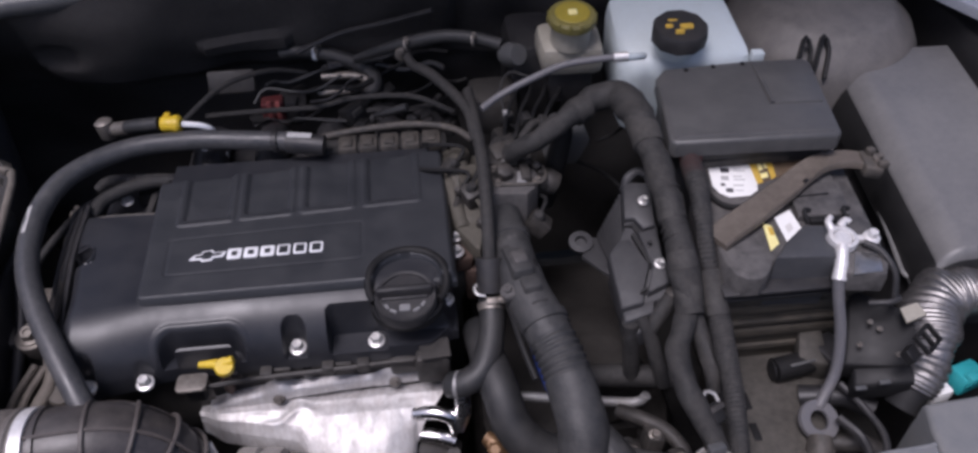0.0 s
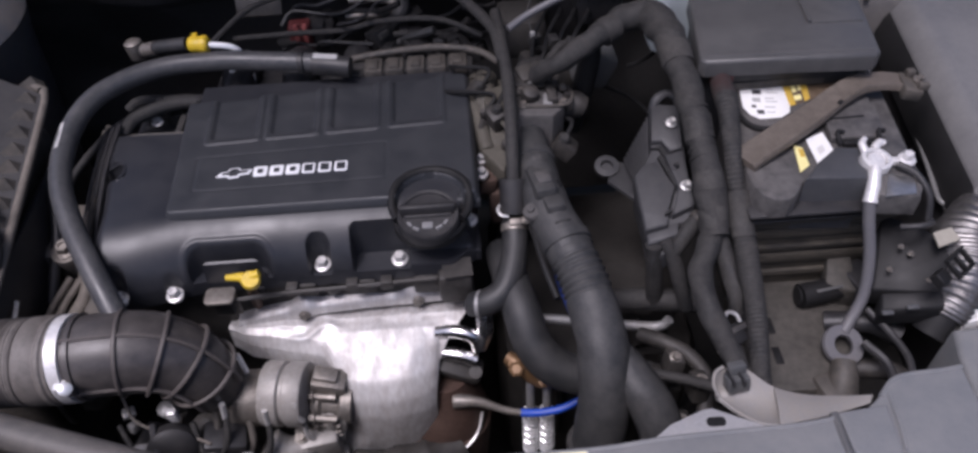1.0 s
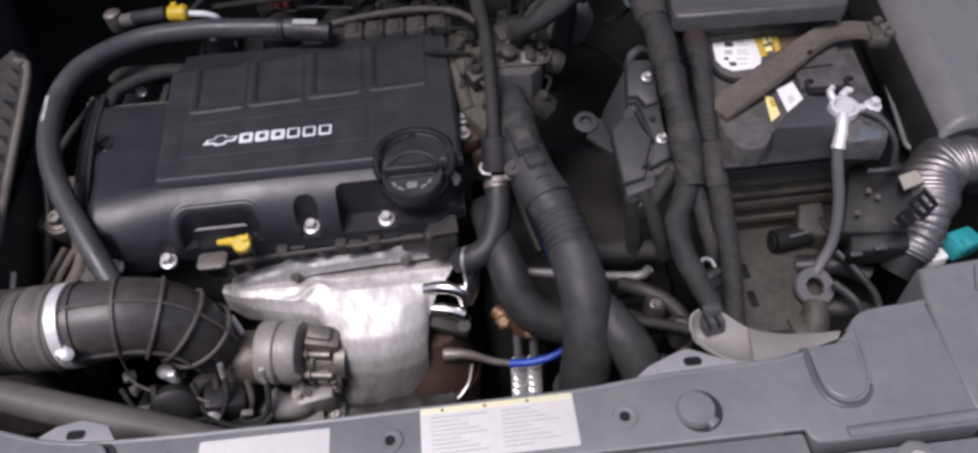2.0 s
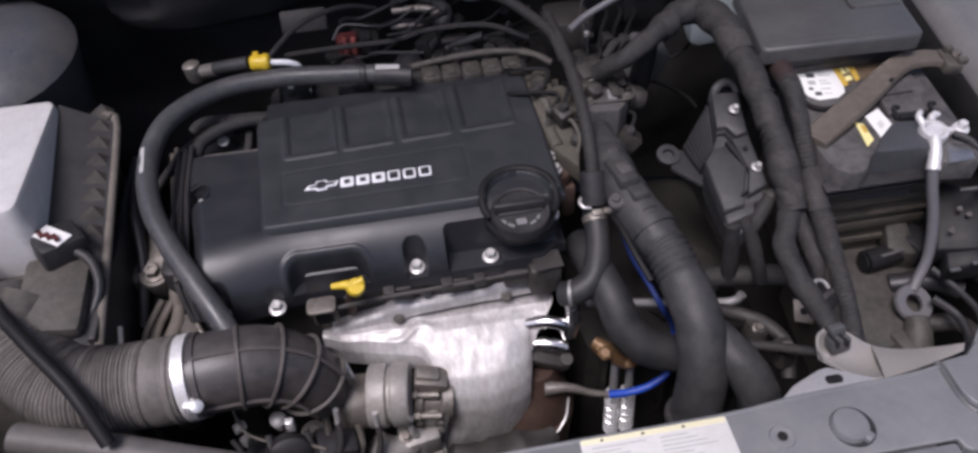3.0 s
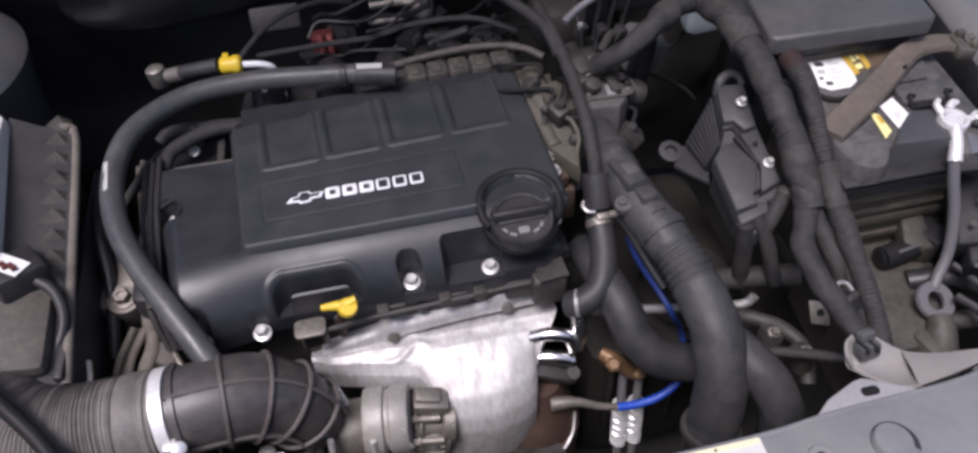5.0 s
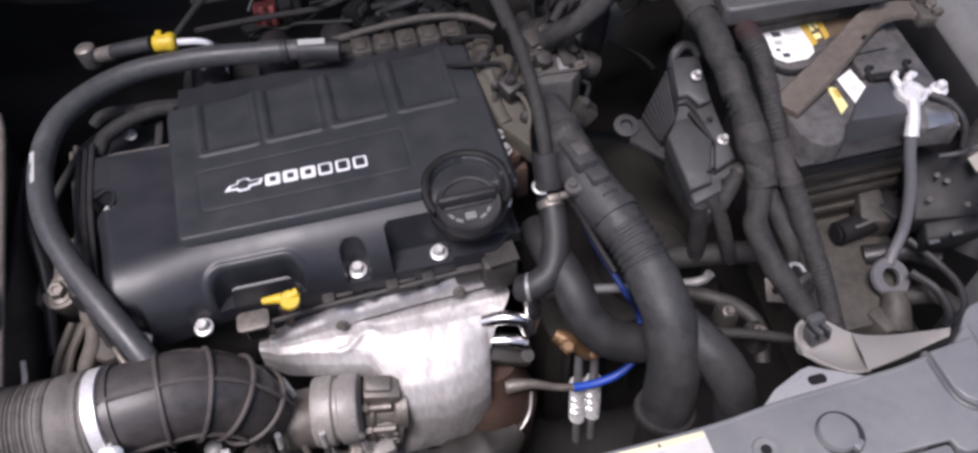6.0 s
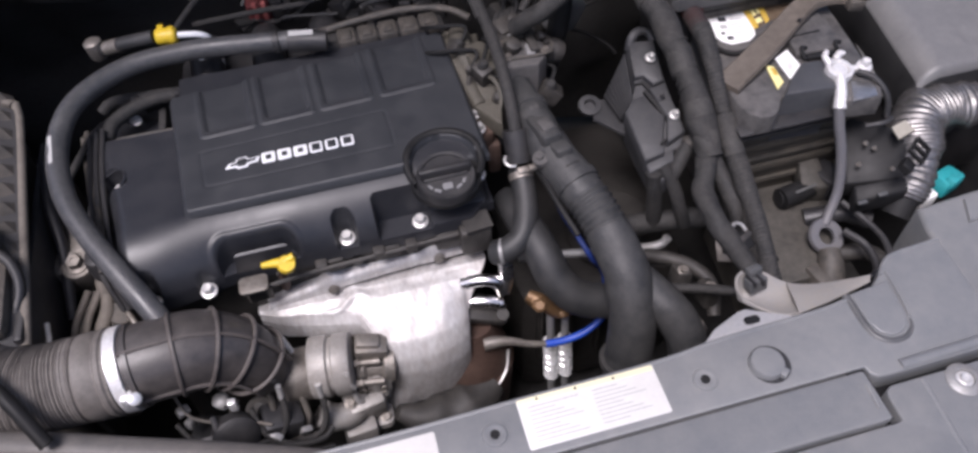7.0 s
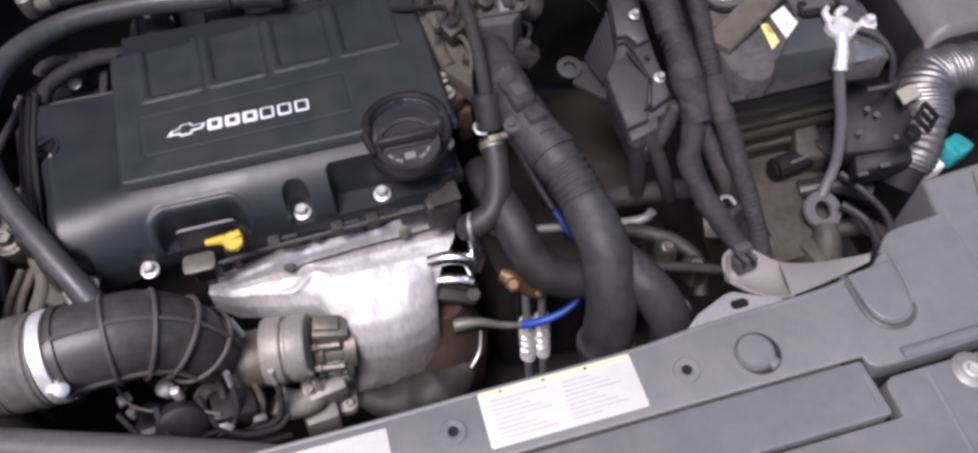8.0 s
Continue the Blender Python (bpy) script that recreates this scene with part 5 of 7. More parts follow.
loft(b, [(0.0155, -0.0045), (0.0165, -0.004), (0.0165, 0.004), (0.0155, 0.0045)], (0.0585, 0.592, 0.763), (0, 0.82, 0.5), 28)
box(b, (0.052, 0.583, 0.772), (0.066, 0.592, 0.782), 0.002, (30, 0, 0))
loft(b, [(0.005, 0), (0.005, 0.012)], (0.066, 0.586, 0.780), (1, 0, 0), 10)
part("worm_clamp", b, CAST, radhose)
b = B()
loft(b, [(0.0155, -0.0025), (0.0168, -0.002), (0.0168, 0.002), (0.0155, 0.0025)], (0.012, 0.5175, 0.7175), (1, -0.3, 0.2), 24)
part("spring_clamp", b, LEADGREY, radhose)
lowhose = thing("lower_hose", "wide black rubber lower coolant hose", "hose", (0.10, 0.46, 0.63))
LOWPATH = [(0.040, 0.60, 0.715), (0.048, 0.555, 0.722), (0.058, 0.508, 0.716), (0.069, 0.476, 0.690), (0.092, 0.458, 0.668), (0.128, 0.450, 0.655), (0.170, 0.446, 0.648), (0.20, 0.445, 0.645)]
part("hose", tube(B(), LOWPATH, [0.019, 0.0215, 0.0225, 0.023, 0.0225, 0.022], 18, 0.006), RUBBER, lowhose)
part("clamp", loft(B(), [(0.022, -0.006), (0.0245, -0.0055), (0.0245, 0.0055), (0.022, 0.006)], (0.188, 0.4455, 0.6465), (1, -0.03, -0.08), 30), DARKMETAL, lowhose)

charge = thing("charge_pipe", "black charge air pipe with a ribbed bellows section", "air pipe", (0.12, 0.5, 0.6))
part("upper_pipe", tube(B(), [(0.090, 0.715, 0.800), (0.088, 0.680, 0.806), (0.090, 0.640, 0.804), (0.096, 0.595, 0.798), (0.106, 0.560, 0.790), (0.116, 0.532, 0.781)], [0.018, 0.0205, 0.0235, 0.0255, 0.0265, 0.0268], 28, 0.005, dents=0.08), CHARGE, charge)
part("bellows", tube(B(), [(0.114, 0.536, 0.782), (0.121, 0.517, 0.776), (0.128, 0.494, 0.767), (0.132, 0.476, 0.760)], lambda s: 0.0262 + 0.0014 * math.sin(s * 2 * math.pi / 0.0085) * ramp(0.010, 0.016, s) * ramp(0.062, 0.056, s), 30, 0.0012), CHARGE, charge, sharp=80)
part("lower_pipe", tube(B(), [(0.1305, 0.482, 0.762), (0.136, 0.455, 0.750), (0.139, 0.428, 0.733), (0.139, 0.405, 0.706), (0.136, 0.390, 0.672), (0.133, 0.382, 0.640), (0.130, 0.380, 0.615)], [0.0268, 0.0272, 0.0282, 0.0290, 0.0288, 0.0285], 28, 0.005, dents=0.05), CHARGE, charge)
part("end_lip", loft(B(), [(0.0285, -0.004), (0.0335, -0.003), (0.0345, 0.002), (0.0335, 0.006), (0.0285, 0.007)], (0.131, 0.380, 0.622), (0.08, 0.16, 1), 32), LOOM, charge)
part("stub", tube(B(), [(0.130, 0.380, 0.618), (0.128, 0.376, 0.58), (0.127, 0.374, 0.52)], 0.025, 20), DEEP, charge)
b = B()
box(b, (0.078, 0.580, 0.808), (0.104, 0.634, 0.8285), 0.006, (-7, 0, 10))
box(b, (0.090, 0.560, 0.806), (0.112, 0.592, 0.8230), 0.004, (-9, 0, 12))
part("sensor_boss", b, CHARGE, charge)
b = B()
box(b, (0.084, 0.592, 0.822), (0.102, 0.616, 0.8330), 0.004, (-7, 0, 10))
box(b, (0.082, 0.636, 0.818), (0.096, 0.652, 0.8275), 0.003, (-5, 0, 4))
part("sensor", b, CHARGEDUST, charge)
part("sensor_slot", box(B(), (0.094, 0.5665, 0.8165), (0.1075, 0.5690, 0.8210), 0.0005, (-9, 0, 14)), BLACK, charge)
part("rib", box(B(), (0.100, 0.5475, 0.8080), (0.118, 0.5495, 0.8150), 0.0005, (-14, 0, 14)), LOOM, charge)
part("sensor_clip", box(B(), (0.106, 0.600, 0.805), (0.1125, 0.612, 0.8190), 0.002, (0, 10, 8)), BLACK, charge)
b = loft(B(), [(0.0105, 0), (0.0108, 0.007), (0.0095, 0.009), (0.005, 0.009)], (0.079, 0.574, 0.802), (-0.3, -0.2, 1), 18)
hexbolt(b, (0.0765, 0.572, 0.8105), 0.005, 0.004, (-0.3, -0.2, 1))
part("sensor_bolt", b, CHARGEDUST, charge)
for (at, ax, r) in (((0.089, 0.660, 0.805), (0.02, -1, 0), 0.0245), ((0.1125, 0.543, 0.785), (0.30, -1, -0.28), 0.0285)):
    part("band", loft(B(), [(r - 0.002, -0.006), (r, -0.005), (r, 0.005), (r - 0.002, 0.006)], at, ax, 30), CHARGE, charge)
pipe("branch_hose", [(0.150, 0.432, 0.725), (0.166, 0.410, 0.715), (0.182, 0.388, 0.700), (0.194, 0.366, 0.675), (0.200, 0.35, 0.62)], [0.021, 0.024, 0.0245, 0.0235], CHARGE, "second dusty branch hose beside the charge pipe", dents=0.08)
fitting = thing("line_fitting", "brown brass line fitting with two sprung pipes", "pipe fitting", (0.07, 0.47, 0.42))
b = B()
box(b, (0.036, 0.484, 0.612), (0.060, 0.502, 0.640), 0.007, (25, 35, -35))
tube(b, [(0.040, 0.500, 0.634), (0.052, 0.490, 0.630), (0.066, 0.482, 0.616), (0.078, 0.478, 0.604)], [0.008, 0.011, 0.009, 0.008], 12, 0.004, dents=0.2)
loft(b, [(0.008, 0), (0.010, 0.003), (0.010, 0.009), (0.006, 0.012)], (0.050, 0.484, 0.628), (-0.1, -0.6, 1), 6)
loft(b, [(0.006, 0), (0.008, 0.002), (0.008, 0.008), (0.005, 0.010)], (0.080, 0.477, 0.604), (0.3, -0.3, 1), 6)
tube(b, [(0.080, 0.480, 0.604), (0.092, 0.478, 0.600)], 0.005, 10, 0.004)
part("block", b, BRASS, fitting)
for x in (0.066, 0.087):
    b = B()
    tube(b, [(x, 0.484, 0.60), (x, 0.478, 0.55), (x - 0.001, 0.465, 0.46), (x, 0.46, 0.40)], 0.0055, 12)
    p = part("pipe", b, LEADGREY, fitting)
    b = B()
    pts = [Vector((x - 0.0005 + 0.0085 * math.cos(a), 0.477 + 0.0085 * math.sin(a) - 0.00016 * a, 0.540 - 0.00115 * a)) for a in [k * math.pi / 5 for k in range(110)]]
    tube(b, pts, 0.0026, 6, 0.02)
    part("coil", b, CHROME, p)
wrap = thing("blue_wire", "blue taped wire hanging under the charge pipe", "wire", (0.10, 0.47, 0.56))
part("tape", tube(B(), [(0.052, 0.457, 0.572), (0.075, 0.455, 0.572), (0.105, 0.456, 0.578), (0.132, 0.464, 0.590), (0.143, 0.474, 0.602)], [0.0055, 0.0052, 0.0048, 0.0044], 12), BLUE, wrap)
part("lead", tube(B(), [(0.143, 0.474, 0.602), (0.149, 0.492, 0.598), (0.152, 0.512, 0.612), (0.143, 0.512, 0.640), (0.130, 0.504, 0.668), (0.121, 0.504, 0.690), (0.114, 0.525, 0.70), (0.107, 0.572, 0.70), (0.104, 0.61, 0.705)], 0.0038, 10), DARKBLUE, wrap)
part("sleeve", tube(B(), [(0.096, 0.483, 0.762), (0.086, 0.520, 0.773), (0.080, 0.56, 0.778), (0.074, 0.60, 0.775)], 0.0040, 10), BLACK, wrap)
pipe("thin_hose", [(0.185, 0.43, 0.69), (0.227, 0.409, 0.70), (0.249, 0.393, 0.71), (0.275, 0.378, 0.715)], 0.006, LOOM, "thin dusty hose crossing the gap by the deflector", "hose", 10)
pipe("thin_hose", [(0.20, 0.50, 0.66), (0.225, 0.478, 0.67), (0.25, 0.46, 0.665), (0.262, 0.433, 0.66), (0.255, 0.40, 0.64)], 0.009, GREASY, "greasy short hose beside the transmission", "hose", 12, 0.08)
for x, y, z in ((0.230, 0.455, 0.675), (0.205, 0.445, 0.66), (0.250, 0.42, 0.68), (0.225, 0.39, 0.65)):
    lug = thing("bracket_lug", "small greasy bracket lug with a bolt", "bracket", (x, y, z - 0.03), group="bracket lugs")
    part("block", box(B(), (x - 0.014, y - 0.010, z - 0.03), (x + 0.012, y + 0.010, z), 0.004, (10, 12, x * 400)), GREASY, lug)
    part("bolt", hexbolt(B(), (x, y - 0.002, z + 0.001), 0.005, 0.006, (0.1, -0.3, 1)), CAST, lug)
pipe("steel_pipe", [(0.04, 0.545, 0.655), (0.10, 0.535, 0.655), (0.17, 0.525, 0.65), (0.225, 0.515, 0.652), (0.238, 0.515, 0.665)], 0.006, LEADGREY, "bare steel coolant pipe under the hoses", "pipe")
pipe("cross_hose", [(0.16, 0.55, 0.665), (0.20, 0.538, 0.68), (0.24, 0.525, 0.69), (0.285, 0.508, 0.70)], 0.014, LOOM, "dusty cross hose under the control unit")
gear = thing("transmission_case", "dark cast transmission case low in the bay", "transmission", (0.18, 0.6, 0.3))
b = B()
box(b, (0.03, 0.52, 0.30), (0.30, 0.85, 0.58), 0.04)
loft(b, [(0.06, 0), (0.07, 0.02), (0.05, 0.05)], (0.2, 0.60, 0.57), (0, 0, 1), 24)
part("case", b, DEEP, gear)
for k in range(5):
    part("rib", box(B(), (0.06 + 0.045 * k, 0.505, 0.42), (0.066 + 0.045 * k, 0.53, 0.57), 0.002), DEEP, gear)
b = B()
for x, y, z in ((0.235, 0.47, 0.60), (0.215, 0.49, 0.60), (0.20, 0.46, 0.58)):
    hexbolt(b, (x, y, z), 0.006, 0.007, (0, -0.6, 1))
box(b, (0.19, 0.455, 0.56), (0.25, 0.50, 0.60), 0.008)
part("lug", b, DARKMETAL, gear)

# ---- control unit and looms ----
ecm = thing("control_unit", "dusty finned aluminium engine control unit", "control unit", (0.23, 0.61, 0.74))


def slab(bm, a, b, c, d, down, bevel=0.003):
    """A thick plate under four top corners, with rounded edges."""
    t = bmesh.new()
    hi = [t.verts.new(p) for p in (a, b, c, d)]
    lo = [t.verts.new(Vector(p) + Vector(down)) for p in (a, b, c, d)]
    t.faces.new(hi)
    t.faces.new(lo[::-1])
    for i in range(4):
        k = (i + 1) % 4
        t.faces.new((hi[i], lo[i], lo[k], hi[k]))
    bmesh.ops.recalc_face_normals(t, faces=t.faces)
    bmesh.ops.bevel(t, geom=t.edges[:], offset=bevel, segments=2, affect="EDGES", profile=0.5)
    join(bm, t)
    return bm


def unit_plate(outline, lift, thick, bevel=0.002):
    """A plate whose top follows the control unit's sloping face."""
    bm = prism(B(), outline, -thick, 0.0, bevel)
    for v in bm.verts:
        v.co.z += 0.787 + 0.32 * (v.co.y - 0.545) + 0.24 * (v.co.x - 0.214) + lift
    return bm


part("case", unit_plate([(0.208, 0.548), (0.258, 0.552), (0.264, 0.690), (0.232, 0.701), (0.224, 0.645), (0.203, 0.612)], 0.0, 0.045, 0.003), ECMGREY, ecm)
part("lid", unit_plate([(0.2255, 0.652), (0.2365, 0.6500), (0.2440, 0.6340), (0.2580, 0.6350), (0.2635, 0.690), (0.2335, 0.700)], 0.007, 0.010, 0.0025), ECMGREY, ecm)
part("housing", unit_plate([(0.199, 0.612), (0.212, 0.6240), (0.226, 0.6240), (0.2415, 0.588), (0.2300, 0.562), (0.226, 0.546), (0.201, 0.545)], 0.010, 0.020, 0.003), ECMGREY, ecm)
part("rail", unit_plate([(0.2370, 0.6300), (0.2570, 0.6300), (0.2580, 0.562), (0.2330, 0.556), (0.2440, 0.586)], 0.0085, 0.014, 0.002), ECMGREY, ecm)
part("seam", unit_plate([(0.2290, 0.630), (0.2330, 0.632), (0.2440, 0.592), (0.2415, 0.589)], 0.0075, 0.004, 0), BLACK, ecm)
part("seam", unit_plate([(0.2245, 0.6460), (0.2360, 0.6470), (0.2430, 0.6315), (0.2380, 0.6300), (0.2330, 0.6430)], 0.003, 0.004, 0), BLACK, ecm)
b = unit_plate([(0.203, 0.533), (0.236, 0.537), (0.240, 0.552), (0.203, 0.549)], 0.002, 0.030, 0.003)
join(b, unit_plate([(0.207, 0.523), (0.226, 0.526), (0.228, 0.540), (0.206, 0.538)], -0.008, 0.025, 0.003))
part("plug", b, ECMGREY, ecm)
part("plug_slot", unit_plate([(0.2235, 0.5545), (0.2325, 0.5575), (0.2335, 0.5605), (0.2240, 0.5575)], 0.0135, 0.004, 0), BLACK, ecm)
part("side_plate", slab(B(), (0.211, 0.645, 0.766), (0.224, 0.645, 0.802), (0.232, 0.702, 0.830), (0.206, 0.697, 0.764), (0.010, 0.004, -0.02), 0.002), ECMGREY, ecm)
for k in range(9):
    f = (k + 0.5) / 9
    p0, p1 = Vector((0.2105, 0.645, 0.768)).lerp(Vector((0.2235, 0.645, 0.803)), f), Vector((0.2055, 0.695, 0.766)).lerp(Vector((0.2315, 0.701, 0.831)), f)
    part("fin", tube(B(), [p0, (p0 + p1) / 2, p1], 0.0008, 6, 0.02, 1.3), ECMGREY, ecm)
for at in ((0.252, 0.585, 0.8185), (0.250, 0.665, 0.8450), (0.2455, 0.612, 0.8240)):
    part("bolt", hexbolt(B(), at, 0.0045 if at[1] != 0.612 else 0.003, 0.006, (0.1, -0.3, 1)), STEEL if at[1] != 0.612 else ECMGREY, ecm)
part("hook", tube(B(), [(0.236, 0.697, 0.836), (0.240, 0.703, 0.850), (0.252, 0.708, 0.855), (0.263, 0.704, 0.853), (0.266, 0.695, 0.846)], [0.007, 0.0065, 0.0055, 0.005], 10, 0.004, dents=0.1), ECMGREY, ecm)
b = B()
prism(b, [(0.182, 0.668), (0.212, 0.628), (0.224, 0.66), (0.216, 0.70), (0.196, 0.702)], 0.752, 0.757, 0.002)
loft(b, [(0.013, -0.004), (0.0155, 0.0), (0.0155, 0.006), (0.008, 0.007), (0.007, 0.001), (0.0, 0.001)], (0.184, 0.690, 0.758), (0, -0.3, 1), 24)
part("ear", b, ECMGREY, ecm)
for pts, r in (([(0.222, 0.538, 0.785), (0.232, 0.524, 0.765), (0.240, 0.512, 0.735), (0.250, 0.505, 0.70)], 0.0085), ([(0.210, 0.535, 0.780), (0.214, 0.530, 0.74), (0.220, 0.528, 0.68)], 0.010), ([(0.261, 0.552, 0.800), (0.250, 0.543, 0.793), (0.238, 0.532, 0.782), (0.230, 0.526, 0.765)], [0.0085, 0.0100, 0.0085, 0.007])):
    part("lead", tube(B(), pts, r, 12, dents=0.08), LOOM, ecm)
part("boot", loft(B(), [(0.005, 0), (0.0105, 0.002), (0.0110, 0.010), (0.008, 0.013)], (0.256, 0.548, 0.797), (0.8, 0.5, 0.4), 16), DIRTY, ecm)

mainloom = thing("wiring_loom", "thick dusty black wiring loom in split conduit", "wiring", (0.26, 0.6, 0.76))
part("conduit", tube(B(), [(0.100, 0.765, 0.855), (0.128, 0.745, 0.885), (0.164, 0.757, 0.903), (0.208, 0.790, 0.908), (0.240, 0.790, 0.914), (0.255, 0.745, 0.914), (0.258, 0.690, 0.904), (0.262, 0.635, 0.888), (0.265, 0.585, 0.864), (0.268, 0.540, 0.830), (0.268, 0.512, 0.812)], [0.012, 0.0125, 0.0135, 0.017, 0.020, 0.019, 0.0165, 0.0155, 0.0150, 0.0165, 0.0150], 20, 0.003, dents=0.22), LOOM, mainloom)
part("front_branch", tube(B(), [(0.266, 0.520, 0.812), (0.257, 0.500, 0.803), (0.246, 0.480, 0.797), (0.243, 0.455, 0.792), (0.246, 0.430, 0.786), (0.252, 0.410, 0.778), (0.262, 0.388, 0.765), (0.268, 0.36, 0.755)], [0.0125, 0.0125, 0.0125, 0.0115, 0.0105], 16, 0.004, dents=0.16), LOOM, mainloom)
part("side_branch", tube(B(), [(0.272, 0.520, 0.808), (0.277, 0.505, 0.796), (0.279, 0.485, 0.786), (0.281, 0.462, 0.776), (0.281, 0.448, 0.760)], [0.0105, 0.0095, 0.009, 0.008], 12, 0.004, dents=0.2), LOOM, mainloom)
for at, ax, r, n in (((0.2565, 0.715, 0.909), (0.05, -1, -0.2), 0.0186, 0.022), ((0.2635, 0.612, 0.877), (0, -1, -0.5), 0.0162, 0.014), ((0.2665, 0.560, 0.846), (0, -1, -0.7), 0.0166, 0.008), ((0.268, 0.528, 0.821), (0, -1, -0.7), 0.0162, 0.010), ((0.190, 0.776, 0.905), (1, 0.6, 0.1), 0.0168, 0.010)):
    part("tape", tube(B(), [Vector(at) - Vector(ax).normalized() * n, Vector(at) + Vector((0, 0, 0.001)), Vector(at) + Vector(ax).normalized() * n], r, 18, 0.003, dents=0.10), DUSTTAPE, mainloom)
for k in range(7):
    q = Vector((0.2625, 0.632, 0.887)).lerp(Vector((0.2652, 0.582, 0.862)), k / 6)
    part("tape_turn", loft(B(), [(0.0150, -0.0016), (0.0164, -0.001), (0.0164, 0.001), (0.0150, 0.0016)], q, (0.1, -1, -0.45 + 0.06 * (k % 3)), 18), LOOM, mainloom)
lead = thing("battery_lead", "black sleeved positive battery lead", "cable", (0.29, 0.54, 0.77))
LEAD = [(0.312, 0.705, 0.885), (0.303, 0.672, 0.892), (0.298, 0.635, 0.894), (0.295, 0.600, 0.882), (0.294, 0.565, 0.858), (0.297, 0.530, 0.824), (0.297, 0.480, 0.797), (0.294, 0.440, 0.782), (0.289, 0.405, 0.775), (0.284, 0.375, 0.765), (0.280, 0.35, 0.750)]
part("conduit", tube(B(), LEAD, lambda s: 0.0108 + 0.0012 * math.sin(s * 31) + 0.0005 * math.sin(s * 2 * math.pi / 0.005), 16, 0.0012, dents=0.14), LOOM, lead, sharp=70)
part("tape", tube(B(), [(0.303, 0.676, 0.892), (0.300, 0.655, 0.8945), (0.2985, 0.640, 0.8945)], 0.0121, 14, 0.004, dents=0.1), MAROON, lead, "faded maroon tape")
part("tape", tube(B(), [(0.2955, 0.548, 0.842), (0.297, 0.530, 0.824), (0.297, 0.508, 0.811)], 0.0128, 14, 0.003, dents=0.12), DUSTTAPE, lead)
b = B()
tube(b, [(0.318, 0.706, 0.884), (0.310, 0.694, 0.892), (0.304, 0.678, 0.894)], 0.0135, 14, dents=0.12)
box(b, (0.306, 0.690, 0.880), (0.330, 0.708, 0.896), 0.003)
single("positive_boot", b, RED, "dull red boot on the positive battery terminal", "terminal boot")
pipe("loom_branch", [(0.172, 0.780, 0.895), (0.171, 0.778, 0.872), (0.167, 0.777, 0.845), (0.159, 0.775, 0.805), (0.150, 0.772, 0.76)], [0.011, 0.014, 0.015, 0.014, 0.012], BLACK, "black loom branch hanging from the main loom", "wiring", 12, 0.06)
for pts in ([(0.199, 0.871, 0.76), (0.213, 0.858, 0.76), (0.237, 0.844, 0.755), (0.258, 0.819, 0.75), (0.269, 0.806, 0.74)], [(0.247, 0.892, 0.77), (0.258, 0.89, 0.775), (0.276, 0.901, 0.775), (0.295, 0.924, 0.77)]):
    pipe("thin_wire", pts, 0.0030, BLACK, "thin black wire in the shadow behind the control unit", "wire", 8)
clipb = thing("harness_clip", "small steel harness clip bracket", "bracket", (0.291, 0.463, 0.66))
part("plate", slab(B(), (0.279, 0.456, 0.673), (0.300, 0.449, 0.671), (0.305, 0.471, 0.687), (0.283, 0.478, 0.689), (0.002, 0.003, -0.004), 0.001), CAST, clipb)
part("hole", loft(B(), [(0.0046, 0), (0.0046, 0.0012), (0.0, 0.0012)], (0.292, 0.4635, 0.6808), (0.02, -0.55, 0.83), 14), BLACK, clipb)
part("stay", tube(B(), [(0.292, 0.474, 0.682), (0.296, 0.482, 0.675), (0.302, 0.490, 0.660)], 0.004, 8, 0.004), GREASY, clipb)
plugc = thing("loom_plug", "black wiring plug held between two looms", "plug", (0.268, 0.40, 0.755))
part("shell", box(B(), (0.258, 0.402, 0.758), (0.276, 0.424, 0.780), 0.003, (20, 0, 25)), BLACK, plugc)
part("collar", box(B(), (0.255, 0.412, 0.764), (0.279, 0.419, 0.783), 0.002, (20, 0, 25)), GREASY, plugc)
part("latch", tube(B(), [(0.258, 0.424, 0.783), (0.262, 0.430, 0.787), (0.270, 0.428, 0.786), (0.273, 0.420, 0.783)], 0.0022, 8, 0.003), LEADGREY, plugc)
part("lead", tube(B(), [(0.268, 0.405, 0.766), (0.270, 0.392, 0.762), (0.266, 0.378, 0.750)], 0.005, 10), LOOM, plugc)

# ---- battery corner ----
tray = thing("battery_tray", "dirty brown-black battery tray with cross ribs", "battery tray", (0.40, 0.5, 0.55))
b = B()
prism(b, [(0.300, 0.385), (0.395, 0.385), (0.415, 0.41), (0.46, 0.52), (0.46, 0.545), (0.315, 0.545)], 0.60, 0.700, 0.005)
part("shelf", b, SHELF, tray)
b = B()
box(b, (0.305, 0.532, 0.68), (0.475, 0.560, 0.835), 0.006)
part("front_wall", b, STREAK, tray)
for z, h, d in ((0.716, 0.010, 0.005), (0.738, 0.016, 0.004), (0.763, 0.007, 0.006), (0.781, 0.014, 0.004), (0.806, 0.012, 0.007)):
    b = B()
    box(b, (0.306, 0.533 - d, z), (0.472, 0.538, z + h), 0.0025)
    part("rib", b, STREAK, tray)
for z, d in ((0.832, 0.016), (0.820, 0.012)):
    b = B()
    box(b, (0.300, 0.528 - d, z), (0.440, 0.552, z + 0.005), 0.002)
    part("rim", b, PLASTIC, tray)
b = B()
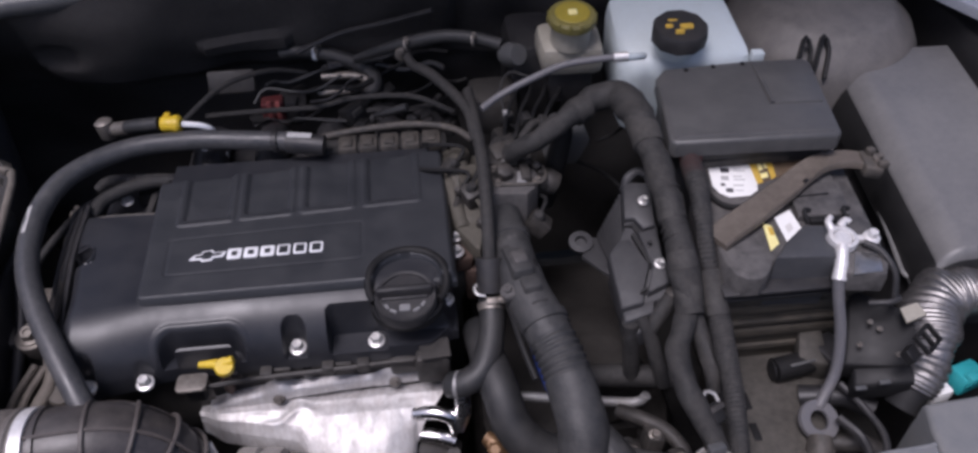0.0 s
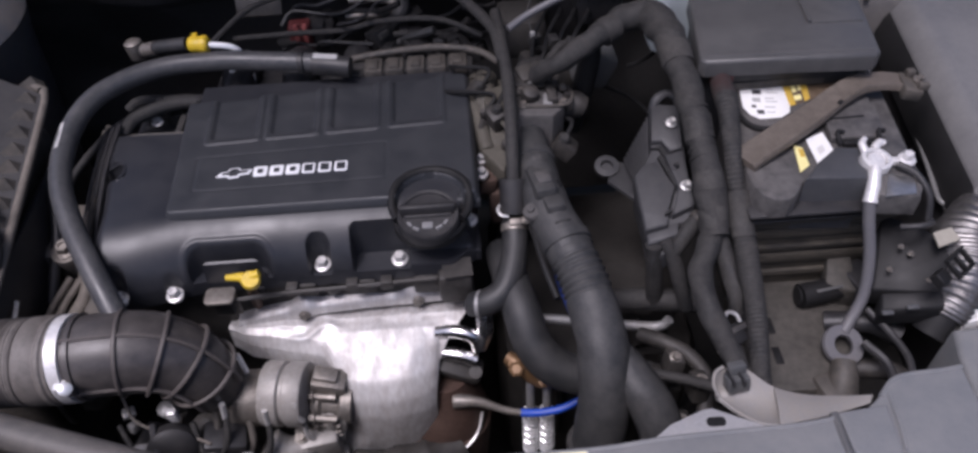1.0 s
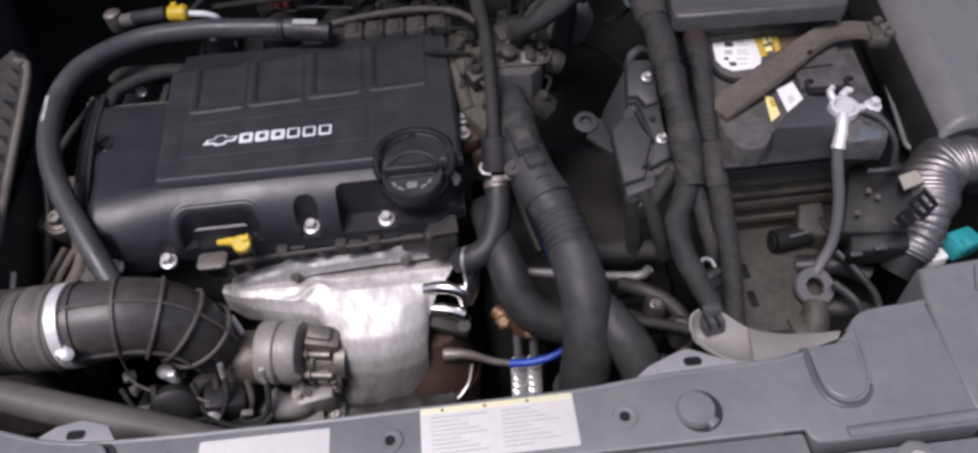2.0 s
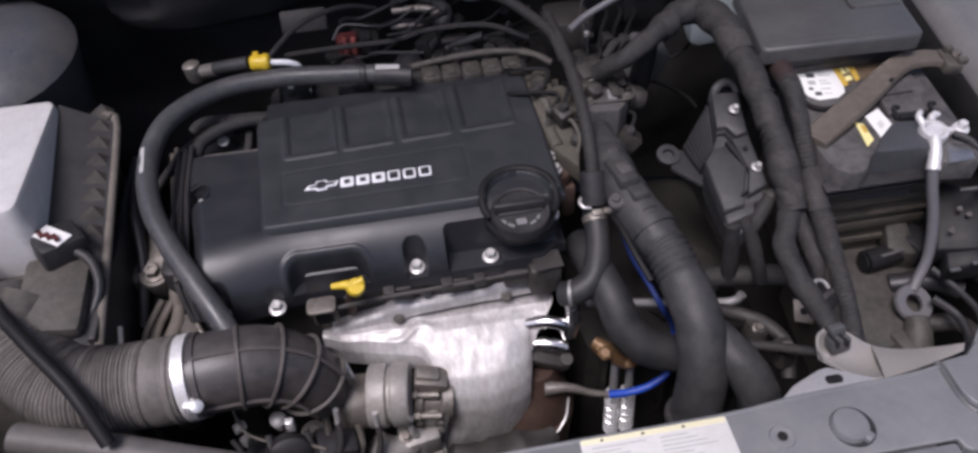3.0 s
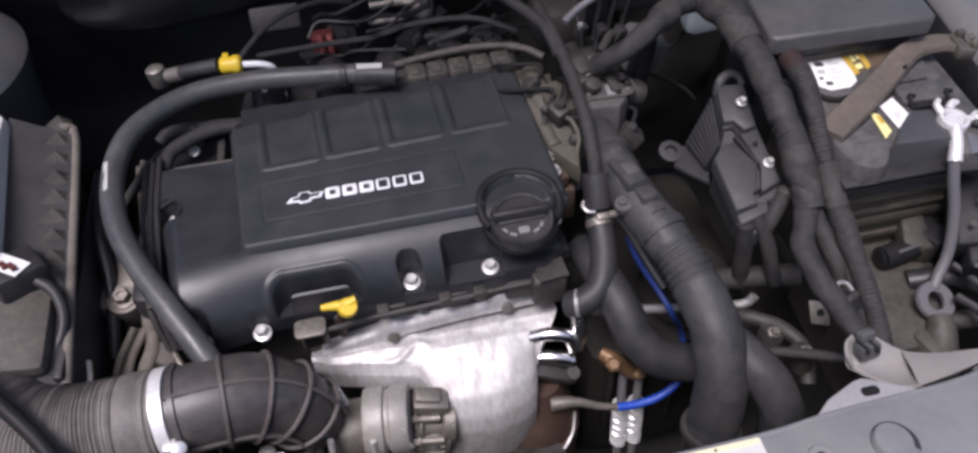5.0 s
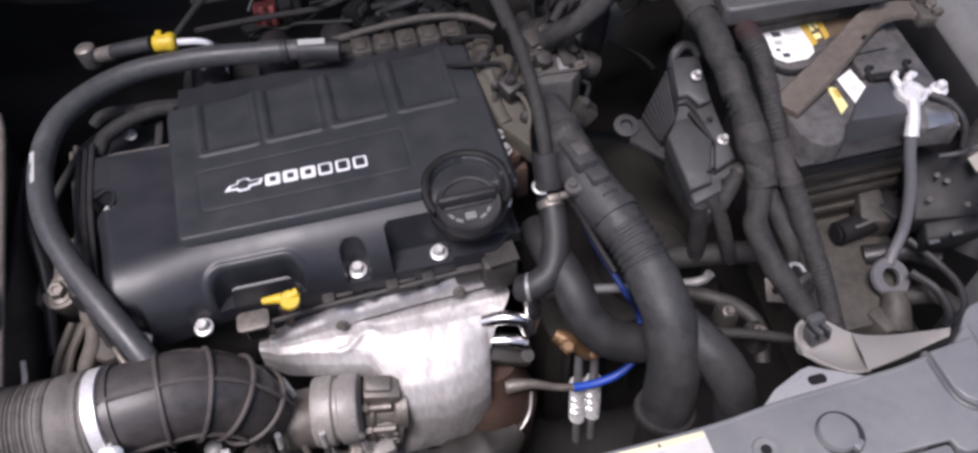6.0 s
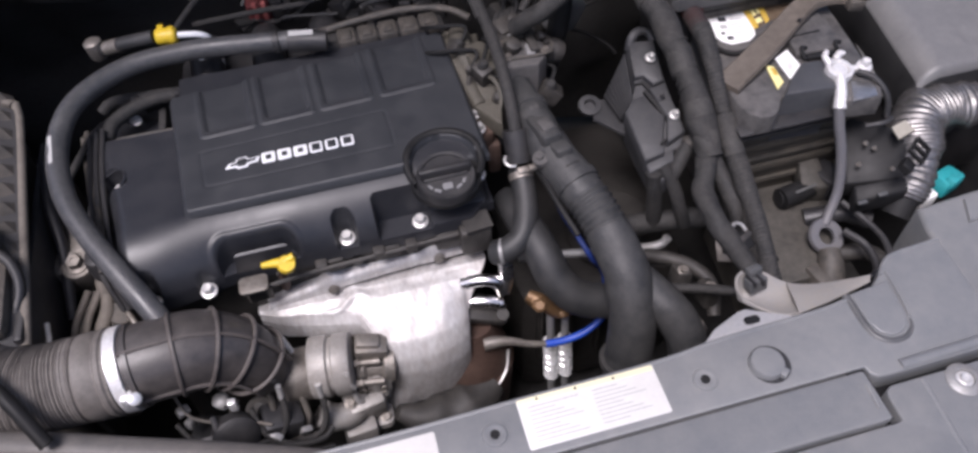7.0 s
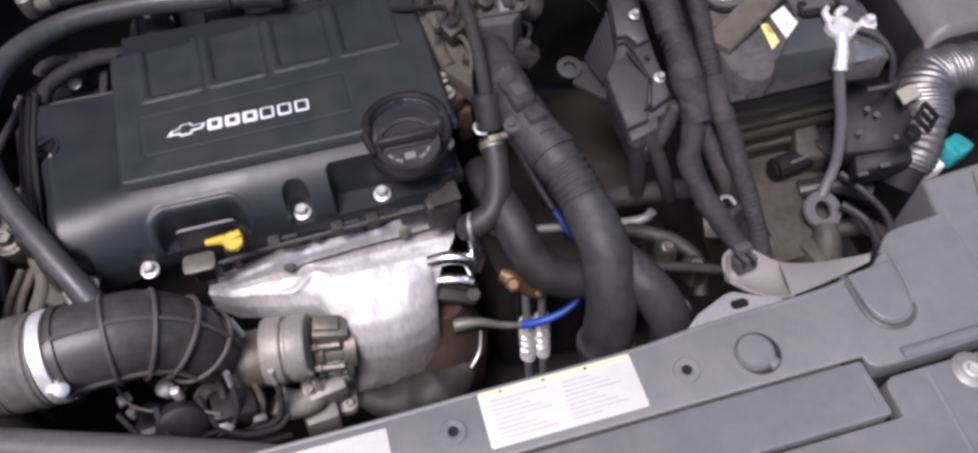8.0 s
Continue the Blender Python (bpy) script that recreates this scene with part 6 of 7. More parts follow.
slab(b, (0.405, 0.500, 0.728), (0.437, 0.488, 0.728), (0.442, 0.532, 0.742), (0.416, 0.536, 0.742), (0, 0, -0.03), 0.003)
part("ledge", b, SHELF, tray)
b = B()
tube(b, [(0.378, 0.498, 0.715), (0.41, 0.503, 0.715), (0.435, 0.508, 0.715)], 0.014, 18)
loft(b, [(0.0115, 0), (0.0115, 0.002)], (0.3765, 0.498, 0.715), (-1, 0, 0), 18)
part("drain_pipe", b, BLACK, tray)
# Paler strip paints the highlight along the black pipe.
part("pipe_highlight", box(B(), (0.392, 0.4925, 0.7280), (0.424, 0.4965, 0.7300), 0.001, (0, 0, 9)), LIDGREY, tray)
part("lug", box(B(), (0.43, 0.490, 0.70), (0.462, 0.53, 0.735), 0.004, (0, 0, 20)), PLASTIC, tray)
for x, y in ((0.337, 0.470), (0.334, 0.430)):
    part("slot", box(B(), (x - 0.0045, y - 0.011, 0.696), (x + 0.0045, y + 0.011, 0.7015), 0.001), BLACK, tray)

battery = thing("car_battery", "dusty black car battery with white and amber stickers", "battery", (0.40, 0.63, 0.68))
b = B()
prism(b, [(0.316, 0.570), (0.470, 0.566), (0.500, 0.722), (0.322, 0.735)], 0.66, 0.850, 0.003)
prism(b, [(0.303, 0.560), (0.304, 0.536), (0.310, 0.519), (0.320, 0.511), (0.335, 0.510), (0.345, 0.517), (0.357, 0.534), (0.421, 0.529), (0.425, 0.507), (0.466, 0.501), (0.478, 0.520), (0.505, 0.722), (0.322, 0.735), (0.308, 0.60)], 0.836, 0.8625, 0.005)
part("case", b, BATT, battery)
b = B()
prism(b, [(0.318, 0.668), (0.320, 0.646), (0.328, 0.628), (0.342, 0.620), (0.400, 0.624), (0.470, 0.640), (0.486, 0.724), (0.326, 0.732)], 0.8615, 0.8690, 0.003)
part("raised_top", b, BATT, battery)
# Black tube stands in for the shaded step round the raised top.
part("gasket_or_step_shade", tube(B(), [(0.319, 0.672, 0.866), (0.3195, 0.650, 0.866), (0.326, 0.629, 0.866), (0.340, 0.6185, 0.866), (0.372, 0.619, 0.866)], 0.0034, 8, 0.004), BLACK, battery)
b = B()
prism(b, [(0.327, 0.655), (0.331, 0.641), (0.340, 0.632), (0.364, 0.632), (0.376, 0.640), (0.380, 0.652), (0.385, 0.706), (0.352, 0.703), (0.340, 0.698), (0.332, 0.686)], 0.8688, 0.8698, 0.0003)
part("sticker", b, WHITE, battery, "white warning sticker")
for x, y, w, h, c in ((0.340, 0.640, 0.008, 0.007, 1), (0.337, 0.652, 0.005, 0.005, 1), (0.351, 0.650, 0.012, 0.002, 0), (0.350, 0.641, 0.010, 0.0015, 0), (0.341, 0.662, 0.009, 0.008, 0), (0.355, 0.660, 0.013, 0.0018, 0), (0.356, 0.666, 0.010, 0.0018, 0), (0.358, 0.690, 0.010, 0.008, 0), (0.345, 0.676, 0.010, 0.009, 1), (0.360, 0.676, 0.014, 0.0018, 0), (0.361, 0.682, 0.009, 0.0018, 0), (0.372, 0.692, 0.006, 0.005, 1)):
    part("print", box(B(), (x, y, 0.8696), (x + w, y + h, 0.8701), 0, (0, 0, -8)), INKDARK if c else PRINT, battery)
b = B()
prism(b, [(0.381, 0.650), (0.398, 0.657), (0.425, 0.665), (0.452, 0.675), (0.478, 0.715), (0.386, 0.708)], 0.8688, 0.8695, 0.0002)
part("label", b, BROWNLABEL, battery, "faded brown label")
for q in ([(0.3795, 0.651), (0.3875, 0.653), (0.3935, 0.708), (0.3845, 0.709)], [(0.399, 0.657), (0.4065, 0.662), (0.4155, 0.710), (0.407, 0.710)]):
    part("stripe", prism(B(), q, 0.8693, 0.8699, 0.0002), AMBER, battery)
for q in ([(0.3885, 0.660), (0.3975, 0.662), (0.3985, 0.671), (0.3895, 0.669)], [(0.3905, 0.675), (0.3960, 0.676), (0.3985, 0.694), (0.3930, 0.693)], [(0.3985, 0.678), (0.4025, 0.679), (0.4045, 0.696), (0.4005, 0.695)]):
    part("print", prism(B(), q, 0.8693, 0.8699, 0.0002), PALEYELLOW, battery)
part("stripe", plate(B(), (0.357, 0.546, 0.8640), (0.370, 0.556, 0.8640), (0.372, 0.584, 0.8640), (0.364, 0.590, 0.8640), 0.0008), PALEYELLOW, battery)
part("stripe", plate(B(), (0.3655, 0.570, 0.8646), (0.3700, 0.569, 0.8646), (0.3715, 0.581, 0.8646), (0.3670, 0.583, 0.8646), 0.0006), AMBER, battery)
part("sticker", plate(B(), (0.379, 0.557, 0.8645), (0.403, 0.577, 0.8645), (0.402, 0.607, 0.8645), (0.380, 0.597, 0.8645), 0.0008), WHITE, battery)
part("print", plate(B(), (0.386, 0.570, 0.8655), (0.394, 0.5765, 0.8655), (0.394, 0.586, 0.8655), (0.386, 0.581, 0.8655), 0.0004), LABEL, battery)
b = B()
prism(b, [(0.356, 0.531), (0.420, 0.5255), (0.427, 0.545), (0.431, 0.563), (0.424, 0.574), (0.404, 0.576), (0.377, 0.555)], 0.795, 0.8700, 0.003)
part("terminal_step", b, CAPGREY, battery, "smooth grey terminal cap")
b = B()
prism(b, [(0.405, 0.590), (0.463, 0.587), (0.474, 0.645), (0.410, 0.640)], 0.8610, 0.8712, 0.002)
part("handle_flap", b, BATT, battery)
part("flap_slot", box(B(), (0.414, 0.6205, 0.868), (0.453, 0.6235, 0.8722), 0.001, (0, 0, 2)), BLACK, battery)
# Black block paints the shade in the opening under the flap.
part("flap_shade", box(B(), (0.416, 0.5800, 0.861), (0.455, 0.5890, 0.8690), 0.002, (0, 0, -5)), BLACK, battery)
for x, y in ((0.414, 0.590), (0.458, 0.588)):
    part("hook", tube(B(), [(x, y - 0.006, 0.865), (x - 0.003, y + 0.001, 0.872), (x - 0.001, y + 0.006, 0.874), (x + 0.005, y + 0.005, 0.873)], 0.0028, 8, 0.003), BLACK, battery)
b = B()
prism(b, [(0.430, 0.504), (0.462, 0.505), (0.470, 0.528), (0.446, 0.536)], 0.862, 0.8636, 0.0005)
part("corner_sticker", b, FOILTAG, battery, "crinkled silver tag")

strap = thing("battery_strap", "dusty brown rubber hold-down strap across the battery", "strap", (0.41, 0.62, 0.86))
b = B()
line = spline([(0.303, 0.568, 0.867), (0.320, 0.577, 0.873), (0.347, 0.592, 0.878), (0.395, 0.623, 0.881), (0.432, 0.650, 0.883), (0.462, 0.666, 0.884), (0.494, 0.668, 0.884), (0.522, 0.660, 0.882)], 0.008)
prev = None
for k, (q, u, v, d) in enumerate(frames(line)):
    wide = 0.0165 - 0.0040 * k / len(line)
    side = Vector((-d.y, d.x, 0)).normalized() * wide
    ring = [b.verts.new(q + side * s + Vector((0, 0, e))) for s, e in ((1, -0.005), (0.97, 0.001), (0.86, 0.003), (0.3, 0.0022), (-0.3, 0.0022), (-0.86, 0.003), (-0.97, 0.001), (-1, -0.005))]
    if prev:
        for i in range(8):
            b.faces.new((prev[i], prev[(i + 1) % 8], ring[(i + 1) % 8], ring[i]))
    else:
        b.faces.new(ring)
    prev = ring
b.faces.new(prev[::-1])
part("band", b, STRAPTAN, strap)
part("slot", box(B(), (0.4235, 0.628, 0.883), (0.4280, 0.636, 0.8866), 0.001, (0, 0, -50)), BLACK, strap)
b = B()
box(b, (0.505, 0.640, 0.872), (0.526, 0.676, 0.887), 0.003, (0, 8, -8))
box(b, (0.518, 0.642, 0.884), (0.530, 0.650, 0.893), 0.002)
box(b, (0.514, 0.665, 0.884), (0.524, 0.674, 0.895), 0.002)
part("catch", b, DIRTY, strap)
part("bolt", hexbolt(B(), (0.524, 0.660, 0.887), 0.004, 0.006, (0.4, -0.3, 1)), CAST, strap)

term = thing("negative_terminal", "bright zinc battery terminal clamp with a bolt", "terminal", (0.437, 0.552, 0.862))
b = B()
loft(b, [(0.0100, 0), (0.0160, 0.0), (0.0165, 0.004), (0.0155, 0.010), (0.0115, 0.011), (0.0100, 0.008)], (0.435, 0.549, 0.8655), (0.05, -0.1, 1), 28, True)
box(b, (0.446, 0.543, 0.866), (0.470, 0.551, 0.8735), 0.002, (0, 0, -6))
tube(b, [(0.428, 0.560, 0.874), (0.427, 0.570, 0.878), (0.432, 0.575, 0.880)], [0.0045, 0.004, 0.003], 10, 0.003)
tube(b, [(0.438, 0.563, 0.875), (0.446, 0.569, 0.879), (0.450, 0.566, 0.878)], [0.0048, 0.0045, 0.003], 10, 0.003)
part("clamp", b, ZINC, term)
b = B()
loft(b, [(0.0098, 0), (0.0092, 0.010), (0.006, 0.0105), (0.0, 0.0100)], (0.435, 0.549, 0.864), (0.05, -0.1, 1), 22)
part("post", b, ZINC, term)
b = B()
loft(b, [(0.0092, 0), (0.0092, 0.002), (0.0, 0.0021)], (0.466, 0.546, 0.871), (0, -0.1, 1), 20)
hexbolt(b, (0.466, 0.546, 0.873), 0.0058, 0.007, (0, -0.1, 1))
part("bolt", b, ZINC, term)
b = B()
tube(b, [(0.430, 0.538, 0.871), (0.427, 0.529, 0.868), (0.424, 0.519, 0.860), (0.420, 0.509, 0.850)], [0.0070, 0.0066, 0.0072, 0.0076], 14, 0.004)
part("crimp", b, ZINC, term)
cable = thing("ground_cable", "grey battery ground cable ending in a ring lug", "cable", (0.40, 0.44, 0.70))
part("cable", tube(B(), [(0.420, 0.511, 0.852), (0.422, 0.501, 0.830), (0.427, 0.487, 0.800), (0.428, 0.473, 0.770), (0.424, 0.461, 0.747), (0.413, 0.450, 0.730), (0.404, 0.440, 0.722)], 0.0062, 16), CABLE, cable)
b = B()
loft(b, [(0.0105, 0), (0.0225, 0.0), (0.0228, 0.004), (0.0215, 0.006), (0.0115, 0.006), (0.0105, 0.005)], (0.400, 0.428, 0.714), (0.1, -0.5, 1), 32, True)
part("ring", b, CABLE, cable)
b = B()
tube(b, [(0.396, 0.410, 0.712), (0.392, 0.396, 0.705), (0.388, 0.382, 0.69)], [0.012, 0.016, 0.018], 14)
box(b, (0.362, 0.372, 0.66), (0.402, 0.404, 0.706), 0.006, (0, 0, 12))
part("stud_block", b, DIRTY, cable)
b = B()
tube(b, [(0.456, 0.542, 0.870), (0.470, 0.530, 0.868), (0.480, 0.510, 0.855), (0.482, 0.497, 0.83)], 0.0038, 10)
tube(b, [(0.455, 0.495, 0.825), (0.47, 0.488, 0.832), (0.485, 0.493, 0.83), (0.49, 0.508, 0.82)], 0.0035, 10)
single("sensor_lead", b, PLASTIC, "thin grey sensor lead beside the battery", "cable")

lidbox = thing("fuse_box", "black plastic fuse box with a moulded flat lid", "fuse box", (0.385, 0.745, 0.75))
b = B()
prism(b, [(0.284, 0.690), (0.470, 0.688), (0.494, 0.815), (0.315, 0.822), (0.298, 0.80)], 0.70, 0.902, 0.004)
part("body", b, PLASTIC, lidbox)
b = B()
prism(b, [(0.277, 0.682), (0.283, 0.675), (0.394, 0.671), (0.470, 0.667), (0.478, 0.674), (0.504, 0.826), (0.499, 0.836), (0.426, 0.840), (0.312, 0.834), (0.296, 0.815)], 0.900, 0.921, 0.005, 3)
lid = part("lid", b, FUSELID, lidbox)
b = B()
prism(b, [(0.4215, 0.7365), (0.481, 0.734), (0.4975, 0.822), (0.4295, 0.826)], 0.9195, 0.9232, 0.002)
part("raised_field", b, FUSELID, lid)
part("moulding", tube(B(), [(0.4275, 0.827, 0.9215), (0.4235, 0.785, 0.9225), (0.4190, 0.7370, 0.9225)], 0.0024, 8), FUSELID, lid)
part("moulding", tube(B(), [(0.286, 0.684, 0.919), (0.38, 0.6805, 0.920), (0.470, 0.677, 0.919)], 0.0030, 8), FUSELID, lid)
for x, y in ((0.335, 0.822), (0.372, 0.826), (0.412, 0.828)):
    part("clip", box(B(), (x, y, 0.915), (x + 0.005, y + 0.006, 0.9235), 0.001), BLACK, lidbox)
b = B()
prism(b, [(0.300, 0.694), (0.304, 0.686), (0.462, 0.689), (0.474, 0.694), (0.478, 0.72), (0.296, 0.72)], 0.868, 0.880, 0.003)
part("front_ledge", b, DIRTY, lidbox)
part("front_bead", tube(B(), [(0.320, 0.693, 0.882), (0.36, 0.693, 0.883), (0.45, 0.696, 0.883), (0.474, 0.693, 0.882), (0.480, 0.684, 0.880)], 0.0035, 10), DIRTY, lidbox)

junction = thing("relay_box", "large black relay box under a smooth grey lid", "relay box", (0.66, 0.75, 0.60))
b = B()
slab(b, (0.556, 0.540, 0.770), (0.735, 0.540, 0.770), (0.760, 0.915, 0.805), (0.602, 0.915, 0.805), (0, 0, -0.14), 0.004)
part("body", b, PLASTIC, junction)
b = B()
slab(b, (0.548, 0.534, 0.774), (0.745, 0.534, 0.774), (0.776, 0.925, 0.812), (0.598, 0.928, 0.812), (0, 0, -0.006), 0.002)
part("lid_rim", b, PLASTIC, junction)
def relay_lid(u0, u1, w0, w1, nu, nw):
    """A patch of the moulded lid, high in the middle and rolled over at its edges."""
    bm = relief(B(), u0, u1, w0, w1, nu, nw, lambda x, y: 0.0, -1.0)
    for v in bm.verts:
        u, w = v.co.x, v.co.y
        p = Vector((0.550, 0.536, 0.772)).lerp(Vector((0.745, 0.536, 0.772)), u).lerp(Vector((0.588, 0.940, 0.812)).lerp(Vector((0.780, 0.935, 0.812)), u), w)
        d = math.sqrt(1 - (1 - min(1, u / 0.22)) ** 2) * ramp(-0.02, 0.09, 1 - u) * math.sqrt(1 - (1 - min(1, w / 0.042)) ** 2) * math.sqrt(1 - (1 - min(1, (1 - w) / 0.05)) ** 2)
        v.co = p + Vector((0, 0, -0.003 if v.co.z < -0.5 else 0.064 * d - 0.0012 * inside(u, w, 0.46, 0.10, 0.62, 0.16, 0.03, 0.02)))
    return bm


# The lid's left and front rolls get a darker material than its top.
part("skirt", relay_lid(0.0, 0.060, 0.0, 1.0, 16, 90), SKIRT, junction, "dark rolled edge of the lid")
part("skirt", relay_lid(0.061, 1.0, 0.0, 0.018, 60, 10), SKIRT, junction, "dark rolled edge of the lid")
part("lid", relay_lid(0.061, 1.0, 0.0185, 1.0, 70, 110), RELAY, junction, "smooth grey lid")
for k in range(3):
    at = Vector((0.590 + 0.045 * k, 0.524, 0.752))
    b = B()
    box(b, tuple(at), tuple(at + Vector((0.026, 0.014, 0.016))), 0.003)
    box(b, tuple(at + Vector((0.006, -0.008, 0.004))), tuple(at + Vector((0.020, 0.004, 0.018))), 0.002)
    part("latch", b, PLASTIC, junction)
holder = thing("cable_holder", "black plastic cable holder with square slots", "cable holder", (0.46, 0.46, 0.72))
b = B()
slab(b, (0.430, 0.462, 0.765), (0.490, 0.440, 0.778), (0.514, 0.485, 0.808), (0.462, 0.540, 0.800), (0, 0.004, -0.03))
part("tray", b, BLACK, holder)
b = B()
slab(b, (0.432, 0.437, 0.758), (0.488, 0.424, 0.776), (0.490, 0.440, 0.784), (0.436, 0.455, 0.768), (0, 0.0, -0.025))
part("lip", b, BLACK, holder)
b = B()
m = pose(0.490, 0.443, 0.822, 28, 8, 38)
for a, c in (((-0.017, -0.011, 0), (0.017, -0.008, 0.006)), ((-0.017, 0.008, 0), (0.017, 0.011, 0.006)), ((-0.017, -0.008, 0), (-0.014, 0.008, 0.006)), ((0.014, -0.008, 0), (0.017, 0.008, 0.006)), ((-0.0015, -0.008, 0), (0.0015, 0.008, 0.006)), ((-0.034, -0.008, -0.012), (-0.016, 0.006, -0.002))):
    t = box(bmesh.new(), a, c, 0.0008, None, 1)
    bmesh.ops.transform(t, matrix=m, verts=t.verts)
    join(b, t)
part("slot_frame", b, BLACK, holder)
b = B()
plate(b, (0.486, 0.470, 0.818), (0.489, 0.490, 0.818), (0.509, 0.494, 0.820), (0.511, 0.477, 0.820), 0.002)
part("tab", b, TANKTAN, holder, "pale tab beside the slots")
for x, y in ((0.445, 0.470), (0.470, 0.482), (0.482, 0.455), (0.462, 0.490)):
    b = B()
    hexbolt(b, (x, y, 0.7875 + (x - 0.45) * 0.1 + (y - 0.47) * 0.5), 0.0022, 0.0022)
    part("rivet", b, CAST, holder)
for x in (0.428, 0.452):
    b = B()
    box(b, (x, 0.428, 0.7635 + (x - 0.428) * 0.28), (x + 0.012, 0.433, 0.7665 + (x - 0.428) * 0.28), 0.0005)
    part("mark", b, LIDGREY, holder)

seal = thing("relay_box_seal", "thin grey cable along the relay box edge", "cable", (0.56, 0.60, 0.76))
part("cable", tube(B(), [(0.612, 0.93, 0.802), (0.585, 0.80, 0.798), (0.573, 0.718, 0.793), (0.561, 0.640, 0.786), (0.552, 0.585, 0.779), (0.552, 0.572, 0.777), (0.560, 0.566, 0.776), (0.585, 0.563, 0.775), (0.64, 0.560, 0.774)], 0.0030, 8), RELAY, seal)
part("wire", tube(B(), [(0.572, 0.552, 0.765), (0.585, 0.546, 0.772), (0.600, 0.550, 0.778), (0.615, 0.543, 0.772), (0.65, 0.547, 0.772)], 0.0025, 8, 0.004), PLASTIC, seal)
foil = thing("convoluted_tube", "silver convoluted heat-shield tube beside the relay box", "tube", (0.54, 0.48, 0.72))
FOILPATH = [(0.494, 0.430, 0.752), (0.512, 0.448, 0.772), (0.524, 0.472, 0.785), (0.536, 0.500, 0.793), (0.556, 0.518, 0.796), (0.590, 0.524, 0.796), (0.64, 0.522, 0.790)]
part("sleeve", tube(B(), FOILPATH, lambda s: 0.0185 + 0.13 * min(s, 0.09) + 0.0022 * abs(math.sin(s * math.pi / 0.0064 + 1.9 * math.sin(s * 85))) + 0.0014 * math.sin(s * 210), 36, 0.0009, 0.85, dents=0.20), FOIL, foil, sharp=80)
part("cuff", tube(B(), [(0.482, 0.420, 0.736), (0.489, 0.426, 0.745), (0.496, 0.432, 0.754)], 0.0180, 20, 0.004, 0.8), BLACK, foil)
washer = thing("washer_filler", "grey washer filler cap on a short neck", "filler cap", (0.62, 0.50, 0.75))
b = B()
loft(b, [(0.022, -0.06), (0.022, 0.0), (0.027, 0.002), (0.027, 0.012), (0.024, 0.015), (0.018, 0.015), (0.016, 0.012), (0.0, 0.012)], (0.650, 0.545, 0.778), (0.1, -0.25, 1), 32)
part("cap", b, LIDGREY, washer)
tealp = thing("teal_plug", "teal wiring plug on the headlight", "plug", (0.52, 0.413, 0.77))
b = B()
box(b, (0.548, 0.434, 0.728), (0.588, 0.460, 0.754), 0.005, (0, 10, 20))
box(b, (0.556, 0.430, 0.745), (0.576, 0.443, 0.760), 0.004, (0, 10, 20))
part("plug", b, TEAL, tealp)
b = B()
box(b, (0.517, 0.424, 0.722), (0.542, 0.442, 0.748), 0.003, (0, 0, 10))
loft(b, [(0.006, 0), (0.006, 0.003)], (0.530, 0.433, 0.748), (0, 0, 1), 12)
part("cap", b, WHITE, tealp, "white end cap")
lamp = thing("headlight_housing", "grey plastic back of the headlight housing", "headlight", (0.60, 0.33, 0.60))
b = B()
prism(b, [(0.472, 0.30), (0.484, 0.375), (0.493, 0.407), (0.56, 0.412), (0.72, 0.42), (0.74, 0.22), (0.468, 0.22)], 0.56, 0.762, 0.006, 3)
part("housing", b, PANEL, lamp)
b = B()
prism(b, [(0.535, 0.37), (0.64, 0.375), (0.64, 0.405), (0.55, 0.402)], 0.760, 0.766, 0.003)
part("rib", b, PANEL, lamp)
pipe("drain_hose", [(0.400, 0.470, 0.700), (0.425, 0.462, 0.708), (0.448, 0.455, 0.712), (0.470, 0.440, 0.708)], 0.013, PLASTIC, "dark drain hose beside the battery tray", dents=0.1)
pipe("drain_hose", [(0.405, 0.415, 0.685), (0.430, 0.412, 0.690), (0.455, 0.405, 0.690), (0.475, 0.385, 0.68)], 0.011, GREASY, "dusty drain hose below the ground lug", dents=0.1)
pipe("thin_pipe", [(0.430, 0.455, 0.74), (0.445, 0.425, 0.735), (0.450, 0.39, 0.735), (0.435, 0.36, 0.735), (0.40, 0.345, 0.74)], 0.004, PLASTIC, "thin black pipe beside the headlight", "pipe", 8)
pipe("thin_pipe", [(0.415, 0.42, 0.73), (0.432, 0.395, 0.725), (0.425, 0.36, 0.725), (0.39, 0.34, 0.73)], 0.005, PLASTIC, "thin black pipe beside the headlight", "pipe", 8)

# ---- tanks at the firewall ----
tank = thing("coolant_tank", "milky white coolant expansion tank with a black cap", "coolant tank", (0.345, 0.89, 0.80))
b = B()
slab(b, (0.262, 0.862, 0.905), (0.440, 0.848, 0.925), (0.425, 0.965, 0.965), (0.258, 0.975, 0.965), (0.004, 0.004, -0.11), 0.018)
part("body", b, TANKWHITE, tank)
b = B()
loft(b, [(0.024, 0), (0.026, 0.012), (0.026, 0.024)], (0.334, 0.868, 0.925), (0, -0.12, 1), 24)
part("neck", b, TANKWHITE, tank)
b = B()
loft(b, [(0.030, 0), (0.036, 0.003), (0.037, 0.018), (0.034, 0.024), (0.0, 0.025)], (0.334, 0.862, 0.944), (0, -0.15, 1), 10)
cp = part("cap", b, PLASTIC, tank, "black screw cap with yellow marks")
